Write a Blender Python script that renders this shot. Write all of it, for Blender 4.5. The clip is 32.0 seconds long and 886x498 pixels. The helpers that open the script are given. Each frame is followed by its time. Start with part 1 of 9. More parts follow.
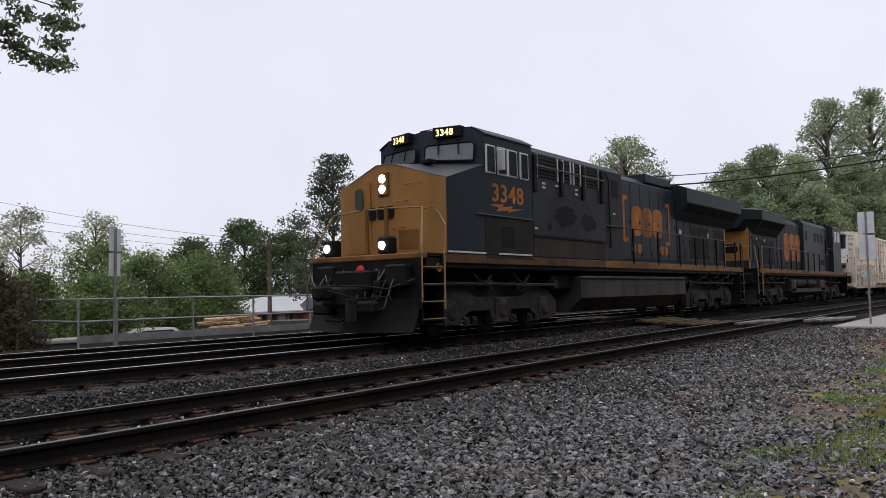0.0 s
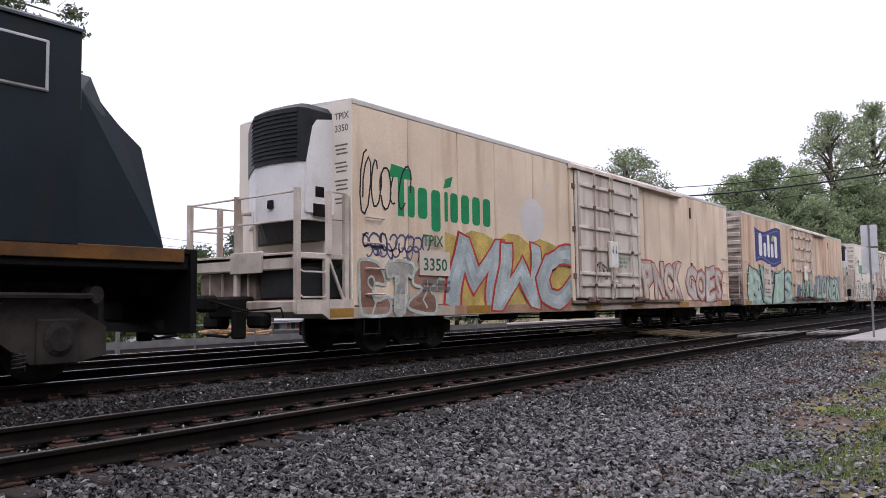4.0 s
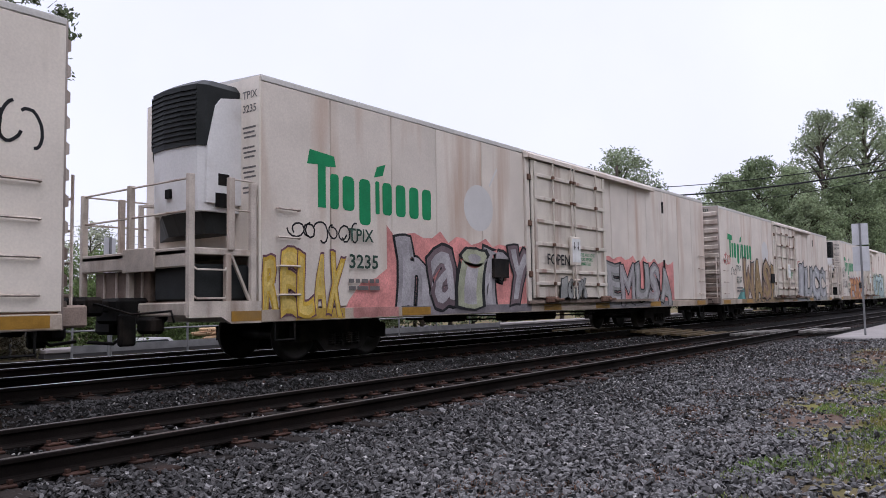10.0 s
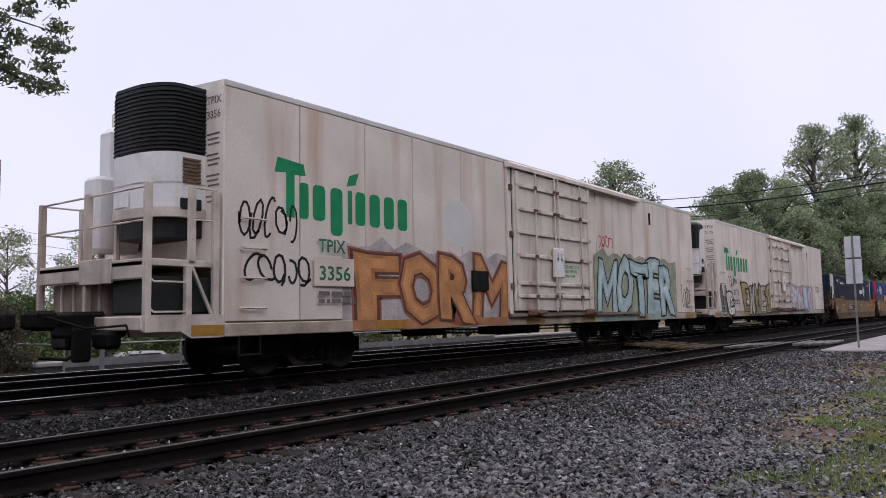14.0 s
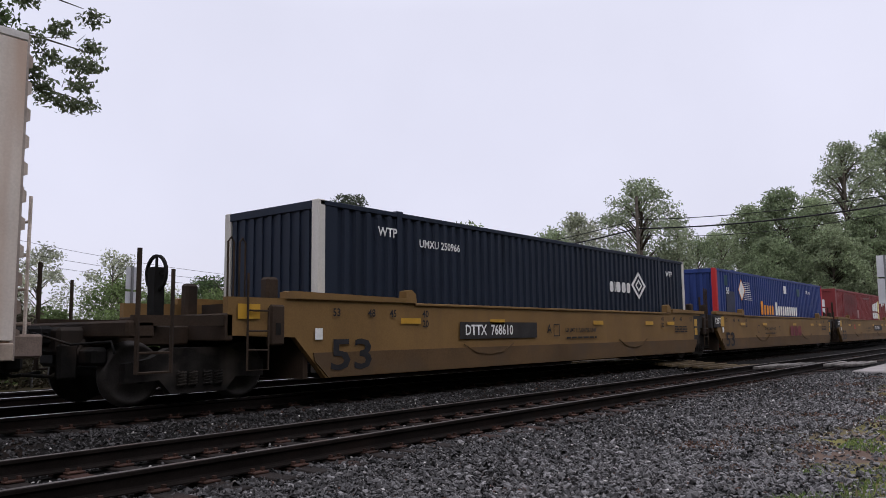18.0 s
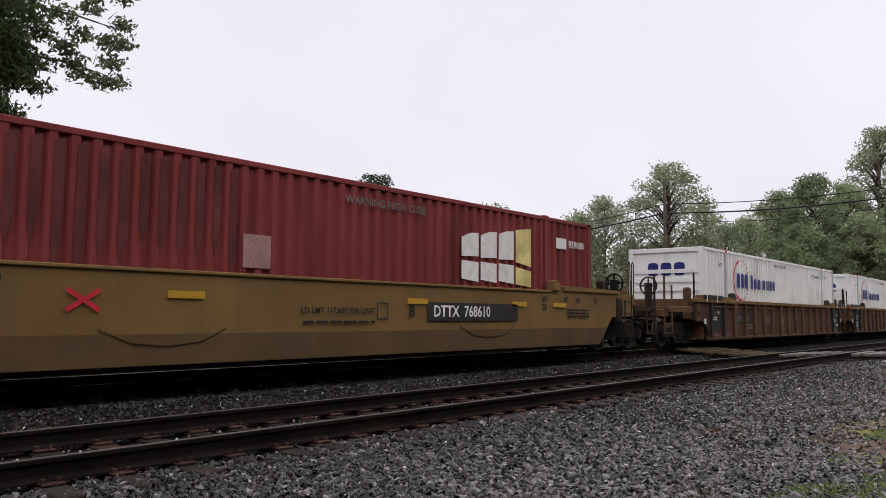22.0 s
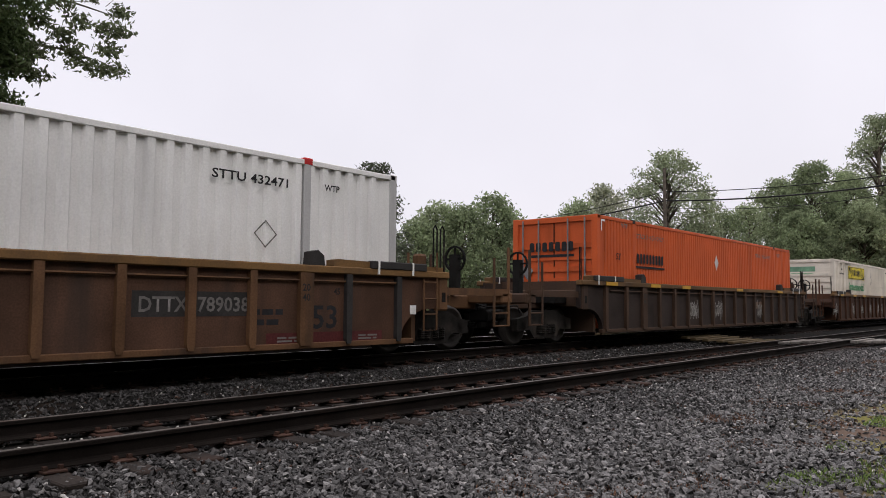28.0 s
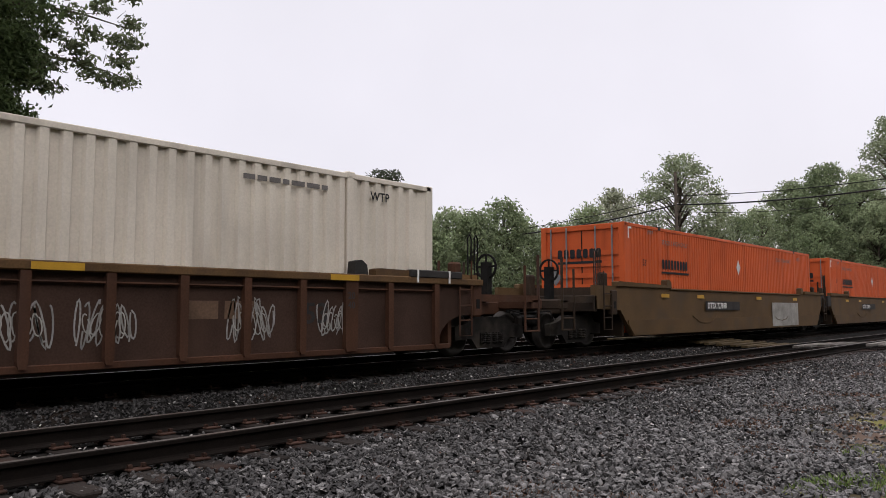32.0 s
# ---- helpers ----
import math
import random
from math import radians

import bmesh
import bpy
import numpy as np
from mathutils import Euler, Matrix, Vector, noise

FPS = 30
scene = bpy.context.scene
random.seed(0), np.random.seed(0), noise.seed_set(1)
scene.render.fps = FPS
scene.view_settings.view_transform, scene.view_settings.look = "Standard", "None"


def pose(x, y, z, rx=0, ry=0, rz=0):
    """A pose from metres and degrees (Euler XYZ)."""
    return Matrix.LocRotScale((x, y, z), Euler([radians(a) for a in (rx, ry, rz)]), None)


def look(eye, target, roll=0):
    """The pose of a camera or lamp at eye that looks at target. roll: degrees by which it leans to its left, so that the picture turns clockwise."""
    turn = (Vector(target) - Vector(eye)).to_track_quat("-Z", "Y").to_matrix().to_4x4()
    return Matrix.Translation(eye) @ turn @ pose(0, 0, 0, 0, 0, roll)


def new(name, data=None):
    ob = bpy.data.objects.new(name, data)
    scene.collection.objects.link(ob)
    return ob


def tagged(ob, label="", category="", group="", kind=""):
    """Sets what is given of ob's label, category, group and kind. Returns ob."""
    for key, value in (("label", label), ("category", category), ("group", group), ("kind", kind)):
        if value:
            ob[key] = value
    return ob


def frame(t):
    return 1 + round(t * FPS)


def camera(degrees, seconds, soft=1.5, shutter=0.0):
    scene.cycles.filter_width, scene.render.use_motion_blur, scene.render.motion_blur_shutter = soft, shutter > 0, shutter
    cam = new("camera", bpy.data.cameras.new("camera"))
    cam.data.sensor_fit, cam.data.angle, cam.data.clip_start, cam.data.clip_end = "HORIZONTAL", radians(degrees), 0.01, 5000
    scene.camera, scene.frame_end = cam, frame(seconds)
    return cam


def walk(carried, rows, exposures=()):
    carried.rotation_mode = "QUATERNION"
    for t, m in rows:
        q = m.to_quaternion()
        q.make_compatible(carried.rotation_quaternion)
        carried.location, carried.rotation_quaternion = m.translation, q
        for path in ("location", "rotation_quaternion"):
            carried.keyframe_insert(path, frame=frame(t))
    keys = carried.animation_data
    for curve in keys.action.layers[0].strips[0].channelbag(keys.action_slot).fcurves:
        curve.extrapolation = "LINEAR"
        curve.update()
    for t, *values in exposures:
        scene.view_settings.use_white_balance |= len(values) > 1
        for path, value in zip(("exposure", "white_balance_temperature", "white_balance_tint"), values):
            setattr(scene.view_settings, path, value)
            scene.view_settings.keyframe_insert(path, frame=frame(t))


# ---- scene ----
from itertools import product

MAIN_Y, SIDE_Y, FAR_Y = 10.77, 7.01, 14.9
MAIN_Z, SIDE_Z, FAR_Z = -0.125, -0.30, -0.19
GAUGE = 0.754
EXPOSURES = ((0.0, -0.15, 6300, 10), (0.5, 0.33, 6350, 10), (1.0, 0.85, 6450, 10), (2.5, 0.93, 6400, 11), (4.5, 0.14, 6050, 17), (6.5, 0.18, 5850, 18), (8.0, 0.12, 5800, 19), (9.0, 0.08, 5850, 15),
             (12.0, -0.04, 6050, 16), (14.0, -0.12, 6050, 17), (15.5, -0.12, 6100, 16), (18.0, -0.25, 6150, 14), (20.0, -0.18, 6400, 12), (22.0, -0.1, 6600, 11), (32.0, -0.1, 6650, 11))
cam = camera(60.36, 32.0, soft=0.9)
# hand-held on one spot: seconds, yaw, pitch, roll
walk(cam, [(t, pose(0, 0, 0.834, 90 + p, r, y)) for t, y, p, r in (
    (0.0, -52.44, 3.26, 1.09), (0.5, -52.67, 3.40, 1.33), (1.0, -52.69, 3.56, 1.17), (1.5, -52.30, 3.65, 1.00),
    (2.0, -52.38, 3.81, 1.19), (2.5, -52.73, 3.85, 1.27), (4.5, -52.19, 4.06, 0.60), (5.0, -52.67, 3.79, 0.98),
    (5.5, -52.27, 3.51, 0.83), (6.0, -52.98, 3.08, 0.48), (6.5, -53.07, 2.99, 0.53), (7.0, -53.05, 3.09, 0.35),
    (7.5, -53.02, 3.36, 0.31), (8.0, -52.23, 4.05, 0.35), (8.5, -52.01, 4.53, 0.60), (9.0, -52.27, 4.48, 0.69),
    (9.5, -52.55, 4.22, 1.05), (10.0, -52.78, 4.03, 0.96), (10.5, -53.51, 4.06, 1.49), (11.0, -53.28, 4.84, 1.05),
    (11.5, -53.09, 5.11, 0.81), (12.0, -52.87, 4.88, 0.65), (12.5, -52.92, 4.82, 0.77), (13.0, -53.02, 4.88, 0.82),
    (13.5, -53.06, 4.92, 0.93), (14.0, -53.21, 4.99, 1.02), (14.5, -53.34, 5.13, 0.81), (15.0, -53.25, 5.17, 0.70),
    (15.5, -53.17, 5.02, 0.47), (17.5, -52.09, 6.31, 0.40), (18.0, -51.38, 6.33, 0.63), (18.5, -51.06, 5.72, 0.71),
    (19.0, -50.73, 5.77, 1.02), (19.5, -51.06, 5.20, 0.43), (20.0, -51.35, 5.19, 0.39), (20.5, -51.33, 5.15, -0.12),
    (21.0, -50.07, 5.27, -0.39), (21.5, -49.78, 5.05, -0.39), (22.0, -49.61, 4.92, -0.51), (22.5, -50.05, 4.94, -0.50),
    (23.0, -50.17, 5.11, -0.67), (23.5, -50.34, 4.90, -0.41), (24.0, -50.72, 4.54, -0.22), (24.5, -50.83, 4.49, 0.04),
    (25.0, -50.99, 4.29, -0.12), (25.5, -50.85, 4.09, -0.25), (27.5, -49.83, 4.16, -0.64), (28.0, -49.63, 4.02, -0.44),
    (28.5, -49.47, 3.89, -0.35), (29.0, -49.59, 3.93, -0.15), (29.5, -50.01, 4.23, -0.29), (30.0, -50.08, 4.40, -0.37),
    (30.5, -49.87, 4.70, -0.37), (31.0, -49.53, 4.61, -0.52), (31.5, -48.96, 4.58, -0.27), (32.0, -48.77, 4.50, 0.07),
)], exposures=EXPOSURES)


# ---- sky and light: bright overcast ----
world = bpy.data.worlds.new("overcast")
scene.world = world
world.use_nodes = True
wn, wl = world.node_tree.nodes, world.node_tree.links
sky = wn.new("ShaderNodeTexSky")
sky.sky_type, sky.sun_disc = "NISHITA", False
sky.sun_elevation, sky.sun_rotation = radians(52), radians(200)
sky.air_density, sky.dust_density, sky.ozone_density = 1.0, 4.0, 0.6
coords = wn.new("ShaderNodeTexCoord")
split = wn.new("ShaderNodeSeparateXYZ")
wl.new(coords.outputs["Generated"], split.inputs[0])
dome = wn.new("ShaderNodeValToRGB")
dome.color_ramp.elements[0].position, dome.color_ramp.elements[0].color = 0.0, (0.85, 0.835, 0.915, 1)
dome.color_ramp.elements[1].position, dome.color_ramp.elements[1].color = 1.0, (2.15, 2.09, 2.18, 1)
for at, c in ((0.12, (0.88, 0.86, 0.945, 1)), (0.40, (0.905, 0.89, 0.97, 1)), (0.65, (1.45, 1.42, 1.50, 1))):
    dome.color_ramp.elements.new(at).color = c
wl.new(split.outputs["Z"], dome.inputs[0])
cloud = wn.new("ShaderNodeTexNoise")
cloud.inputs["Scale"].default_value, cloud.inputs["Detail"].default_value = 2.6, 5
wl.new(coords.outputs["Generated"], cloud.inputs["Vector"])
thin = wn.new("ShaderNodeMapRange")
thin.inputs["From Min"].default_value, thin.inputs["From Max"].default_value = 0.3, 0.7
thin.inputs["To Min"].default_value, thin.inputs["To Max"].default_value = 0.945, 1.035
wl.new(cloud.outputs["Fac"], thin.inputs["Value"])
veil = wn.new("ShaderNodeVectorMath")
veil.operation = "SCALE"
wl.new(dome.outputs[0], veil.inputs[0])
wl.new(thin.outputs[0], veil.inputs["Scale"])
lift = wn.new("ShaderNodeVectorMath")
lift.operation = "SCALE"
lift.inputs["Scale"].default_value = 0.02
wl.new(sky.outputs[0], lift.inputs[0])
both = wn.new("ShaderNodeVectorMath")
wl.new(veil.outputs[0], both.inputs[0])
wl.new(lift.outputs[0], both.inputs[1])
wl.new(both.outputs[0], wn["Background"].inputs["Color"])
wn["Background"].inputs["Strength"].default_value = 1.0
sun = new("sun", bpy.data.lights.new("sun", "SUN"))
sun.data.energy, sun.data.angle, sun.data.color = 0.42, radians(40), (1.0, 0.97, 0.93)
sun.matrix_world = look((0, 0, 50), (18, 38, 0))


# ---- materials ----
def mat(name, color, rough=0.7, metal=0.0, vary=0.25, scale=3.0, fine=60.0, bump=0.15, stain=None, amount=0.0, streak=False,
        each=0.0, island=0.0, glow=0.0, spec=0.15, stain_scale=1.3):
    """A paint, stone or metal: colour with coarse and fine variation, stains or runs of another colour, fine relief."""
    m = bpy.data.materials.new(name)
    m.use_nodes = True
    n, l = m.node_tree.nodes, m.node_tree.links
    b = n["Principled BSDF"]
    b.inputs["Roughness"].default_value, b.inputs["Metallic"].default_value = rough, metal
    b.inputs["Specular IOR Level"].default_value = spec
    tc, info = n.new("ShaderNodeTexCoord"), n.new("ShaderNodeObjectInfo")
    shift = n.new("ShaderNodeVectorMath")
    l.new(tc.outputs["Object"], shift.inputs[0])
    spread = n.new("ShaderNodeVectorMath")
    spread.operation = "SCALE"
    spread.inputs[0].default_value = (37, 11, 23)
    l.new(info.outputs["Random"], spread.inputs["Scale"])
    l.new(spread.outputs[0], shift.inputs[1])

    def grain(s, detail=4, stretch=None):
        t = n.new("ShaderNodeTexNoise")
        t.inputs["Scale"].default_value, t.inputs["Detail"].default_value = s, detail
        source = shift.outputs[0]
        if stretch:
            mp = n.new("ShaderNodeMapping")
            mp.inputs["Scale"].default_value = stretch
            l.new(source, mp.inputs["Vector"])
            source = mp.outputs[0]
        l.new(source, t.inputs["Vector"])
        return t.outputs["Fac"]

    def ramp(value, a, z, lo, hi):
        r = n.new("ShaderNodeMapRange")
        for key, v in (("From Min", a), ("From Max", z), ("To Min", lo), ("To Max", hi)):
            r.inputs[key].default_value = v
        l.new(value, r.inputs["Value"])
        return r.outputs[0]

    def times(color_in, factor):
        v = n.new("ShaderNodeVectorMath")
        v.operation = "SCALE"
        l.new(color_in, v.inputs[0])
        l.new(factor, v.inputs["Scale"])
        return v.outputs[0]

    rgb = n.new("ShaderNodeRGB")
    rgb.outputs[0].default_value = (*color, 1)
    out = times(rgb.outputs[0], ramp(grain(scale), 0.3, 0.7, 1 - vary, 1 + vary))
    small = grain(fine, 3)
    out = times(out, ramp(small, 0.3, 0.7, 1 - vary * 0.6, 1 + vary * 0.6))
    if each:
        out = times(out, ramp(info.outputs["Random"], 0, 1, 1 - each, 1 + each))
    if island:
        geo = n.new("ShaderNodeNewGeometry")
        out = times(out, ramp(geo.outputs["Random Per Island"], 0, 1, 1 - island, 1 + island))
    if stain:
        mix = n.new("ShaderNodeMix")
        mix.data_type = "RGBA"
        mask = grain(stain_scale, 6, (1.6, 1.6, 0.18) if streak else None)
        l.new(ramp(mask, 0.62 - amount * 0.3, 0.78 - amount * 0.2, 0, min(1, amount + 0.35)), mix.inputs["Factor"])
        l.new(out, mix.inputs["A"])
        mix.inputs["B"].default_value = (*stain, 1)
        out = mix.outputs["Result"]
    l.new(out, b.inputs["Base Color"])
    if bump:
        bp = n.new("ShaderNodeBump")
        bp.inputs["Strength"].default_value, bp.inputs["Distance"].default_value = bump, 0.01
        l.new(small, bp.inputs["Height"])
        l.new(bp.outputs[0], b.inputs["Normal"])
    if glow:
        b.inputs["Emission Color"].default_value, b.inputs["Emission Strength"].default_value = (*color, 1), glow
    return m


# ---- mesh helpers ----
class Shape:
    """Collects boxes, prisms, tubes and lathes into one mesh."""

    def __init__(self):
        self.v, self.f = [], []

    def add(self, verts, faces):
        k = len(self.v)
        self.v += [tuple(p) for p in verts]
        self.f += [tuple(i + k for i in q) for q in faces]
        return self

    def box(self, x0, x1, y0, y1, z0, z1, c=0.0):
        if not c:
            return self.add(list(product((x0, x1), (y0, y1), (z0, z1))),
                            [(0, 1, 3, 2), (4, 6, 7, 5), (0, 4, 5, 1), (2, 3, 7, 6), (0, 2, 6, 4), (1, 5, 7, 3)])
        c = min(c, (x1 - x0) * 0.45, (y1 - y0) * 0.45, (z1 - z0) * 0.45)
        pts, ids = [], {}
        for i, j, k in product((0, 1), repeat=3):
            p = ((x0, x1)[i], (y0, y1)[j], (z0, z1)[k])
            for a in range(3):
                q = [p[d] + (c if (i, j, k)[d] == 0 else -c) for d in range(3)]
                q[a] = p[a]
                ids[i, j, k, a] = len(pts)
                pts.append(q)
        faces = []
        for a in range(3):
            o, w = [d for d in range(3) if d != a]
            for s in (0, 1):
                ring = []
                for u, t in ((0, 0), (1, 0), (1, 1), (0, 1)):
                    key = [0, 0, 0]
                    key[a], key[o], key[w] = s, u, t
                    ring.append(ids[(*key, a)])
                flip = (s == 1) ^ (a == 1)
                faces.append(tuple(ring if flip else ring[::-1]))
            for u, t in product((0, 1), repeat=2):
                k0, k1 = [0, 0, 0], [0, 0, 0]
                k0[o] = k1[o] = u
                k0[w] = k1[w] = t
                k1[a] = 1
                q = (ids[(*k0, o)], ids[(*k0, w)], ids[(*k1, w)], ids[(*k1, o)])
                faces.append(q if ((u == t) ^ (a == 1)) else q[::-1])
        for i, j, k in product((0, 1), repeat=3):
            q = (ids[i, j, k, 0], ids[i, j, k, 1], ids[i, j, k, 2])
            faces.append(q if (i + j + k) % 2 == 1 else q[::-1])
        return self.add(pts, faces)

    def prism(self, outline, y0, y1):
        """An outline in x, z, run from y0 to y1."""
        n = len(outline)
        return self.add([(x, y0, z) for x, z in outline] + [(x, y1, z) for x, z in outline],
                        [tuple(range(n)), tuple(range(2 * n - 1, n - 1, -1))] + [(i, i + n, (i + 1) % n + n, (i + 1) % n) for i in range(n)])

    def run(self, outline, x0, x1):
        """An outline in y, z, run from x0 to x1."""
        n = len(outline)
        return self.add([(x0, y, z) for y, z in outline] + [(x1, y, z) for y, z in outline],
                        [tuple(range(n - 1, -1, -1)), tuple(range(n, 2 * n))] + [(i, (i + 1) % n, (i + 1) % n + n, i + n) for i in range(n)])

    def tube(self, pts, r, n=6, r2=None):
        pts = [Vector(p) for p in pts]
        rings, last = [], None
        for i, p in enumerate(pts):
            d = (pts[min(i + 1, len(pts) - 1)] - pts[max(i - 1, 0)]).normalized()
            s = d.orthogonal().normalized() if last is None else (last - d * last.dot(d)).normalized()
            last = s
            t = d.cross(s)
            rr = r if r2 is None else r + (r2 - r) * i / max(1, len(pts) - 1)
            rings.append([p + (s * math.cos(a) + t * math.sin(a)) * rr for a in (2 * math.pi * k / n for k in range(n))])
        v = [q for ring in rings for q in ring]
        f = [(i * n + k, i * n + (k + 1) % n, (i + 1) * n + (k + 1) % n, (i + 1) * n + k) for i in range(len(pts) - 1) for k in range(n)]
        f += [tuple(range(n - 1, -1, -1)), tuple(range((len(pts) - 1) * n, len(pts) * n))]
        return self.add(v, f)

    def lathe(self, x, z, outline, y_sign=1, n=24, y=0.0):
        """Radii and offsets along y, turned about an axle at x, z."""
        m = len(outline)
        v = [(x + r * math.cos(2 * math.pi * k / n), y + y_sign * o, z + r * math.sin(2 * math.pi * k / n)) for k in range(n) for r, o in outline]
        f = [(k * m + i, k * m + i + 1, (k + 1) % n * m + i + 1, (k + 1) % n * m + i) for k in range(n) for i in range(m - 1)]
        return self.add(v, f)

    def mesh(self, name, material, smooth=False, fix=True):
        me = bpy.data.meshes.new(name)
        me.from_pydata(self.v, [], self.f)
        if fix:
            bm = bmesh.new()
            bm.from_mesh(me)
            bmesh.ops.recalc_face_normals(bm, faces=bm.faces)
            bm.to_mesh(me)
            bm.free()
        me.materials.append(material)
        if smooth:
            me.shade_smooth()
        return me


def part(name, shape, material, parent=None, label="", smooth=False):
    """One mesh object under a thing or a part; a Shape or a ready mesh."""
    me = shape.mesh(name, material, smooth) if isinstance(shape, Shape) else shape
    ob = new(name, me)
    if parent is not None:
        ob.parent = parent
    return tagged(ob, label)


def thing(name, label, category, group="", kind="", at=None):
    ob = new(name)
    ob.empty_display_size = 0.2
    if at is not None:
        ob.matrix_basis = at
    return tagged(ob, label, category, group, kind)


# ---- palette ----
BED_STONE = mat("dark_track_stone", (0.034, 0.032, 0.0315), 0.5, spec=0.25, vary=0.3, scale=20, fine=160, bump=0.3, island=0.8)
BALLAST = mat("ballast_bed", (0.011, 0.0105, 0.010), 0.95, spec=0.05, vary=0.5, scale=6, fine=90, bump=0.6, stain=(0.03, 0.018, 0.012), amount=0.2)
STONE = mat("crushed_stone", (0.092, 0.088, 0.087), 0.45, spec=0.35, vary=0.25, scale=20, fine=160, bump=0.3, island=0.95)
PALE_STONE = mat("pale_stone", (0.36, 0.345, 0.33), 0.7, vary=0.2, scale=20, fine=120, island=0.35)
RUST_STONE = mat("rusty_stone", (0.085, 0.05, 0.038), 0.8, vary=0.3, scale=20, fine=120, island=0.4)
RAIL_SIDE = mat("rusted_rail", (0.010, 0.008, 0.007), 0.8, 0.0, spec=0.05, vary=0.35, scale=2, fine=70, stain=(0.02, 0.012, 0.009), amount=0.25)
RAIL_HEAD = mat("rail_running_face", (0.42, 0.41, 0.40), 0.32, 1.0, vary=0.15, scale=1.2, fine=40, bump=0.03)
RAIL_HEAD_DULL = mat("rail_dull_face", (0.11, 0.098, 0.09), 0.5, 0.7, vary=0.2, scale=1.5, fine=50, bump=0.05, stain=(0.10, 0.055, 0.035), amount=0.25)
TIE = mat("creosoted_timber", (0.018, 0.014, 0.012), 0.85, vary=0.4, scale=3, fine=45, bump=0.5, stain=(0.06, 0.028, 0.02), amount=0.35, each=0.3)
PLATE = mat("rusty_plate", (0.05, 0.027, 0.02), 0.85, 0.2, vary=0.35, scale=12, fine=90, each=0.3)
GRASS = mat("grass_blades", (0.15, 0.215, 0.065), 0.7, vary=0.3, scale=1.0, fine=20, bump=0, island=0.4, stain=(0.30, 0.25, 0.08), amount=0.38, stain_scale=0.8)
WEED = mat("dry_weeds", (0.15, 0.085, 0.058), 0.8, vary=0.3, scale=2, fine=20, bump=0, island=0.4)
ASPHALT = mat("asphalt", (0.055, 0.053, 0.055), 0.8, vary=0.25, scale=1.2, fine=80, bump=0.3)
CONCRETE = mat("worn_concrete", (0.26, 0.24, 0.23), 0.8, vary=0.15, scale=1.0, fine=60, stain=(0.22, 0.2, 0.18), amount=0.3)
PLANK = mat("crossing_timber", (0.13, 0.12, 0.11), 0.8, vary=0.3, scale=2, fine=50, each=0.5, stain=(0.07, 0.06, 0.05), amount=0.3)
YELLOW_PLANK = mat("yellow_painted_timber", (0.10, 0.072, 0.037), 0.75, vary=0.25, scale=2, fine=40, each=0.35, stain=(0.08, 0.06, 0.04), amount=0.3)
GALV = mat("galvanised_steel", (0.20, 0.20, 0.20), 0.55, 0.5, vary=0.2, scale=3, fine=60)
SIGN_BACK = mat("bare_aluminium", (0.55, 0.55, 0.56), 0.45, 0.5, vary=0.1, scale=3, fine=40, bump=0.03)
WOOD_POLE = mat("weathered_pole", (0.10, 0.085, 0.07), 0.9, vary=0.3, scale=3, fine=40, bump=0.4)
CABLE = mat("black_cable", (0.02, 0.02, 0.02), 0.6, vary=0.1)
BARK = mat("bark", (0.085, 0.07, 0.055), 0.95, vary=0.4, scale=6, fine=40, bump=0.6)


def leaf_mat(name, color, shine=0.35):
    """Leaves that let part of the light through."""
    m = mat(name, color, 0.55, vary=0.3, scale=0.35, fine=6, bump=0, island=0.45)
    n, l = m.node_tree.nodes, m.node_tree.links
    b = n["Principled BSDF"]
    through_light, mix = n.new("ShaderNodeBsdfTranslucent"), n.new("ShaderNodeMixShader")
    l.new(b.inputs["Base Color"].links[0].from_socket, through_light.inputs["Color"])
    mix.inputs["Fac"].default_value = shine
    l.new(b.outputs[0], mix.inputs[1])
    l.new(through_light.outputs[0], mix.inputs[2])
    l.new(mix.outputs[0], n["Material Output"].inputs["Surface"])
    return m


LEAF = leaf_mat("spring_leaves", (0.135, 0.185, 0.07))
LEAF_MAROON = leaf_mat("purple_leaves", (0.085, 0.075, 0.05))
# pale young leaves, with some haze added to the colour
LEAF_PALE = leaf_mat("young_leaves_hazed", (0.34, 0.36, 0.26), 0.5)
LEAF_DARK = leaf_mat("dark_leaves", (0.075, 0.115, 0.045))
# the next three are paler and greyer: distance haze put into the leaf colour
LEAF_FAR = leaf_mat("far_leaves_hazed", (0.27, 0.32, 0.19), 0.5)
LEAF_FAR_DARK = leaf_mat("far_dark_leaves_hazed", (0.215, 0.265, 0.15), 0.5)
LEAF_AIRY = leaf_mat("airy_leaves_hazed", (0.25, 0.29, 0.18), 0.5)
NEEDLE = leaf_mat("pine_needles", (0.085, 0.10, 0.068), 0.3)


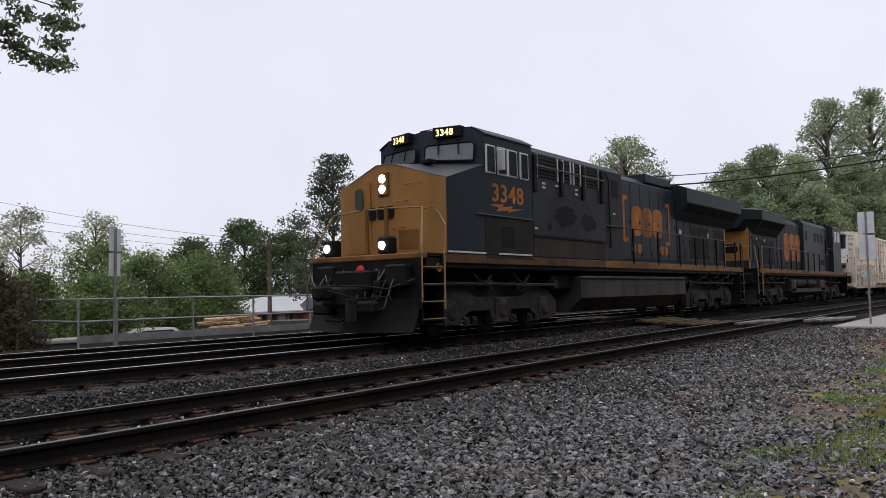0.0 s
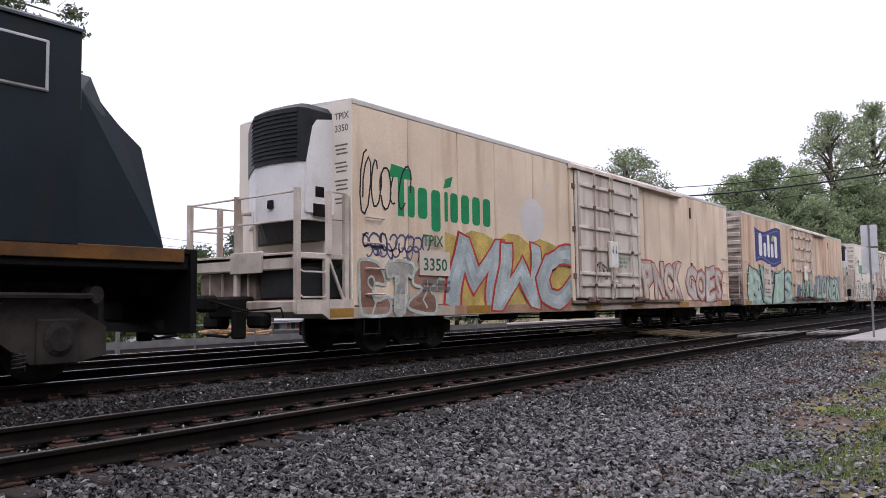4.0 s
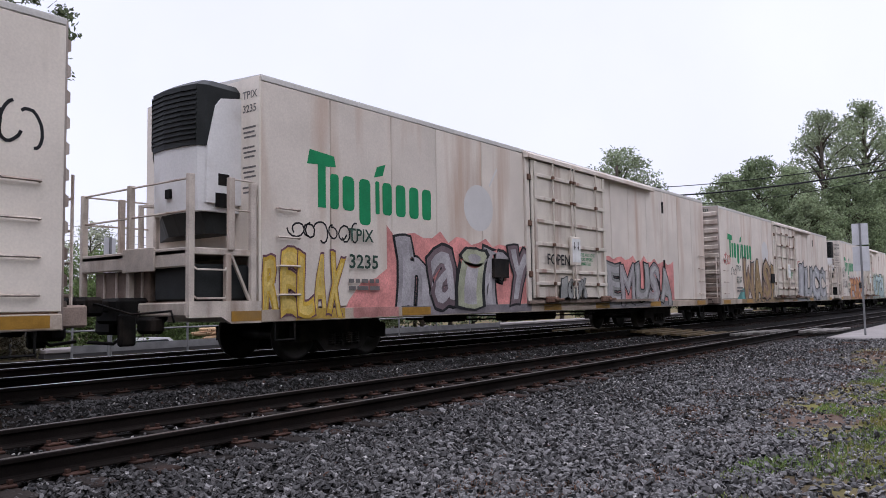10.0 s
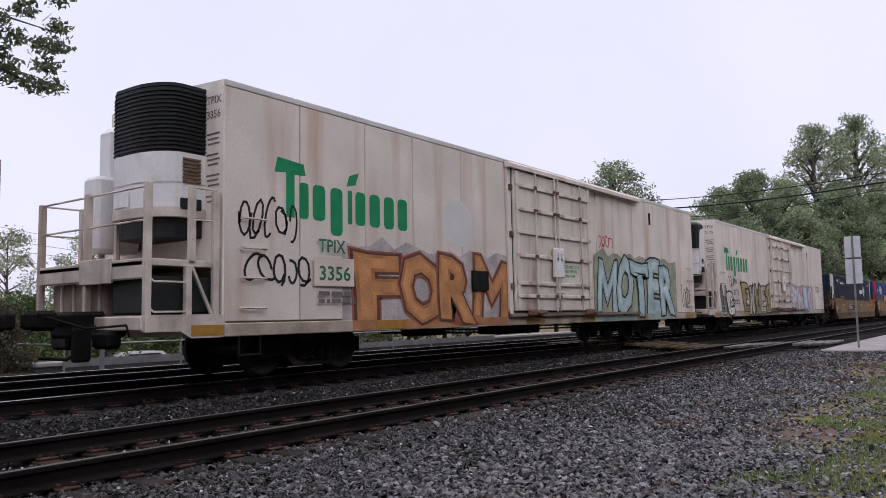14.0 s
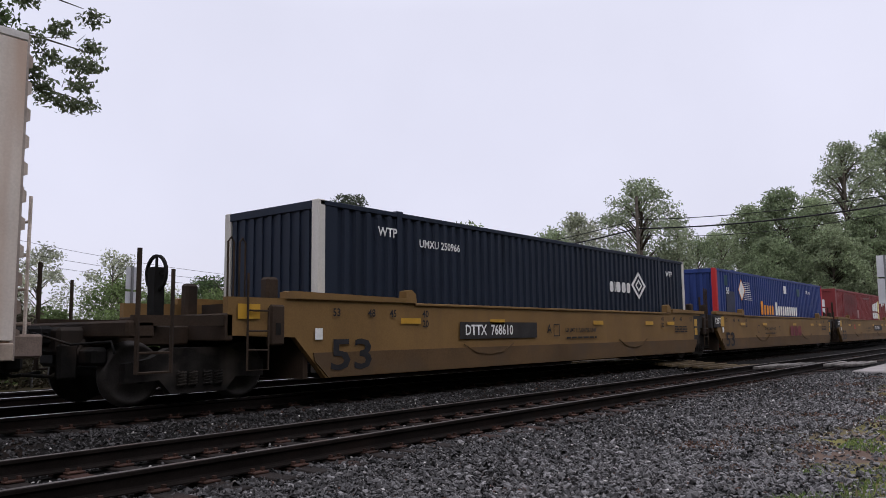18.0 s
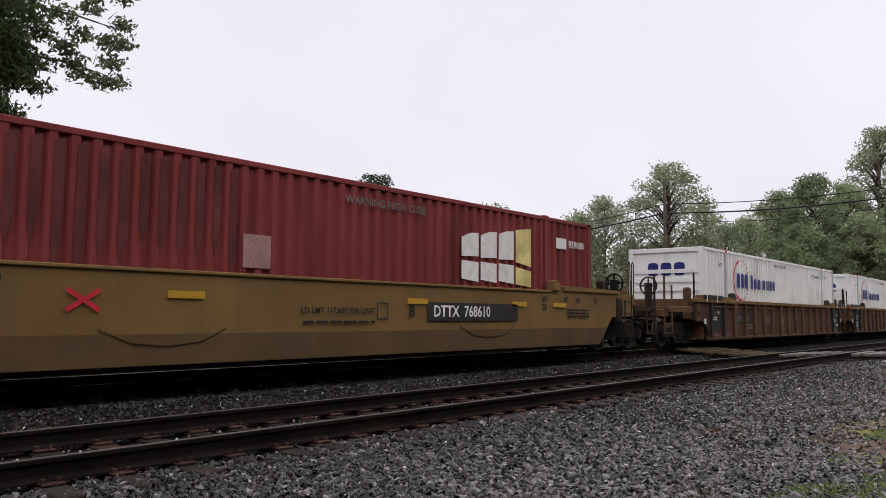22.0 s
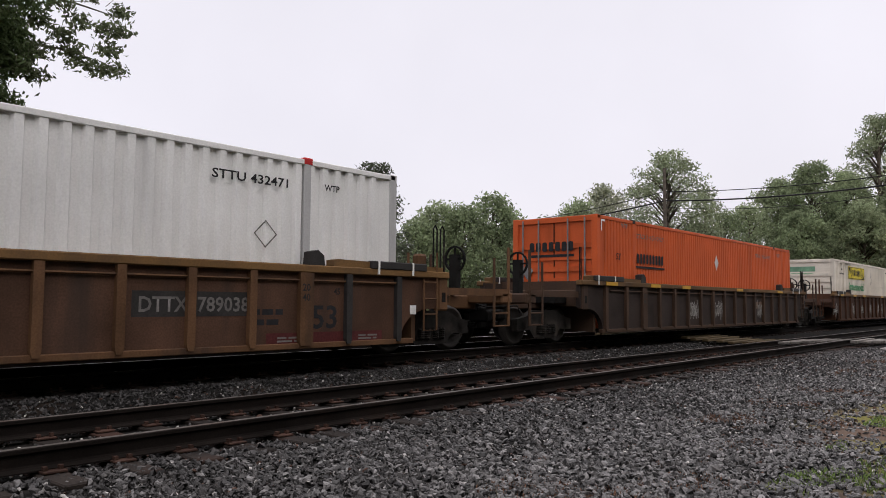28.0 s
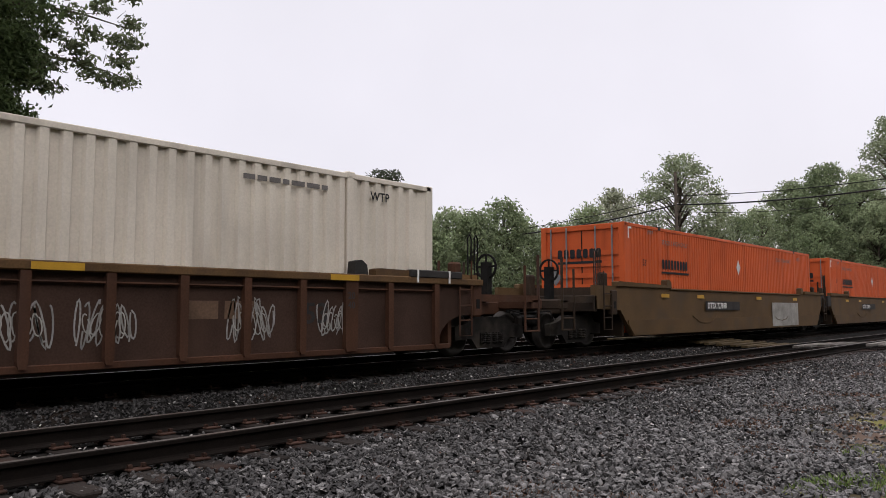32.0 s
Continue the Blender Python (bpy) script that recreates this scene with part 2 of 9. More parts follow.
# ---- ground: one sheet to the horizon ----
def ground_z(x, y):
    """Height of the ballast and soil across the tracks."""
    side, main, back = SIDE_Z - 0.235, MAIN_Z - 0.225, FAR_Z - 0.21
    rows = ((-400, -0.75), (-6, -0.64), (3.5, -0.59), (5.2, side - 0.03), (5.7, side), (8.3, side), (8.75, side + 0.03),
            (9.25, main), (12.3, main), (13.0, back - 0.03), (13.6, back), (16.2, back), (17.4, -0.46), (23, -0.46), (26, -1.7), (36, -2.6), (900, -4))
    for (a, za), (b, zb) in zip(rows, rows[1:]):
        if y <= b:
            z = za + (zb - za) * (y - a) / (b - a)
            break
    else:
        z = rows[-1][1]
    if y < 6.0:
        k = min(1.0, max(0.0, (x - 17.0) / 7.5)) * min(1.0, (6.0 - y) / 1.0)
        z += (-0.43 - z) * k * k * (3 - 2 * k)
    if y < 5.2:
        z += 0.035 * noise.noise((x * 0.6, y * 0.6, 0)) + 0.012 * noise.noise((x * 3, y * 3, 4))
    else:
        z += 0.012 * noise.noise((x * 2.2, y * 2.2, 0))
    return z


def soil_edge(x, y=0.0):
    """Where the ballast gives way to soil and grass on the near side."""
    far = 1.85 + 0.045 * x + 0.5 * math.sin(x * 0.7)
    k = min(1.0, max(0.0, (x + 3.0) / 7.0))
    return -2.6 + (far + 2.6) * k * k * (3 - 2 * k) + 0.35 * noise.noise((x * 0.9, 1.7, 0)) + 0.2 * noise.noise((x * 2.7, y * 2.0, 3))


def spans(stops):
    out = []
    for a, b, step in stops:
        n = max(1, round((b - a) / step))
        out += [a + (b - a) * i / n for i in range(n)]
    return out + [stops[-1][1]]


gx = spans(((-400, -60, 40), (-60, -12, 4), (-12, 30, 0.25), (30, 80, 1.5), (80, 300, 20), (300, 2400, 150)))
gy = spans(((-400, -30, 40), (-30, -4, 2), (-4, 14, 0.22), (14, 30, 1.0), (30, 120, 10), (120, 1500, 120)))
sheet = Shape()
sheet.v = [(x, y, ground_z(x, y)) for x in gx for y in gy]
sheet.f = [(i * len(gy) + j, (i + 1) * len(gy) + j, (i + 1) * len(gy) + j + 1, i * len(gy) + j + 1) for i in range(len(gx) - 1) for j in range(len(gy) - 1)]
ground_mesh = sheet.mesh("ground", BALLAST, True, False)
soil = ground_mesh.attributes.new("soil", "FLOAT", "POINT")
soil.data.foreach_set("value", [1.0 if not (-60 < x < 300 and y < 20.4) else min(1.0, max(0.0, 0.5 + (soil_edge(x, y) - y) / 0.5)) for x, y, z in sheet.v])
gn, gl = BALLAST.node_tree.nodes, BALLAST.node_tree.links
grounds, where = gn.new("ShaderNodeMix"), gn.new("ShaderNodeAttribute")
grounds.data_type, where.attribute_name = "RGBA", "soil"
stony = gn["Principled BSDF"].inputs["Base Color"].links[0].from_socket
earth, moss, specks = gn.new("ShaderNodeMix"), gn.new("ShaderNodeTexNoise"), gn.new("ShaderNodeMapRange")
earth.data_type = "RGBA"
earth.inputs["A"].default_value, earth.inputs["B"].default_value = (0.115, 0.082, 0.064, 1), (0.15, 0.14, 0.05, 1)
moss.inputs["Scale"].default_value, moss.inputs["Detail"].default_value = 1.1, 9
place = gn.new("ShaderNodeTexCoord")
gl.new(place.outputs["Object"], moss.inputs["Vector"])
specks.inputs["From Min"].default_value, specks.inputs["From Max"].default_value = 0.44, 0.60
gl.new(moss.outputs["Fac"], specks.inputs["Value"])
gl.new(specks.outputs[0], earth.inputs["Factor"])
gl.new(where.outputs["Fac"], grounds.inputs["Factor"])
gl.new(stony, grounds.inputs["A"])
gl.new(earth.outputs["Result"], grounds.inputs["B"])
gl.new(grounds.outputs["Result"], gn["Principled BSDF"].inputs["Base Color"])
tagged(new("ground", ground_mesh), "grey railway ballast and soil ground beside the tracks", "ground", kind="structure")


# ---- tracks ----
def rail_outline(y, z):
    half = ((0.074, -0.18), (0.074, -0.168), (0.02, -0.150), (0.009, -0.135), (0.009, -0.055), (0.036, -0.036), (0.036, -0.008), (0.030, 0.0))
    return [(y + a, z + b) for a, b in half] + [(y - a, z + b) for a, b in half[::-1]]


def track(name, yc, z, head, label, x0, x1):
    t = thing(name, label, "railway track", kind="structure")
    for s in (-1, 1):
        rail = part("rail", Shape().run(rail_outline(yc + s * GAUGE, z), -60, 400), RAIL_SIDE, t, "dark rust-brown steel rail")
        part("running_face", Shape().run([(yc + s * GAUGE - 0.027, z), (yc + s * GAUGE + 0.027, z), (yc + s * GAUGE + 0.025, z + 0.003), (yc + s * GAUGE - 0.025, z + 0.003)], -60, 400), head, rail, "polished rail head")
    tie = Shape().box(-0.11, 0.11, -1.3, 1.3, -0.15, 0, 0.012).mesh("tie", TIE)
    plates = Shape()
    plates.box(-0.09, 0.09, -0.17, 0.17, 0, 0.018, 0.004)
    for a, b in ((-0.06, -0.1), (0.06, 0.1), (0.06, -0.1), (-0.06, 0.1)):
        plates.box(a - 0.016, a + 0.016, b - 0.02, b + 0.02, 0.018, 0.05)
    plate = plates.mesh("tie_plate", PLATE)
    rng = random.Random(len(name) + 1)
    x = x0
    while x < x1:
        o = part("tie", tie, None, t)
        o.matrix_basis = pose(x, yc + rng.uniform(-0.05, 0.05), z - 0.195 + rng.uniform(-0.012, 0.004), 0, 0, rng.uniform(-1.5, 1.5))
        for s in (-1, 1):
            if x < 22:
                part("tie_plate", plate, None, t).matrix_basis = pose(x, yc + s * GAUGE, z - 0.193)
        x += 0.53 + rng.uniform(-0.04, 0.04)
    return t


track("siding_track", SIDE_Y, SIDE_Z, RAIL_HEAD_DULL, "siding track with dull worn rails on rusty tie plates in ballast", -12, 46)
track("main_track", MAIN_Y, MAIN_Z, RAIL_HEAD, "main track with bright rail heads on dark timber ties", -12, 46)
track("far_track", FAR_Y, FAR_Z, RAIL_HEAD, "far track with bright rail heads behind the main track", 2, 50)


# ---- loose stones ----
def stones(name, material, spots, label, seed):
    """Angular stones from spots (x, y, size), all in one mesh."""
    rng = np.random.default_rng(seed)
    base = np.array([(0, 0, 1), (0.9, 0, 0.25), (0.28, 0.85, 0.3), (-0.75, 0.52, 0.2), (-0.7, -0.55, 0.3), (0.3, -0.86, 0.2), (0.75, 0.5, -0.5), (-0.3, 0.85, -0.5), (-0.85, -0.1, -0.5), (0.2, -0.8, -0.5)])
    faces = np.array([(0, 1, 2), (0, 2, 3), (0, 3, 4), (0, 4, 5), (0, 5, 1), (1, 6, 2), (2, 6, 7), (2, 7, 3), (3, 7, 8), (3, 8, 4), (4, 8, 9), (4, 9, 5), (5, 9, 1), (1, 9, 6)])
    n = len(spots)
    s = np.array(spots)
    zs = np.array([ground_z(a, b) for a, b, _ in spots])
    v = base[None] * rng.uniform(0.55, 1.3, (n, 10, 1)) * np.stack([rng.uniform(0.8, 1.35, n), rng.uniform(0.6, 1.0, n), rng.uniform(0.45, 0.8, n)], 1)[:, None]
    q = rng.normal(size=(n, 4)) * (0.45, 0.45, 0.45, 1)
    q[:, 3] += np.where(rng.random(n) < 0.5, 0.6, -0.6)
    q /= np.linalg.norm(q, axis=1)[:, None]
    spin = rng.uniform(0, 2 * np.pi, n)
    c, d = np.cos(spin)[:, None], np.sin(spin)[:, None]
    v = np.stack([v[..., 0] * c - v[..., 1] * d, v[..., 0] * d + v[..., 1] * c, v[..., 2]], -1)
    w, u = q[:, 3][:, None, None], q[:, None, :3]
    v = v + 2 * np.cross(u, np.cross(u, v) + w * v)
    v = v * s[:, 2][:, None, None] + np.stack([s[:, 0], s[:, 1], zs + s[:, 2] * rng.uniform(0.05, 0.55, n)], 1)[:, None]
    me = bpy.data.meshes.new(name)
    f = (faces[None] + 10 * np.arange(n)[:, None, None]).reshape(-1, 3)
    me.from_pydata(v.reshape(-1, 3).tolist(), [], f.tolist())
    me.materials.append(material)
    tagged(new(name, me), label, "ballast stones", kind="stuff")


def scatter(seed, x0, x1, y0, y1, per_m2, lo, hi, keep=None):
    rng = random.Random(seed)
    out = []
    for _ in range(int((x1 - x0) * (y1 - y0) * per_m2)):
        x, y = rng.uniform(x0, x1), rng.uniform(y0, y1)
        if keep is None or rng.random() < keep(x, y):
            out.append((x, y, rng.uniform(lo, hi) * (1 if rng.random() < 0.85 else 1.35)))
    return out


def in_view(x, y):
    return x > 0.3 * y - 0.6 and y > 0.06 * x + 0.4


def bare(x, y):
    if not in_view(x, y) or any(abs(y - SIDE_Y - s * GAUGE) < 0.1 for s in (-1, 1)):
        return 0
    k = 0.12 if abs(y - SIDE_Y) < 1.35 and y < SIDE_Y - 1.2 and math.sin(x * 11.8) > 0.5 else 1
    if abs(y - SIDE_Y) < 0.66:
        k = 0.35
    if y < soil_edge(x, y):
        k *= 0.3
    return k * (0.35 if noise.noise((x * 0.8, y * 0.8, 9)) > 0.42 else 1)


def open_bed(x, y):
    if not in_view(x, y) or y > 9.7:
        return 0
    return 0.9


near = scatter(1, 0.8, 9, 0.8, 6.5, 1100, 0.014, 0.038, bare) + scatter(2, 9, 16, 1.0, 6.5, 520, 0.016, 0.036, bare) + scatter(3, 16, 26, 1.5, 6.4, 220, 0.02, 0.036, bare)
bed = scatter(4, 1.5, 10, 6.4, 7.6, 320, 0.014, 0.027, bare) + scatter(5, 1.8, 12, 7.9, 9.7, 640, 0.014, 0.032, open_bed) + scatter(6, 12, 24, 7.6, 9.7, 260, 0.018, 0.034, open_bed)
near += scatter(21, -9, 26, -2.6, 6.3, 130, 0.022, 0.045, lambda x, y: 0 if in_view(x, y) and x > 0.85 and y > 0.85 else (1.0 if y > soil_edge(x, y) else 0.12))
bed += scatter(22, -9, 3, 6.3, 9.7, 130, 0.02, 0.04, lambda x, y: 0 if in_view(x, y) or abs(y - SIDE_Y) < 1.0 else 1.0)
bed += scatter(23, -2, 26, 12.2, 18.5, 70, 0.025, 0.045, lambda x, y: 0 if abs(y - FAR_Y) < 0.9 else 1)
# the share of darker stones grows towards the rails
pick = random.Random(77)
dirty = [pick.random() < (p[1] - 2.4 + 0.8 * noise.noise((p[0] * 0.7, p[1] * 0.7, 5))) / 4.2 for p in near]
bed += [p for p, k in zip(near, dirty) if k]
near = [p for p, k in zip(near, dirty) if not k]
stones("ballast_gravel", STONE, near, "loose dark grey crushed stone ballast, wet", 11)
stones("track_gravel", BED_STONE, bed, "darker crushed stone between the tracks", 14)
stones("pale_gravel", PALE_STONE, scatter(7, 0.8, 24, 0.8, 9.4, 22, 0.012, 0.028, lambda x, y: in_view(x, y)), "scattered pale whitish stones among the ballast", 12)
stones("rusty_gravel", RUST_STONE, scatter(8, 1.5, 22, 1.5, 9.4, 12, 0.013, 0.028, lambda x, y: in_view(x, y)), "scattered rust-brown stones among the ballast", 13)


# ---- level crossing and road ----
crossing = thing("level_crossing", "timber plank level crossing over both tracks, worn yellow and grey", "level crossing", kind="structure")
rng = random.Random(5)
y = 5.1
while y < 12.6:
    w = rng.uniform(0.17, 0.21)
    if all(abs(y + w / 2 - r) > 0.20 for r in (SIDE_Y - GAUGE, SIDE_Y + GAUGE, MAIN_Y - GAUGE, MAIN_Y + GAUGE)):
        z = SIDE_Z + (MAIN_Z - SIDE_Z) * min(1.0, max(0.0, (y - 8.2) / 1.3))
        x = max(22.6, 25.6 - (y - 7.1) * 1.5) + rng.uniform(0, 0.2)
        part("plank", Shape().box(x, x + 2.7, y, y + w, z - 0.09, z - rng.uniform(0.0, 0.02), 0.01), YELLOW_PLANK if y > 7.9 else PLANK, crossing)
    y += 0.255
for y0, y1, za, zb in ((-60, 4.9, -0.5, -0.42), (12.9, 70, -0.3, -1.9)):
    road = Shape().add([(44, y0, za), (52, y0, za), (52, y1, zb), (44, y1, zb)], [(0, 1, 2, 3)])
    road.v += [(a, b, c - 0.3) for a, b, c in road.v]
    road.f += [(7, 6, 5, 4), (0, 1, 5, 4), (1, 2, 6, 5), (2, 3, 7, 6), (3, 0, 4, 7)]
    tagged(part("road", road, ASPHALT), "dark asphalt road leading to the crossing", "road", kind="structure")
tagged(part("pavement", Shape().box(25.1, 41.0, -45, 4.75, -0.62, -0.385, 0.03), CONCRETE), "pale worn concrete apron beside the crossing", "pavement", kind="structure")
tagged(part("pavement", Shape().box(9.6, 75, 20.3, 21.2, -0.33, -0.22, 0.02), CONCRETE), "pale concrete footpath beyond the tracks", "pavement", kind="structure")
tagged(part("retaining_wall", Shape().box(9.6, 75, 20.35, 21.15, -0.8, -0.33), ASPHALT), "dark retaining wall under the footpath", "wall", kind="structure")


# ---- signs, railing, poles ----
def sign_post(x, y, z0, top, plates, turn, lean, label):
    t = thing("sign_post", label, "sign post", at=pose(x, y, z0, lean, 0, turn))
    h = top - z0
    u = [(-0.03, -0.02), (-0.03, 0.02), (-0.012, 0.02), (-0.012, -0.005), (0.012, -0.005), (0.012, 0.02), (0.03, 0.02), (0.03, -0.02)]
    n = len(u)
    part("post", Shape().add([(a, b, 0) for a, b in u] + [(a, b, h) for a, b in u], [(i, (i + 1) % n, (i + 1) % n + n, i + n) for i in range(n)] + [tuple(range(n)), tuple(range(2 * n - 1, n - 1, -1))]), GALV, t)
    for a, b, w in plates:
        p = part("sign_plate", Shape().box(-w / 2, w / 2, 0.022, 0.028, a - z0, b - z0, 0.002), SIGN_BACK, t, "bare metal back of a sign")
        for k in (0.2, -0.2):
            part("bolt", Shape().box(-0.015, 0.015, 0.01, 0.035, (a + b) / 2 - z0 + k, (a + b) / 2 - z0 + k + 0.03), GALV, p)


sign_post(26.7, 3.93, -0.6, 3.10, ((2.42, 3.09, 0.45), (1.60, 2.37, 0.46)), -82, -1.6, "galvanised post with the backs of two metal signs")
sign_post(10.6, 19.0, -0.5, 2.7, ((2.08, 2.68, 0.45), (1.42, 2.02, 0.45)), 22, 0.5, "steel post with two sign plates seen edge-on")

railing = thing("railing", "grey galvanised pipe railing along the footpath", "railing")
ry, top = 19.5, 0.83
xs = [9.9, 10.95, 13.3, 15.5, 17.9, 20.3, 22.8, 25.2, 27.6, 30.0]
for x in xs:
    part("post", Shape().tube([(x, ry, -0.55), (x, ry, top)], 0.032, 8), GALV, railing)
for p in ((9.0, 20.9), (9.95, 22.2)):
    part("post", Shape().tube([(*p, -0.55), (*p, top)], 0.032, 8), GALV, railing)
for z in (top, 0.25):
    part("rail", Shape().tube([(xs[0], ry, z), (xs[-1], ry, z)], 0.026, 8), GALV, railing)
    part("rail", Shape().tube([(xs[0], ry, z), (9.95, 22.2, z)], 0.026, 8), GALV, railing)
part("toe_board", Shape().box(xs[0], xs[-1], ry - 0.02, ry + 0.02, -0.32, -0.12), GALV, railing)


def wire(points, r, sag, label, name="cable"):
    """A cable through the points with a little sag between each two."""
    path = []
    for a, b in zip(points, points[1:]):
        a, b = Vector(a), Vector(b)
        path += [a.lerp(b, k / 14) - Vector((0, 0, sag * 4 * (k / 14) * (1 - k / 14))) for k in range(14)]
    return tagged(part(name, Shape().tube(path + [Vector(points[-1])], r, 5), CABLE), label, "cable")


def utility_pole(x, y, z0, top, arm, label, lamp=False):
    t = thing("utility_pole", label, "utility pole")
    part("pole", Shape().tube([(x, y, z0), (x, y, top)], 0.16, 10, 0.11), WOOD_POLE, t)
    if arm:
        part("crossarm", Shape().box(x - 1.1, x + 1.1, y - 0.16, y - 0.05, top - 0.75, top - 0.63, 0.01), WOOD_POLE, t)
        for k in (-1.0, -0.4, 0.4, 1.0):
            part("insulator", Shape().lathe(0, 0, [(0.0, 0.0), (0.05, 0.0), (0.06, 0.06), (0.03, 0.1), (0.05, 0.14), (0.0, 0.17)], 1, 8), GALV, t).matrix_basis = pose(x + k, y - 0.1, top - 0.63, 90, 0, 0)
    if lamp:
        a = part("lamp_arm", Shape().tube([(x, y, top - 2.4), (x + 0.3, y - 0.1, top - 2.25), (x + 0.6, y - 0.3, top - 2.2)], 0.03, 6), GALV, t)
        part("lamp_head", Shape().box(x + 0.5, x + 0.85, y - 0.42, y - 0.24, top - 2.26, top - 2.16, 0.03), SIGN_BACK, a)
    return t


utility_pole(54.8, 24.5, -1.2, 11.2, False, "dark weathered utility pole behind the trees")
utility_pole(31.9, 38.5, -2.4, 4.7, True, "utility pole with crossarm and street lamp", True)
utility_pole(44.0, 36.1, -2.4, 6.6, False, "utility pole hidden among the trees")
wire([(44.0, 36.0, 6.0), (54.8, 24.5, 8.7), (50.6, 6.0, 8.1), (46, -12, 8.6)], 0.055, 0.35, "thick black overhead cable")
wire([(44.0, 36.0, 6.3), (54.8, 24.5, 9.4), (50.9, 6.0, 8.7), (46, -12, 9.2)], 0.03, 0.35, "thin black overhead cable")
wire([(54.8, 24.5, 8.2), (51.2, 6.2, 7.75), (46, -12, 8.2)], 0.02, 0.6, "thin black overhead cable")
for k, (dz, dy) in enumerate(((0.0, 0), (-0.55, 0.4), (-1.0, 0.8))):
    wire([(31.9, 38.5 - 0.1, 4.35 + dz * 0.6), (16.5, 40.5 + dy, 5.75 + dz), (-10, 44 + dy, 7.0 + dz)], 0.010, 0.25, "thin dark overhead wire strand")

# ---- house, car and timber beyond the footpath ----
BRICK = mat("red_brick", (0.19, 0.085, 0.06), 0.85, vary=0.25, scale=5, fine=30, stain=(0.10, 0.06, 0.05), amount=0.3)
ROOFING = mat("pale_metal_roof", (0.34, 0.34, 0.35), 0.5, vary=0.08, scale=0.6, fine=20)
PANE = mat("window_pane", (0.03, 0.035, 0.04), 0.1, vary=0.1, bump=0)
house = thing("house", "low brick house with a pale grey hip roof", "house")
part("wall", Shape().box(47.2, 66, 60.4, 68, -3.2, -0.68), BRICK, house, "red brick wall")
part("roof", Shape().add([(46.0, 59.6, -0.7), (67, 59.6, -0.7), (67, 69, -0.7), (46.0, 69, -0.7), (53.0, 64.2, 0.85), (63, 64.2, 0.85), (46.0, 59.6, -0.82), (67, 59.6, -0.82), (67, 69, -0.82), (46.0, 69, -0.82)], [(0, 1, 5, 4), (1, 2, 5), (2, 3, 4, 5), (3, 0, 4), (0, 6, 7, 1), (1, 7, 8, 2), (2, 8, 9, 3), (3, 9, 6, 0), (9, 8, 7, 6)]), ROOFING, house, "pale grey metal hip roof")
part("porch_gable", Shape().prism([(53.6, -0.85), (57.6, -0.85), (55.7, 0.55)], 58.6, 61.0), ASPHALT, house, "dark shingled porch gable")
part("porch_wall", Shape().box(54.0, 57.2, 58.9, 60.4, -3.2, -0.86), BRICK, house)
for x in (48.9, 50.2, 52.4, 54.6, 56.0):
    y = 60.33 if x < 53.5 else 58.84
    w = part("window", Shape().box(x, x + 0.75, y, y + 0.07, -1.85, -0.95, 0.02), CONCRETE, house, "white window frame")
    part("pane", Shape().box(x + 0.07, x + 0.68, y - 0.02, y + 0.01, -1.78, -1.02), PANE, w)
part("door", Shape().box(51.1, 52.0, 60.33, 60.42, -2.9, -0.9, 0.02), CONCRETE, house, "white door")

car = thing("parked_car", "white parked car half hidden by bushes", "car")
CARPAINT = mat("white_car_paint", (0.62, 0.62, 0.63), 0.3, vary=0.04, bump=0)
part("body", Shape().prism([(14.6, -1.55), (14.6, -1.0), (15.4, -0.88), (16.1, -0.35), (17.6, -0.35), (18.3, -0.85), (18.9, -0.95), (18.9, -1.55)], 27.0, 28.6), CARPAINT, car)
part("side_window", Shape().prism([(15.6, -0.85), (16.2, -0.42), (17.5, -0.42), (18.05, -0.85)], 26.99, 27.0), PANE, car)
for x in (15.4, 18.1):
    w = part("wheel", Shape().lathe(x, -1.55, [(0.0, 0.02), (0.2, 0.03), (0.3, 0.0), (0.31, -0.18)], -1, 16, 27.05), CABLE, car)
    part("rim", Shape().lathe(x, -1.55, [(0.0, 0.03), (0.18, 0.035), (0.19, 0.02)], -1, 12, 27.04), GALV, w)

pile = thing("timber_pile", "heap of pale split logs and red-brown planks on the footpath", "timber pile")
LOG = mat("split_log", (0.36, 0.25, 0.15), 0.85, vary=0.3, scale=6, fine=40, each=0.4, stain=(0.2, 0.08, 0.05), amount=0.3)
rng = random.Random(8)
for i in range(46):
    k = i // 12
    x, yy, z = 16.0 + rng.uniform(0.1 * k, 2.6 - 0.1 * k), rng.uniform(22.3, 23.2), -0.38 + 0.13 * k + rng.uniform(0, 0.05)
    a = rng.uniform(-0.35, 0.35)
    part("log", Shape().tube([(x - 0.45 * math.cos(a), yy - 0.45 * math.sin(a), z), (x + 0.45 * math.cos(a), yy + 0.45 * math.sin(a), z + rng.uniform(-0.06, 0.1))], rng.uniform(0.03, 0.06), 6), LOG, pile)


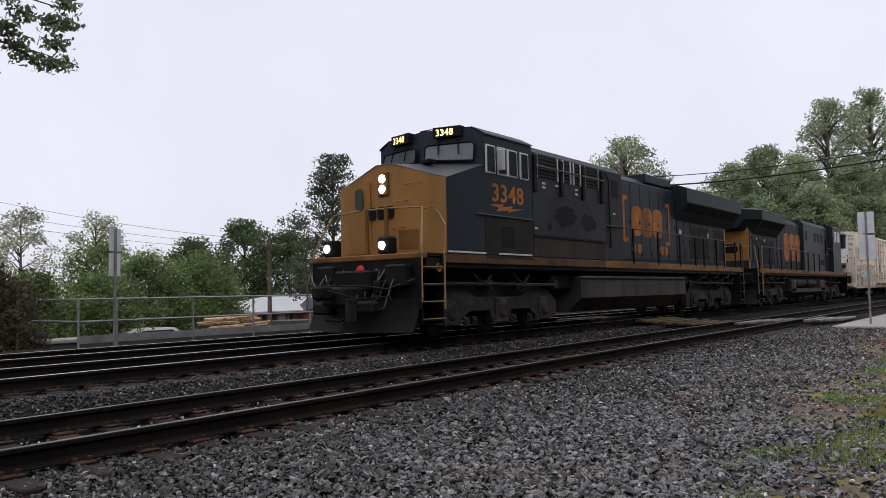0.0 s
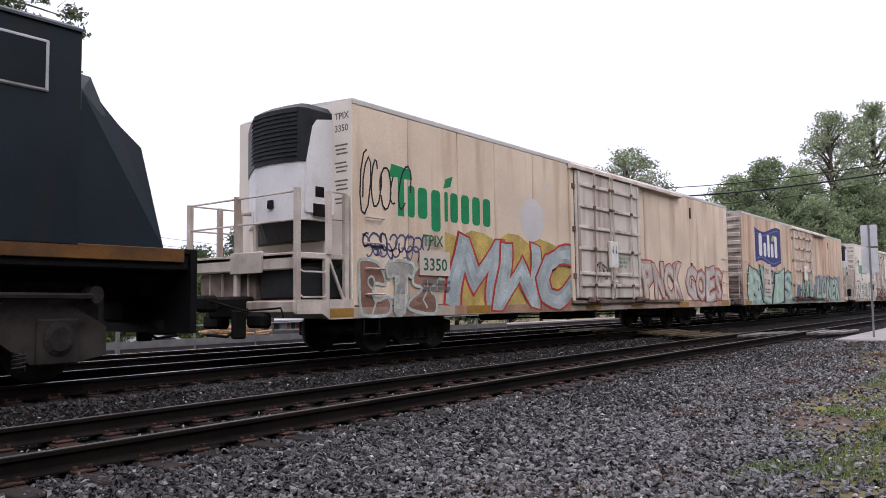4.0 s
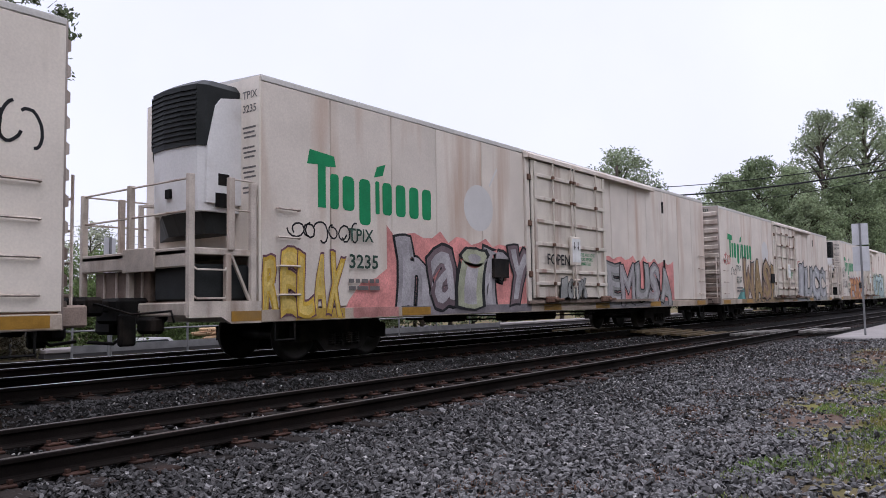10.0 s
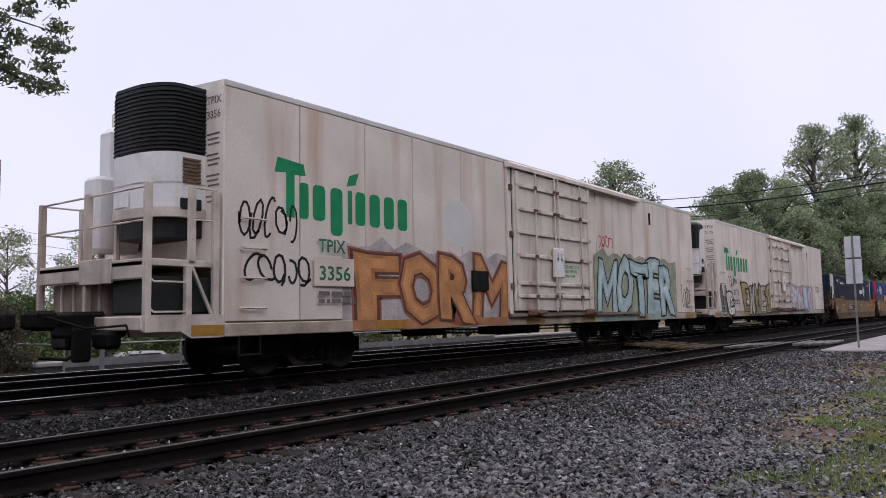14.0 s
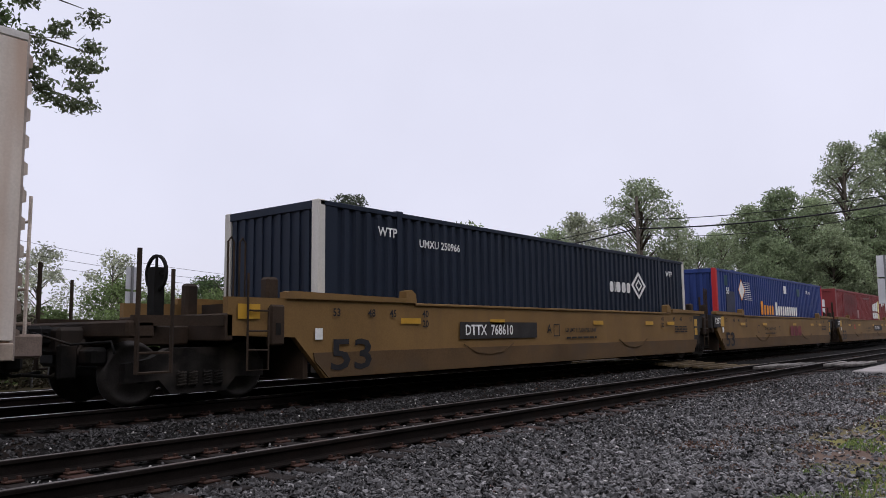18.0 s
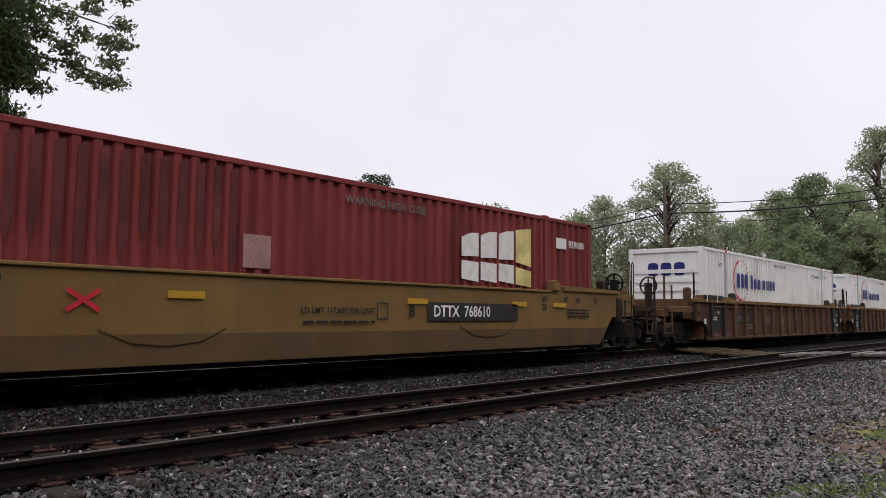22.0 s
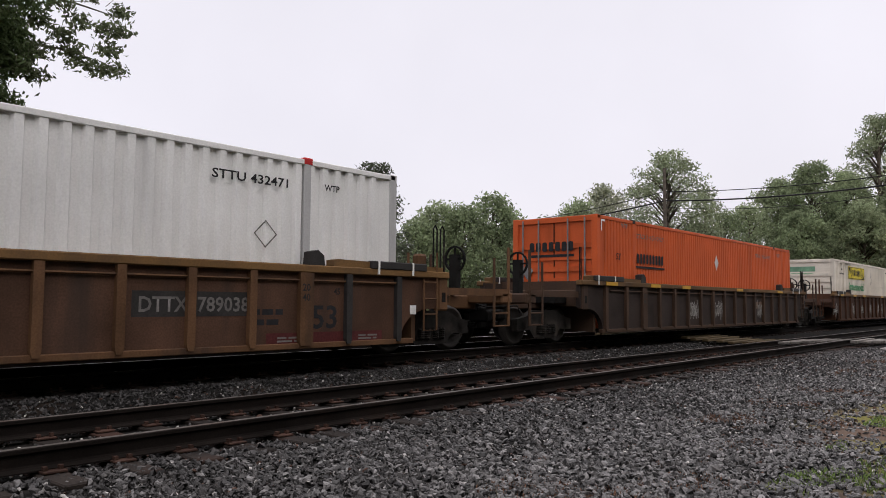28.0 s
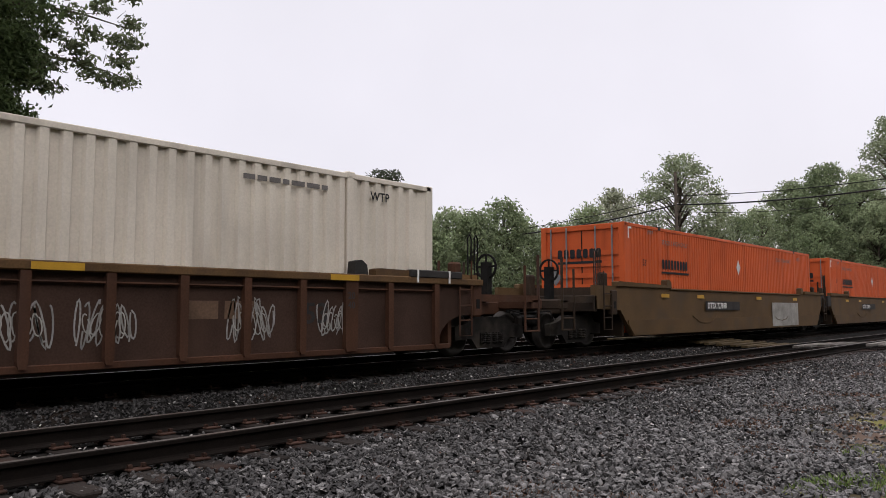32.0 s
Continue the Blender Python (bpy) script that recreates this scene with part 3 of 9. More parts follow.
# ---- trees and shrubs ----
def foliage(name, centres, spread, per, leaf, material, seed, parent):
    """Small leaf clumps scattered round the centres, as one mesh of folded leaves."""
    r = np.random.default_rng(seed)
    c = np.repeat(np.array(centres), per, axis=0)
    n = len(c)
    c = c + np.clip(r.normal(size=(n, 3)), -1.8, 1.8) * np.array(spread)
    a = r.normal(size=(n, 3))
    a /= np.linalg.norm(a, axis=1)[:, None]
    b = np.cross(a, r.normal(size=(n, 3)))
    b /= np.linalg.norm(b, axis=1)[:, None]
    size = leaf * r.uniform(0.6, 1.35, (n, 1))
    fold = np.cross(a, b) * size * 0.25
    v = np.stack([c - a * size, c + b * size * 0.45 + fold, c + a * size, c - b * size * 0.45 + fold], 1).reshape(-1, 3)
    f = np.arange(4 * n).reshape(-1, 4)
    me = bpy.data.meshes.new(name)
    me.from_pydata(v.tolist(), [], f[:, [0, 1, 2]].tolist() + f[:, [0, 2, 3]].tolist())
    me.materials.append(material)
    return part(name, me, None, parent)


def tree(label, x, y, z0, height, radius, base, material, seed, clusters=45, per=75, leaf=0.2, spread=0.55, kind="round", squash=0.75, trunk=None, name="tree"):
    """Tapered trunk, limbs that reach to the leaf clusters, and a broken crown."""
    r = random.Random(seed)
    t = thing(name, label, name)
    tr = trunk or height * 0.018
    bend = r.uniform(-0.03, 0.03) * height
    wood = Shape().tube([(x, y, z0 - 0.3), (x + bend * 0.4, y, z0 + height * 0.35), (x + bend, y + bend * 0.5, z0 + height * 0.9)], tr, 8, tr * 0.25)
    centres = []
    for i in range(clusters):
        f = base + (1 - base) * (i + r.random()) / clusters
        k = (f - base) / (1 - base)
        wide = {"round": math.sqrt(max(0.05, 1 - (2 * k - 0.85) ** 2 * 0.8)) if k > 0.1 else 0.7, "pine": (1 - 0.78 * k ** 2) * (0.62 + 0.38 * math.sin(k * 9 + seed) ** 2), "bush": math.sqrt(max(0.05, 1 - k ** 2))}[kind]
        ang, d = r.uniform(0, 2 * math.pi), radius * wide * math.sqrt(r.uniform(0.12, 1.0))
        p = (x + bend * f + d * math.cos(ang), y + d * math.sin(ang) * 0.9, z0 + height * (f - 0.03) + r.uniform(-0.3, 0.3))
        centres.append(p)
        if i % 2 == 0:
            g = max(0.12, f - 0.1 - 0.25 * d / max(height, 0.1))
            s = (x + bend * g * 0.9, y, z0 + height * g)
            m = ((s[0] + p[0]) / 2 + r.uniform(-0.2, 0.2), (s[1] + p[1]) / 2, (s[2] + p[2]) / 2 + 0.12 * d)
            wood.tube([s, m, p], tr * 0.3, 5, 0.012)
    part("trunk", wood, BARK, t, "dark trunk and limbs", True)
    foliage("crown", centres, (spread, spread, spread * squash), per, leaf, material, seed, t)
    return t


tree("dark dense shrub at the end of the railing", 8.3, 21.8, -0.6, 2.2, 1.7, 0.03, LEAF_MAROON, 1, 80, 170, 0.07, 0.26, "bush", name="shrub")
tree("dark dense shrub beside the railing", 6.2, 21.6, -0.6, 3.1, 2.1, 0.05, LEAF_MAROON, 2, 80, 170, 0.075, 0.3, "bush", name="shrub")
tree("pale grey-green sparse tree far behind", 27.0, 62.0, -2.5, 10.6, 3.3, 0.25, LEAF_PALE, 3, 70, 60, 0.14, 0.36)
tree("pale grey-green sparse tree far behind", 33.0, 62.0, -2.5, 10.4, 3.0, 0.25, LEAF_PALE, 4, 70, 60, 0.14, 0.36)
for i, (x, yy, h, rad) in enumerate(((15.2, 28.5, 3.5, 2.0), (18.0, 29.5, 4.4, 2.3), (20.8, 29.8, 4.6, 2.2), (22.6, 31.5, 3.9, 1.9), (13.4, 30.0, 3.6, 1.8))):
    tree("fresh green broad bush behind the railing", x, yy, -1.9, h, rad, 0.08, LEAF, 10 + i, 90, 130, 0.085, 0.3, "bush", name="shrub")
tree("light green tree behind the bushes", 27.0, 50.0, -2.5, 7.2, 2.6, 0.3, LEAF, 16, 60, 90, 0.13, 0.4)
tree("light green tree behind the bushes", 29.5, 48.5, -2.5, 6.6, 2.4, 0.3, LEAF_PALE, 17, 50, 80, 0.12, 0.4)
bare_tree = thing("tree", "bare grey dead tree with forked branches", "tree")
wood = Shape().tube([(30.0, 41.5, -2.5), (30.1, 41.5, 2.0), (30.0, 41.5, 4.2)], 0.14, 7, 0.03)
r = random.Random(3)
for i in range(16):
    z = r.uniform(0.8, 3.8)
    ang, ln = r.uniform(-0.6, 3.7), r.uniform(0.8, 2.0)
    e = (30.05 + ln * math.cos(ang), 41.5 + r.uniform(-0.6, 0.6), z + ln * r.uniform(0.3, 0.9))
    wood.tube([(30.05, 41.5, z), ((30.05 + e[0]) / 2, e[1] / 2 + 20.75, (z + e[2]) / 2 + 0.1), e], 0.045, 5, 0.01)
    wood.tube([((30.05 + e[0]) / 2, e[1] / 2 + 20.75, (z + e[2]) / 2 + 0.1), (e[0] + r.uniform(-0.5, 0.5), e[1], e[2] + 0.5)], 0.02, 4, 0.008)
part("trunk", wood, BARK, bare_tree)
tree("dark green tree behind the house", 59.0, 76.0, -2.5, 12.6, 4.6, 0.1, LEAF_DARK, 20, 90, 130, 0.2, 0.6)
tree("dark green tree behind the house", 65.0, 74.5, -2.5, 11.4, 4.4, 0.1, LEAF_DARK, 21, 90, 130, 0.2, 0.6)
tree("dark green tree behind the house", 53.0, 78.0, -2.5, 10.0, 4.2, 0.1, LEAF_DARK, 23, 80, 120, 0.2, 0.6)
tree("tall open-crowned pine with dark needles", 33.4, 34.4, -2.0, 11.6, 4.0, 0.28, NEEDLE, 22, 120, 80, 0.11, 0.34, "pine", 0.6, 0.16)
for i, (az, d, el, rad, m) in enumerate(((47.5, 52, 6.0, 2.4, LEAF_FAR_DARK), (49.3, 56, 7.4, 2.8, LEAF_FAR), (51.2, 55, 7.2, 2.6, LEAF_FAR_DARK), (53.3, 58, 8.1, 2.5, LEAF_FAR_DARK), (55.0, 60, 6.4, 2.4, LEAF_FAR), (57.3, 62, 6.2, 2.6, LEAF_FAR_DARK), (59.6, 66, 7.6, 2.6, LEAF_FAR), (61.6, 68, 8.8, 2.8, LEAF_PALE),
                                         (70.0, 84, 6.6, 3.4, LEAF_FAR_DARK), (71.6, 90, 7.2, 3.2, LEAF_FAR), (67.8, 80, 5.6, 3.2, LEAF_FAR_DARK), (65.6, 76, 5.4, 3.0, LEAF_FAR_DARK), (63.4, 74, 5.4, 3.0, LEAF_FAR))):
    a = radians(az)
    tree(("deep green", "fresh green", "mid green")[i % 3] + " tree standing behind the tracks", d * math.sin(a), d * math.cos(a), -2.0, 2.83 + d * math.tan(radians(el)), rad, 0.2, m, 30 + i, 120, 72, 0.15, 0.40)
tree("airy tall tree with young leaves, paled for haze", 64.2, 28.4, -2.0, 16.4, 4.6, 0.33, LEAF_AIRY, 50, 190, 60, 0.15, 0.42)
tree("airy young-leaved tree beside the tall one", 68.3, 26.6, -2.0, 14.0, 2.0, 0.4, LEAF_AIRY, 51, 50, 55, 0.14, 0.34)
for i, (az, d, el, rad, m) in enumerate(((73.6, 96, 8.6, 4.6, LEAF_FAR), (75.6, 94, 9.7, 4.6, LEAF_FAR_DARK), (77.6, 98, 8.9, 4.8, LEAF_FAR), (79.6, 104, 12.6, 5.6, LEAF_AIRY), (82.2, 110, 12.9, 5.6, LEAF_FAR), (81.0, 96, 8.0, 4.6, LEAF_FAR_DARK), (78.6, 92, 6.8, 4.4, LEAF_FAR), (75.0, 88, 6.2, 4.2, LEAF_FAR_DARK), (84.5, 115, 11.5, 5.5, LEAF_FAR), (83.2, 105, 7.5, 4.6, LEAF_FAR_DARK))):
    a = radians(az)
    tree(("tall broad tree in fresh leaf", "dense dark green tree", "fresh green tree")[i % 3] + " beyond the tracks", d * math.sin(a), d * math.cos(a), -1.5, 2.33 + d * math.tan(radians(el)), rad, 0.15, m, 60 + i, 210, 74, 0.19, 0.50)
# the overhanging tree near the railing
LEAF_OVER = leaf_mat("maple_leaves", (0.085, 0.12, 0.05), 0.4)
LEAF_TWIG = leaf_mat("maple_twig_leaves", (0.13, 0.155, 0.085), 0.45)
big = thing("tree", "large leafy tree overhanging the footpath with drooping twigs", "tree")
r = random.Random(44)
wood = Shape().tube([(6.4, 24.5, -0.8), (6.6, 24.5, 4), (7.0, 24.4, 9), (7.0, 24.4, 14)], 0.34, 10, 0.08)
cs = []
for i in range(52):
    ang, d = r.uniform(0, 2 * math.pi), r.uniform(0.4, 3.6)
    cs.append((6.4 + d * math.cos(ang), 24.5 + d * math.sin(ang), r.uniform(9.3, 14.5)))
for i in range(26):
    cs.append((6.6 + r.uniform(-1.3, 1.15), 24.3 + r.uniform(-1, 1), r.uniform(5.6, 9.4)))
for i in range(12):
    cs.append((7.2 + r.uniform(-0.7, 0.9), 24.3 + r.uniform(-0.8, 0.8), r.uniform(3.0, 6.0)))
twigs = [(x, 24.3 + r.uniform(-0.5, 0.5), z) for x, z in ((9.4, 9.4), (9.9, 9.0), (10.3, 8.7), (10.8, 8.5), (11.1, 8.2), (11.4, 8.9), (11.6, 8.3), (11.2, 9.5), (10.6, 9.8), (10.0, 10.2), (11.7, 9.6), (11.9, 10.4), (10.9, 10.8), (11.6, 11.2), (9.3, 8.4), (8.8, 8.2), (9.8, 11.4), (10.8, 12.2), (8.7, 7.7), (9.2, 7.6))]
for k, p in enumerate(cs):
    if k % 3 == 0:
        z = max(3.0, p[2] - 1.6)
        wood.tube([(6.8, 24.4, z), ((6.8 + p[0]) / 2, (24.4 + p[1]) / 2, (z + p[2]) / 2 + 0.15), p], 0.05, 5, 0.012)
for end in ((11.8, 24.3, 10.2), (11.4, 24.4, 8.6), (9.2, 24.3, 7.7), (11.5, 24.2, 11.6)):
    a = Vector((7.0, 24.4, end[2] + 0.6 - 0.25 * (end[0] - 7)))
    wood.tube([a, a.lerp(Vector(end), 0.35) + Vector((0, 0, 0.35)), a.lerp(Vector(end), 0.7) + Vector((0, 0, 0.25)), end], 0.07, 6, 0.012)
    for k in range(9):
        f = 0.35 + 0.07 * k
        q = a.lerp(Vector(end), f) + Vector((0, 0, 0.3))
        wood.tube([q, q + Vector((r.uniform(-0.1, 0.5), r.uniform(-0.4, 0.4), r.uniform(-0.5, 0.3)))], 0.014, 4, 0.005)
part("trunk", wood, BARK, big, "dark forked trunk", True)
for i in range(16):
    cs.append((r.uniform(7.6, 8.6), 24.3 + r.uniform(-0.5, 0.5), r.uniform(6.4, 8.8)))
foliage("crown", cs, (0.33, 0.36, 0.25), 400, 0.10, LEAF_OVER, 71, big)
foliage("twig_leaves", twigs, (0.21, 0.24, 0.13), 130, 0.10, LEAF_TWIG, 72, big)


# ---- unseen trees, added to block sky light from the near side ----
for i in range(9):
    tree("unseen broad tree added to screen the near-side sky", -26 + 11 * i, -17 - 3 * (i % 2), -0.8, 15 + (i * 7) % 4, 6.0, 0.06, LEAF_DARK, 90 + i, 60, 42, 0.75, 1.3, "bush")


# ---- grass and weeds at the edge of the ballast ----
def blades(name, material, spots, lo, hi, seed, label):
    r = np.random.default_rng(seed)
    s = np.array(spots)
    n = len(s)
    z = np.array([ground_z(a, b) for a, b in spots])
    h, ang, w = r.uniform(lo, hi, n), r.uniform(0, 2 * np.pi, n), r.uniform(0.003, 0.007, n)
    lean = r.normal(size=(n, 2)) * 0.35 * h[:, None]
    base = np.stack([s[:, 0], s[:, 1], z], 1)
    side = np.stack([np.cos(ang) * w, np.sin(ang) * w, np.zeros(n)], 1)
    tip = base + np.stack([lean[:, 0], lean[:, 1], h], 1)
    mid = base * 0.5 + tip * 0.5 + np.array([0, 0, 0.01])
    v = np.stack([base - side, base + side, mid + side * 0.7, tip, mid - side * 0.7], 1).reshape(-1, 3)
    f = np.arange(5 * n).reshape(-1, 5)
    me = bpy.data.meshes.new(name)
    me.from_pydata(v.tolist(), [], f.tolist())
    me.materials.append(material)
    tagged(new(name, me), label, "grass", kind="stuff")


r = random.Random(9)
green, brown = [], []
for _ in range(170000):
    x, yy = r.uniform(2.5, 24), r.uniform(-1.5, 4.2)
    if yy < 0.05 * x - 0.3 and r.random() < 0.6:
        continue
    k = noise.noise((x * 0.9, yy * 1.3, 2)) + 0.5 * noise.noise((x * 3, yy * 3, 7))
    edge = 1.75 + 0.04 * x
    if yy < edge and k > -0.30 + (yy - 0.4) * 0.22:
        green.append((x, yy))
    elif edge - 0.6 < yy < edge + 1.7 and k > 0.30:
        brown.append((x, yy))
blades("grass_patch", GRASS, green, 0.015, 0.055, 1, "short patchy grass, green and straw-yellow")
blades("dry_weeds", WEED, brown, 0.01, 0.04, 2, "low reddish-brown dry weeds in the stones")
for x, yy, h in ((3.75, 2.75, 0.34), (2.6, 8.4, 0.22), (1.9, 7.95, 0.25)):
    w = thing("weed", "single thin dead weed stalk in the ballast", "weed")
    s = Shape().tube([(x, yy, ground_z(x, yy) - 0.03), (x + 0.02, yy, ground_z(x, yy) + h * 0.6), (x + 0.01, yy + 0.02, ground_z(x, yy) + h)], 0.004, 4, 0.002)
    for k in range(5):
        s.tube([(x + 0.015, yy, ground_z(x, yy) + h * (0.4 + 0.12 * k)), (x + r.uniform(-0.07, 0.07), yy + r.uniform(-0.05, 0.05), ground_z(x, yy) + h * (0.5 + 0.12 * k))], 0.002, 3, 0.001)
    part("stalk", s, BARK, w)


# ---- train: paints ----
BLACK = mat("black_underframe", (0.009, 0.0085, 0.008), 0.8, 0.1, vary=0.4, scale=4, fine=60, stain=(0.06, 0.045, 0.035), amount=0.25)
TRUCK_STEEL = mat("dusty_truck_casting", (0.0175, 0.0155, 0.014), 0.85, 0.1, vary=0.4, scale=4, fine=50, stain=(0.09, 0.075, 0.06), amount=0.3)
LOCO_TRUCK = mat("grey_truck_casting", (0.024, 0.021, 0.019), 0.85, 0.1, vary=0.4, scale=4, fine=50, stain=(0.06, 0.05, 0.042), amount=0.4)
WHEEL = mat("wheel_steel", (0.05, 0.045, 0.042), 0.6, 0.5, vary=0.3, scale=4, fine=50)
REEFER_WHITE = mat("reefer_white", (0.61, 0.55, 0.485), 0.6, vary=0.1, scale=0.9, fine=35, bump=0.06, stain=(0.44, 0.31, 0.23), amount=0.38, streak=True)
REEFER_CLEAN = mat("reefer_clean_white", (0.70, 0.635, 0.555), 0.55, vary=0.08, scale=0.9, fine=35, bump=0.06, stain=(0.42, 0.37, 0.31), amount=0.22, streak=True)
PATCH = mat("repainted_patch", (0.58, 0.50, 0.42), 0.65, vary=0.1, scale=1.5, fine=40, bump=0.04, stain=(0.44, 0.36, 0.29), amount=0.25)
REEFER_PEACH = mat("reefer_peach_stained", (0.66, 0.54, 0.41), 0.65, vary=0.12, scale=0.8, fine=35, bump=0.06, stain=(0.42, 0.28, 0.19), amount=0.36, streak=True)
SEAM = mat("rusty_panel_seam", (0.24, 0.15, 0.10), 0.85, vary=0.3, scale=2, fine=40, stain=(0.10, 0.06, 0.045), amount=0.35)
REEFER_TAN = mat("reefer_tan_stained", (0.62, 0.48, 0.355), 0.65, vary=0.18, scale=0.6, fine=35, bump=0.06, stain=(0.40, 0.22, 0.12), amount=0.55, streak=True)
ROOF_WHITE = mat("reefer_roof", (0.55, 0.53, 0.50), 0.7, vary=0.12, scale=0.7, fine=30)
DOOR_WHITE = mat("reefer_door", (0.58, 0.53, 0.46), 0.6, vary=0.12, scale=1.5, fine=40, bump=0.08, stain=(0.22, 0.115, 0.08), amount=0.4, streak=True)
DOOR_TAN = mat("tan_stained_door", (0.60, 0.45, 0.34), 0.65, vary=0.14, scale=1.2, fine=40, bump=0.08, stain=(0.30, 0.14, 0.08), amount=0.45, streak=True)
SILL_DIRT = mat("dirty_side_sill", (0.40, 0.335, 0.27), 0.75, vary=0.2, scale=1.2, fine=40, bump=0.06, stain=(0.15, 0.11, 0.085), amount=0.42)
RUSTY = mat("rusted_fittings", (0.15, 0.09, 0.065), 0.85, 0.1, vary=0.35, scale=9, fine=70, stain=(0.09, 0.045, 0.03), amount=0.4)
END_GRIME = mat("end_brake_dust", (0.22, 0.17, 0.14), 0.8, vary=0.3, scale=2, fine=50, stain=(0.06, 0.045, 0.035), amount=0.5)
END_RIB = mat("reefer_end_rib", (0.47, 0.41, 0.355), 0.7, vary=0.18, scale=1.2, fine=40, stain=(0.20, 0.14, 0.11), amount=0.4, streak=True)
# darker than END_RIB: grime plus painted shade between the end ribs
END_SHADE = mat("reefer_end_grime_shade", (0.40, 0.35, 0.31), 0.75, vary=0.2, scale=1.5, fine=40, stain=(0.13, 0.09, 0.07), amount=0.4, streak=True)
REFLECT = mat("amber_reflector", (0.30, 0.165, 0.03), 0.5, vary=0.15, scale=8, fine=60, stain=(0.22, 0.15, 0.08), amount=0.25)
GREEN_INK = mat("green_lettering", (0.015, 0.22, 0.085), 0.6, vary=0.12, scale=3, fine=40, bump=0.03)
GREEN_STENCIL = mat("green_stencil", (0.03, 0.13, 0.075), 0.7, vary=0.2, scale=6, fine=60, bump=0.03)
NUMBER_INK = mat("dark_green_stencil", (0.03, 0.06, 0.045), 0.7, vary=0.2, scale=6, fine=60, bump=0.03)
BLACK_INK = mat("black_stencil", (0.02, 0.02, 0.022), 0.7, vary=0.2, scale=6, fine=60, bump=0.03)
GREY_INK = mat("grey_stencil", (0.14, 0.13, 0.125), 0.7, vary=0.2, scale=6, fine=60, bump=0.03)
WHITE_INK = mat("white_stencil", (0.68, 0.68, 0.66), 0.65, vary=0.12, scale=6, fine=60, bump=0.03)
NAVY_INK = mat("navy_lettering", (0.022, 0.026, 0.14), 0.55, vary=0.15, scale=3, fine=40, bump=0.03)
RED_INK = mat("red_lettering", (0.50, 0.03, 0.045), 0.6, vary=0.15, scale=4, fine=40, bump=0.03)
ORANGE_INK = mat("orange_lettering", (0.62, 0.24, 0.03), 0.6, vary=0.15, scale=3, fine=40, bump=0.03, stain=(0.25, 0.12, 0.04), amount=0.25)
UNIT_WHITE = mat("cooling_unit_shell", (0.66, 0.65, 0.64), 0.45, vary=0.08, scale=1.5, fine=30, bump=0.03, stain=(0.4, 0.36, 0.31), amount=0.2)
PLATFORM = mat("platform_worn_white", (0.50, 0.44, 0.38), 0.7, vary=0.2, scale=3, fine=50, bump=0.08, stain=(0.20, 0.13, 0.09), amount=0.4, streak=True)
UNIT_BLACK = mat("cooling_unit_grille", (0.02, 0.022, 0.022), 0.5, vary=0.2, scale=4, fine=40)


def text_mesh(body, height, material, stretch=1.0, bold=0.025):
    """Lettering in the built-in font, standing on the near side of a car: x to the right, z up."""
    cu = bpy.data.curves.new("lettering", "FONT")
    cu.body, cu.size, cu.resolution_u, cu.fill_mode = body, height * 1.4, 2, "FRONT"
    cu.offset = height * bold
    ob = bpy.data.objects.new("lettering", cu)
    scene.collection.objects.link(ob)
    me = bpy.data.meshes.new_from_object(ob)
    bpy.data.objects.remove(ob)
    bpy.data.curves.remove(cu)
    me.transform(Matrix(((stretch, 0, 0, 0), (0, 0, -1, 0), (0, 1, 0, 0), (0, 0, 0, 1))))
    me.materials.clear()
    me.materials.append(material)
    return me


def letters(body, x, y, z, height, material, parent, stretch=1.0, turn=0, name="lettering"):
    o = part(name, text_mesh(body, height, material, stretch), None, parent)
    o.matrix_basis = pose(x, y, z, 0, 0, turn)
    return o


def lettered(body, x0, x1, y, z, height, material, parent):
    """Lettering stretched to run from x0 to x1."""
    o = letters(body, x0, y, z, height, material, parent)
    xs = [v.co.x for v in o.data.vertices]
    k = (x1 - x0) / (max(xs) - min(xs))
    o.data.transform(Matrix.Diagonal((k, 1, 1, 1)))
    return o


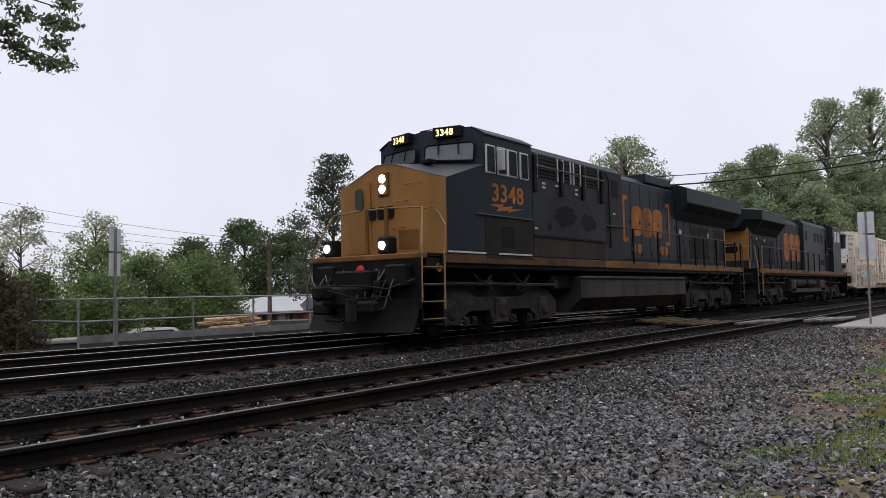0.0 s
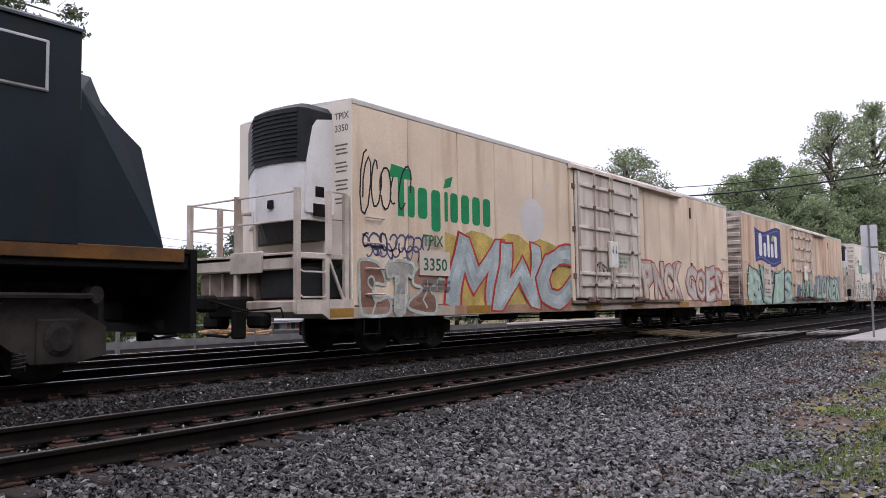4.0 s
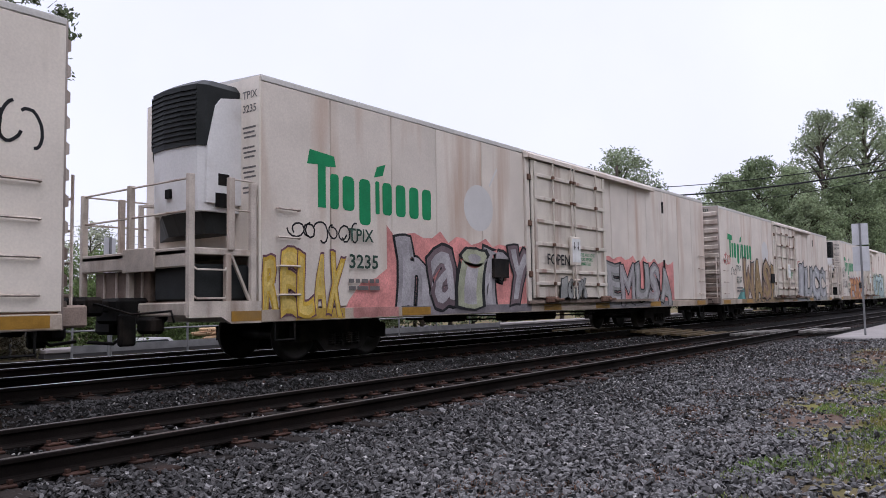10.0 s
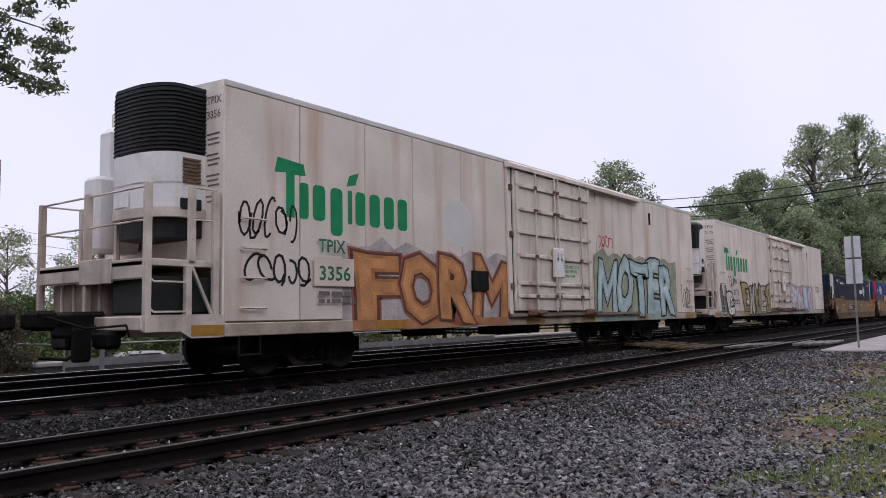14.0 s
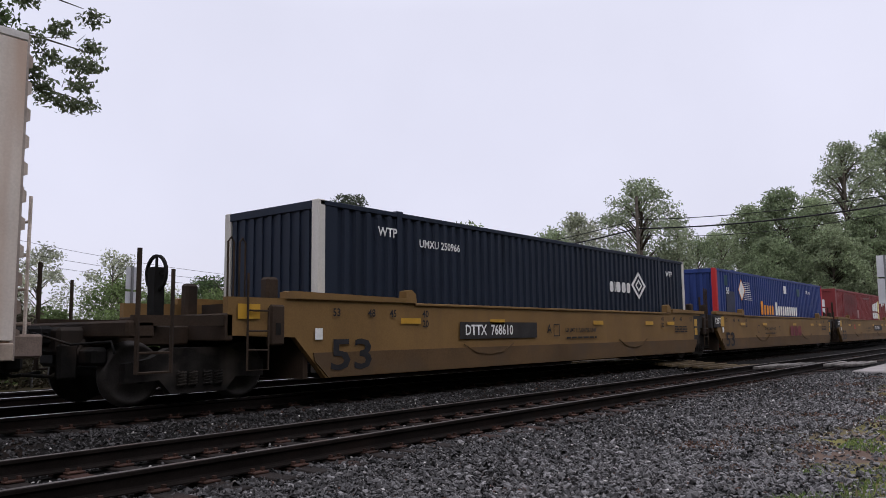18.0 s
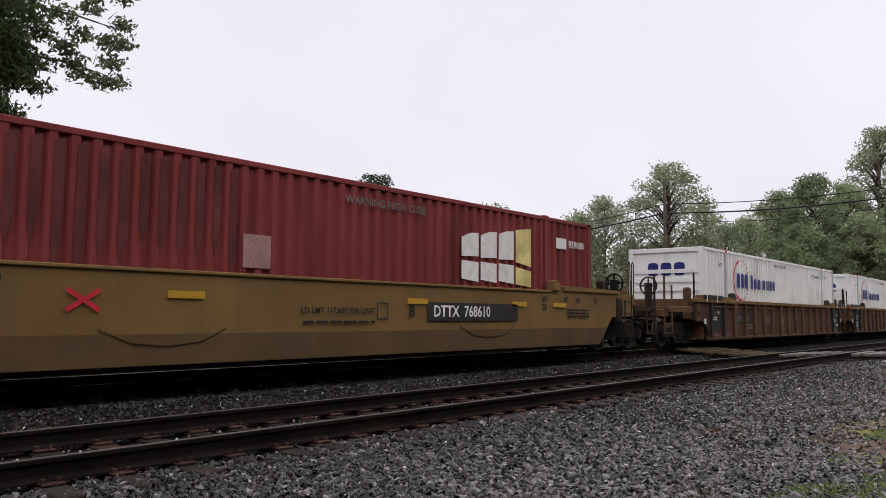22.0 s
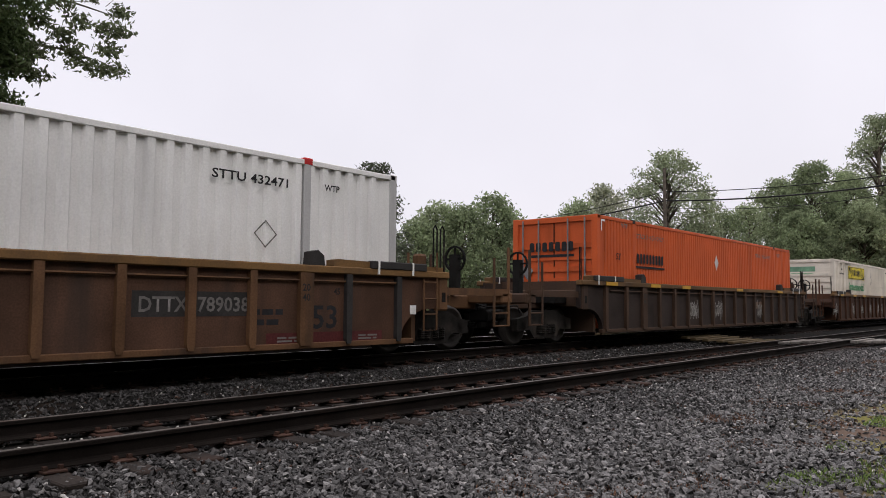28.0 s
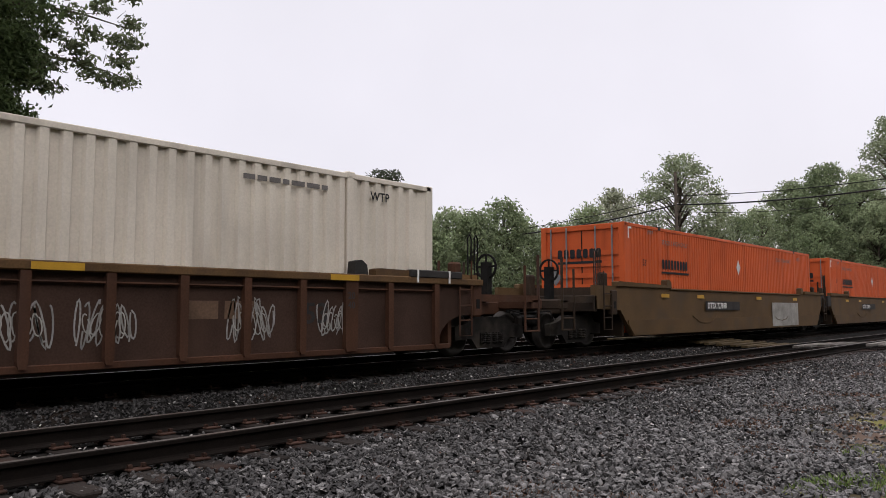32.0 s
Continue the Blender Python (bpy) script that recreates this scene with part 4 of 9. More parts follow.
class Decal(Shape):
    """Flat shapes on a car's side, in x and z, at depth y; each later layer lies a little prouder."""

    def __init__(self, y):
        self.v, self.f = [], []
        self.y = y

    def poly(self, pts, lift=0.0):
        return self.add([(x, self.y - lift, z) for x, z in pts], [tuple(range(len(pts)))])

    def rect(self, x0, x1, z0, z1, lift=0.0):
        return self.poly([(x0, z0), (x1, z0), (x1, z1), (x0, z1)], lift)

    def slab(self, x0, x1, z0, z1, lean=0.0, lift=0.0):
        """A plain rounded slab: stands for one sign of a maker's mark."""
        w, h = x1 - x0, z1 - z0
        c = min(w, h) * 0.28
        ring = [(x0, z0 + c), (x0 + c * 0.3, z0 + c * 0.3), (x0 + c, z0), (x1 - c, z0), (x1 - c * 0.3, z0 + c * 0.3), (x1, z0 + c), (x1, z1 - c), (x1 - c * 0.3, z1 - c * 0.3), (x1 - c, z1), (x0 + c, z1), (x0 + c * 0.3, z1 - c * 0.3), (x0, z1 - c)]
        return self.poly([(x + lean * (z - z0), z) for x, z in ring], lift)

    def stroke(self, pts, w, lift=0.0):
        """A ribbon of even width along the points, in one piece."""
        n = len(pts)
        shut = n > 2 and pts[0] == pts[-1]
        left, right = [], []
        for i, (x, z) in enumerate(pts):
            a = pts[i - 1] if i else (pts[-2] if shut else pts[0])
            b = pts[i + 1] if i < n - 1 else (pts[1] if shut else pts[-1])
            d1, d2 = (x - a[0], z - a[1]), (b[0] - x, b[1] - z)
            l1, l2 = math.hypot(*d1) or 1, math.hypot(*d2) or 1
            if i == 0 and not shut:
                l1, d1 = l2, d2
            if i == n - 1 and not shut:
                l2, d2 = l1, d1
            tx, tz = d1[0] / l1 + d2[0] / l2, d1[1] / l1 + d2[1] / l2
            t = math.hypot(tx, tz)
            if t < 0.3:
                tx, tz, t = d2[0] / l2, d2[1] / l2, 1.0
            k = min(1.6, 2 / max(t, 0.6)) * w / 2
            left.append((x - tz / t * k, z + tx / t * k))
            right.append((x + tz / t * k, z - tx / t * k))
        k = len(self.v)
        self.v += [(x, self.y - lift, z) for x, z in left + right]
        self.f += [(k + i, k + n + i, k + n + i + 1, k + i + 1) for i in range(n - 1)]
        return self


SPRAY = {}


def spray(rgb):
    if rgb not in SPRAY:
        SPRAY[rgb] = mat("spray_paint", rgb, 0.6, vary=0.28, scale=2.2, fine=30, bump=0.03, stain=tuple(c * 0.55 for c in rgb), amount=0.25)
    return SPRAY[rgb]


FORMS = (
    ((-1, -1), (-0.3, -1), (-0.3, 0.1), (0.3, 0.1), (0.3, -1), (1, -1), (1, 0.7), (0.6, 1), (-0.7, 1), (-1, 0.6)),
    ((-1, -0.6), (-0.6, -1), (0.7, -1), (1, -0.7), (1, -0.2), (0.1, -0.3), (0.1, 0.3), (1, 0.25), (1, 0.75), (0.5, 1), (-0.6, 1), (-1, 0.6)),
    ((-1, -1), (-0.25, -1), (0.0, -0.45), (0.3, -1), (1, -1), (0.8, 0.0), (1, 1), (0.3, 1), (0.05, 0.4), (-0.2, 1), (-1, 1), (-0.75, 0)),
    ((-1, -1), (1, -1), (1, -0.55), (-0.1, -0.5), (-0.05, -0.15), (0.7, -0.1), (0.7, 0.3), (-0.05, 0.3), (0.0, 0.6), (1, 0.55), (1, 1), (-1, 1)),
    ((-0.35, -1), (0.35, -1), (0.4, 0.45), (1, 0.45), (1, 1), (-1, 1), (-1, 0.45), (-0.4, 0.45)),
    ((-0.9, -1), (0.4, -1), (1, -0.7), (0.9, -0.1), (0.5, 0.05), (0.95, 0.35), (0.85, 0.85), (0.3, 1), (-1, 1)),
    ((-1, 0.9), (-0.4, 1), (-0.2, -0.3), (0.2, -0.3), (0.4, 1), (1, 0.9), (0.6, -0.9), (0.2, -1), (-0.3, -1), (-0.65, -0.85)),
    ((-0.9, -0.9), (0.9, -1), (1, -0.3), (0.4, 0.0), (1, 0.5), (0.8, 1), (-0.8, 0.95), (-1, 0.3), (-0.3, 0.05), (-1, -0.4)))


def mural(car, y, x0, x1, z0, z1, n, fills, line, seed, halo=None, shine=None, weight=0.07):
    """A row of chunky spray-painted forms: outline, two-tone fill, inner strokes and highlights, over a soft cloud."""
    rng = random.Random(seed)
    w, h = (x1 - x0) / n, z1 - z0
    wall = Decal(y)
    if halo:
        m = 3 * n
        up = [(x0 - 0.25 + (x1 - x0 + 0.5) * i / m, z1 - 0.10 + 0.30 * abs(math.sin(i * 1.05 + seed)) * rng.uniform(0.3, 1)) for i in range(m + 1)]
        low = [(x1 + 0.25 - (x1 - x0 + 0.5) * i / m, z0 + h * 0.02 + 0.25 * abs(math.sin(i * 0.8)) * rng.uniform(0, 0.6)) for i in range(m + 1)]
        part("mural_cloud", Decal(y).poly(up + low), spray(tuple(round(0.6 * k + 0.4 * j, 3) for k, j in zip(halo, (0.52, 0.47, 0.42)))), car, "cloud of spray paint")
    round_hand = seed % 2 == 0
    for i in range(n):
        cx, cz = x0 + w * (i + 0.5) + rng.uniform(-0.06, 0.06) * w, (z0 + z1) / 2 + rng.uniform(-0.05, 0.05) * h
        hw, hh, lean = w * rng.uniform(0.5, 0.64), h * rng.uniform(0.43, 0.54), rng.uniform(-0.28, 0.28)
        form = rng.choice(FORMS)
        raw = [(cx + a * hw * rng.uniform(0.82, 1.1) + lean * b * hh, cz + b * hh * rng.uniform(0.86, 1.1)) for a, b in form]
        raw = [(a, max(z0, b)) for a, b in raw]
        m, pts = len(raw), []
        for k in range(m):
            p0, p1, p2, p3 = raw[k - 1], raw[k], raw[(k + 1) % m], raw[(k + 2) % m]
            pts.append(p1)
            for t in ((0.33, 0.67) if round_hand else (0.5,)):
                g = 0.5 if round_hand else 0.16
                pts.append(tuple(p1[j] + (p2[j] - p1[j]) * t + g * t * (1 - t) * ((p2[j] - p0[j]) * (1 - t) - (p3[j] - p1[j]) * t - (p2[j] - p1[j]) * (1 - 2 * t)) for j in (0, 1)))
        pts = [(a, max(z0 - 0.01, b)) for a, b in pts]
        fill = fills[i % len(fills)]
        depth = 0.008 * ((i * 2) % 3)
        if not round_hand:
            k = max(range(m), key=lambda q: raw[q][1])
            tip = raw[k]
            part("flourish", Decal(y - 0.004 - depth).poly([(tip[0] - 0.12 * w, tip[1] - 0.1 * h), (tip[0] + 0.12 * w, tip[1] - 0.1 * h), (tip[0] + rng.uniform(-0.2, 0.2) * w, tip[1] + 0.14 * h)]), spray(line), car)
        sign = part("mural_sign", Decal(y - 0.006 - depth - 0.0005 * i).poly(pts), spray(fill), car)
        tone = tuple(min(1, k * (1.25 if i % 2 else 0.72)) for k in fill)
        low = [(cx + (p[0] - cx) * 0.8, max(z0, cz - 0.28 * h + (p[1] - cz) * 0.28)) for p in pts[::2]]
        part("shading", Decal(y - 0.009 - depth).poly(low), spray(tone), sign)
        part("outline", Decal(y - 0.012 - depth).stroke(pts + pts[:1], weight * rng.uniform(0.75, 1.05)), spray(line), sign)
        ex, ez, er = cx + rng.uniform(-0.25, 0.25) * hw, cz + rng.uniform(0.2, 0.5) * hh, min(hw, hh) * rng.uniform(0.13, 0.24)
        eye = [(ex + er * math.cos(t) + lean * er * math.sin(t), ez + er * rng.uniform(1.0, 1.5) * math.sin(t)) for t in (k * math.pi / 5 for k in range(10))]
        part("eye", Decal(y - 0.013 - depth).poly(eye), spray(halo or tone), sign)
        part("eye_line", Decal(y - 0.015 - depth).stroke(eye + eye[:1], weight * 0.6), spray(line), sign)
        k = rng.choice((-1, 1))
        part("inner_stroke", Decal(y - 0.014 - depth).stroke([(cx - k * hw * 0.1, cz - hh * rng.uniform(0.7, 0.95)), (cx + k * hw * rng.uniform(0.05, 0.25), cz - hh * 0.4), (cx - k * 0.05, cz + hh * rng.uniform(-0.2, 0.1))], weight * 0.6), spray(line), sign)
        if shine:
            part("highlight", Decal(y - 0.017 - depth).stroke([(cx - hw * 0.74, cz + hh * 0.25), (cx - hw * 0.68, cz + hh * 0.62), (cx - hw * 0.4, cz + hh * 0.78)], 0.03), spray(shine), sign)


def broad_m(t, material, up=1):
    """A broad M (or W, turned over) of half stroke width t, as one flat shape."""
    half = [(-0.38 - t, -0.5 - t), (-0.38 - t, 0.5 + t), (-0.38 + 0.55 * t, 0.5 + t), (0, -0.1 + 1.87 * t)]
    low = [(-0.38 + t, -0.5 - t), (-0.38 + t, 0.5 - 3.45 * t), (0, -0.1 - 1.87 * t)]
    ring = half + [(-x, z) for x, z in half[-2::-1]] + [(-x, z) for x, z in low[:-1]] + low[::-1]
    bm = bmesh.new()
    bm.faces.new([bm.verts.new((x, 0, z * up)) for x, z in ring])
    bm.normal_update()
    bmesh.ops.triangulate(bm, faces=bm.faces)
    me = bpy.data.meshes.new("lettering")
    bm.to_mesh(me)
    bm.free()
    me.materials.append(material)
    return me


def throw_up(car, y, x0, x1, z0, z1, body, fills, line, seed, rim=None, shine=None, cloud=None, spike=0.0, thick=0.10, wob=0.8):
    """A painted word in fat crooked letters: rim, outline, fill and a paler inner stroke, letter by letter."""
    rng = random.Random(seed)
    n, h = len(body), z1 - z0
    w = (x1 - x0) / n
    if cloud:
        m = 4 * n
        up = [(x0 - 0.3 + (x1 - x0 + 0.6) * i / m, z1 - 0.05 + 0.28 * abs(math.sin(i * 1.05 + seed)) * rng.uniform(0.3, 1)) for i in range(m + 1)]
        low = [(x1 + 0.3 - (x1 - x0 + 0.6) * i / m, z0 + 0.02 + 0.2 * abs(math.sin(i * 0.8)) * rng.uniform(0, 0.6)) for i in range(m + 1)]
        part("mural_cloud", Decal(y).poly(up + low), spray(cloud), car, "cloud of spray paint")
    for i, ch in enumerate(body):
        if ch == " ":
            continue
        cx, cz = x0 + w * (i + 0.5), (z0 + z1) / 2 + rng.uniform(-0.03, 0.03) * h
        wide, tall = w * rng.uniform(1.1, 1.28), h * rng.uniform(0.95, 1.08)
        lean, tilt, ph = rng.uniform(-0.2, 0.2), rng.uniform(-0.1, 0.1), rng.uniform(0, 6.3)
        depth = y - 0.003 - 0.010 * (i % 3)
        box = None
        layers = [("outline", line, thick + 0.042, 0.002), ("fill", fills[i % len(fills)], thick, 0.004)]
        if rim:
            layers.insert(0, ("rim", rim, thick + 0.07, 0.0))
        if shine:
            layers.append(("inner_stroke", shine, 0.02, 0.006))
        sign = None
        for name, rgb, bold, lift in layers:
            me = broad_m(0.04 + bold * 0.9, spray(rgb), -1 if ch == "W" else 1) if ch in "MW" else text_mesh(ch, 1.0, spray(rgb), 1.0, bold)
            bm = bmesh.new()
            bm.from_mesh(me)
            bmesh.ops.subdivide_edges(bm, edges=bm.edges, cuts=2, use_grid_fill=True)
            bm.to_mesh(me)
            bm.free()
            co = np.empty(len(me.vertices) * 3)
            me.vertices.foreach_get("co", co)
            co = co.reshape(-1, 3)
            if box is None:
                box = (co[:, 0].min(), co[:, 0].max(), co[:, 2].min(), co[:, 2].max())
            a, b = (co[:, 0] - box[0]) / (box[1] - box[0]) - 0.5, (co[:, 2] - box[2]) / (box[3] - box[2]) - 0.5
            if spike:
                b = b + spike * np.abs(np.abs(a) * 2 - 0.5) * np.clip(b * 3, -1, 1)
            xs = cx + (a + 0.08 * wob * np.sin(4.2 * b + ph)) * wide * (1 - 0.25 * wob * b * math.cos(ph)) + lean * wob * b * tall
            zs = np.maximum(z0 - 0.02, cz + (b + 0.06 * wob * np.sin(5.0 * a + 2 * ph)) * tall + tilt * a * wide)
            me.vertices.foreach_set("co", np.stack([xs, np.full(len(xs), depth - lift), zs], 1).ravel())
            me.update()
            o = part("mural_letter" if sign is None else name, me, None, sign or car)
            sign = sign or o


def sill_paint(car, runs):
    """Mural colours that run down over the side sill."""
    for k, (x0, x1, rgb) in enumerate(runs):
        n = 12
        top = [(x1 - (x1 - x0) * i / n, Z0 + 0.195) for i in range(n + 1)]
        low = [(x0 + (x1 - x0) * i / n, Z0 + 0.01 + 0.02 * abs(math.sin(2.3 * i + k))) for i in range(n + 1)]
        part("overspray", Decal(-HW - 0.0135).poly(low + top), spray(rgb), car, "paint run over the sill")


def pale_disc(car, x, z=2.75):
    """The ghost of a removed round emblem with its stem."""
    d = part("faded_emblem", Decal(FS - 0.001).poly([(x + 0.55 * math.cos(t), z + 0.50 * math.sin(t)) for t in (k * math.pi / 12 for k in range(24))]), GHOST, car, "paler ghost of a round emblem")
    part("stem", Decal(FS - 0.001).stroke([(x + 0.42, z + 0.52), (x + 0.75, z + 0.95)], 0.05), GHOST, d)


def scrawl(car, y, x, z, w, h, rgb, seed, n=5, thick=0.035):
    """A quick spray-can scribble: looping strokes side by side."""
    rng = random.Random(seed)
    tag = None
    for i in range(n):
        cx, step = x + w * (i + 0.5) / n, w / n
        a, b, turns, ph = rng.uniform(0.35, 0.6) * step, rng.uniform(0.3, 0.5) * h, rng.uniform(0.6, 1.5), rng.uniform(0, 6.3)
        drift, tilt = rng.uniform(-0.5, 0.5) * step, rng.uniform(-0.3, 0.3)
        pts = []
        for k in range(13):
            t = k / 12
            u, v = a * math.cos(ph + turns * 6.28 * t) + drift * (t - 0.5), b * math.sin(ph + turns * 6.28 * t * rng.uniform(0.97, 1.03)) * (1 - 0.3 * t)
            pts.append((cx + u + tilt * v, z + h / 2 + v))
        o = part("spray_tag" if tag is None else "tag_stroke", Decal(y - 0.002 * (i % 3)).stroke(pts, thick), spray(rgb), tag or car)
        tag = tag or o


def small_print(car, y, x0, x1, z0, z1, rows, material, seed):
    """Unreadable lines of stencilling as plain bars."""
    rng = random.Random(seed)
    d = Decal(y)
    for i in range(rows):
        z = z1 - (z1 - z0) * (i + 0.5) / rows
        x = x0
        while x < x1 - 0.05:
            e = min(x1, x + rng.uniform(0.08, 0.3))
            d.rect(x, e, z - (z1 - z0) / rows * 0.28, z + (z1 - z0) / rows * 0.28)
            x = e + 0.04
    tagged(part("stencilling", d, material, car), kind="stuff")


# ---- trucks, couplers ----
WHEEL_MESH = Shape().lathe(0, 0, [(0.02, 0.02), (0.10, 0.05), (0.14, 0.03), (0.34, 0.025), (0.37, 0.055), (0.42, 0.055), (0.425, -0.05), (0.455, -0.055), (0.455, -0.085), (0.36, -0.085), (0.02, -0.06)], -1, 28).mesh("wheel", WHEEL, True)
AXLE_MESH = Shape().tube([(0, -0.74, 0), (0, 0.74, 0)], 0.09, 10).mesh("axle", WHEEL, True)


def side_frame_shape(half, bottom=0.16, top=0.80):
    outer = [(-half - 0.26, 0.34), (-half - 0.26, 0.60), (-half + 0.1, 0.66), (-0.5, top), (0.5, top), (half - 0.1, 0.66), (half + 0.26, 0.60), (half + 0.26, 0.34), (half - 0.25, 0.36), (0.45, bottom), (-0.45, bottom), (-half + 0.25, 0.36)]
    s = Shape()
    for y in (-1.06, 0.92):
        s.prism(outer, y, y + 0.14)
        for e in (-half, half):
            s.lathe(e, 0.455, [(0.0, 0.0), (0.10, 0.0), (0.13, -0.03), (0.13, -0.12)], -1 if y < 0 else 1, 12, y if y < 0 else y + 0.14)
    s.box(-0.28, 0.28, -0.95, 0.95, 0.50, 0.72, 0.03)
    return s


FREIGHT_FRAME = side_frame_shape(0.88).mesh("truck", TRUCK_STEEL)
SPRINGS = Shape()
SPRINGS.tube([(0.06 * math.cos(t), 0.045 * math.sin(t), 0.26 + t * 0.0062) for t in (k * math.pi / 4 for k in range(45))], 0.016, 4)
SPRING_MESH = SPRINGS.mesh("coil_spring", TRUCK_STEEL)


def truck(car, x, axles=(-0.88, 0.88), frame_mesh=None):
    t = part("truck", frame_mesh or FREIGHT_FRAME, None, car, "dark dusty cast steel truck")
    t.matrix_basis = pose(x, 0, MAIN_Z)
    if len(axles) == 2:
        for a, b in product((-0.3, -0.12, 0.12, 0.3), (-1.09, 1.09)):
            part("coil_spring", SPRING_MESH, None, t).matrix_basis = pose(a, b, 0)
    for a in axles:
        part("axle", AXLE_MESH, None, t).matrix_basis = pose(a, 0, 0.455)
        for s in (-1, 1):
            part("wheel", WHEEL_MESH, None, t).matrix_basis = pose(a, s * 0.76, 0.455, 0, 0, 0 if s < 0 else 180)
    return t


COUPLER_MESH = Shape().box(-0.5, 0.1, -0.07, 0.07, 0.78, 0.94, 0.02).box(-0.75, -0.45, -0.16, 0.12, 0.72, 1.0, 0.05).box(-0.9, -0.7, -0.14, 0.0, 0.74, 0.98, 0.04).mesh("coupler", BLACK)
HOSE_MESH = Shape().tube([(0, -0.35, 0.8), (-0.15, -0.36, 0.5), (-0.4, -0.3, 0.32), (-0.75, -0.25, 0.36)], 0.025, 6).mesh("brake_hose", BLACK, True)


LEVER_MESH = Shape().tube([(-0.1, -1.35, 0.62), (-0.12, -1.3, 0.78), (-0.3, -0.6, 0.74), (-0.62, -0.2, 0.9), (-0.62, 0.2, 0.9)], 0.018, 5).mesh("uncoupling_lever", BLACK, True)
DRAFT_MESH = Shape().box(-0.35, 0.5, -0.32, 0.32, 0.6, 0.98, 0.05).box(-0.12, 0.1, -0.85, -0.4, 0.45, 0.7, 0.05).box(-0.05, 0.2, 0.4, 0.9, 0.42, 0.68, 0.05).box(-0.4, -0.15, -0.5, -0.38, 0.28, 0.75, 0.03).mesh("draft_gear", BLACK)


def coupler(car, x, forward):
    c = part("coupler", COUPLER_MESH, None, car)
    c.matrix_basis = pose(x, 0, 0, 0, 0, 0 if forward else 180)
    part("brake_hose", HOSE_MESH, None, c)
    part("uncoupling_lever", LEVER_MESH, None, c)
    part("draft_gear", DRAFT_MESH, None, c)


# ---- refrigerated box cars ----
RUNG_PAINT = mat("worn_white_rung", (0.50, 0.43, 0.37), 0.7, vary=0.3, scale=6, fine=60, stain=(0.2, 0.11, 0.07), amount=0.35)
RUNG = Shape().tube([(0, 0.04, 0), (0, -0.06, 0), (0.45, -0.06, 0), (0.45, 0.04, 0)], 0.018, 5).mesh("rung", RUNG_PAINT)
LEN, HW, Z0, Z1 = 20.5, 1.55, 0.58, 4.42


def upright_unit(car, px, s):
    """An older cooling unit: half-round black grille over a squared white casing, with a tank beside it."""
    arc = [(0.0, -1.12)] + [(0.42 + 0.40 * math.sin(t), -0.42 - 0.70 * math.cos(t)) for t in (k * math.pi / 12 for k in range(7))] + [(0.82, 0.0), (0.72, 0.22), (0.4, 0.32), (0.0, 0.32)]
    n = len(arc)

    def slab(z0, z1, k=1.0):
        pl = [(a * k, -0.3 + (b + 0.3) * k) for a, b in arc]
        return Shape().add([(px + s * a, b, z0) for a, b in pl] + [(px + s * a, b, z1) for a, b in pl], [(i, (i + 1) % n, (i + 1) % n + n, i + n) for i in range(n)] + [tuple(range(n)), tuple(range(2 * n - 1, n - 1, -1))])

    unit = part("cooling_unit", slab(2.42, 3.30), UNIT_WHITE, car, "older white cooling unit with a half-round black grille")
    part("casing_seam", slab(2.84, 2.86, 1.006), PLATFORM, unit)
    part("unit_base", slab(2.05, 2.42, 0.9), UNIT_BLACK, unit)
    part("skirt", slab(2.34, 2.48, 1.02), PLATFORM, unit)
    hood = part("grille_hood", slab(3.30, 4.28, 0.985), UNIT_BLACK, unit)
    part("hood_top", slab(4.28, 4.33, 1.0), UNIT_BLACK, hood)
    for i in range(15):
        part("grille_slat", slab(3.34 + i * 0.062, 3.365 + i * 0.062, 1.012), UNIT_BLACK, hood)
    for i in range(7):
        z = 2.86 + i * 0.055
        part("side_louvre", Shape().box(min(px + s * 0.12, px + s * 0.42), max(px + s * 0.12, px + s * 0.42), -1.15, -1.11, z, z + 0.03), RUSTY, unit)
    part("control_box", Shape().box(min(px + s * 0.1, px + s * 0.45), max(px + s * 0.1, px + s * 0.45), -1.15, -1.1, 2.45, 2.62, 0.01), UNIT_BLACK, unit)
    part("notice", Shape().box(min(px + s * 0.83, px + s * 0.835), max(px + s * 0.83, px + s * 0.835), -0.4, 0.0, 2.52, 2.72), WHITE_INK, unit, "white notice plate")
    part("far_tank", Shape().box(min(px, px + s * 0.5), max(px, px + s * 0.5), 0.6, 1.15, 2.0, 4.0, 0.12), UNIT_WHITE, car, "white ribbed tank")
    part("far_box", Shape().box(min(px + s * 0.1, px + s * 0.85), max(px + s * 0.1, px + s * 0.85), 0.45, 0.9, 1.9, 3.1, 0.06), UNIT_WHITE, car)


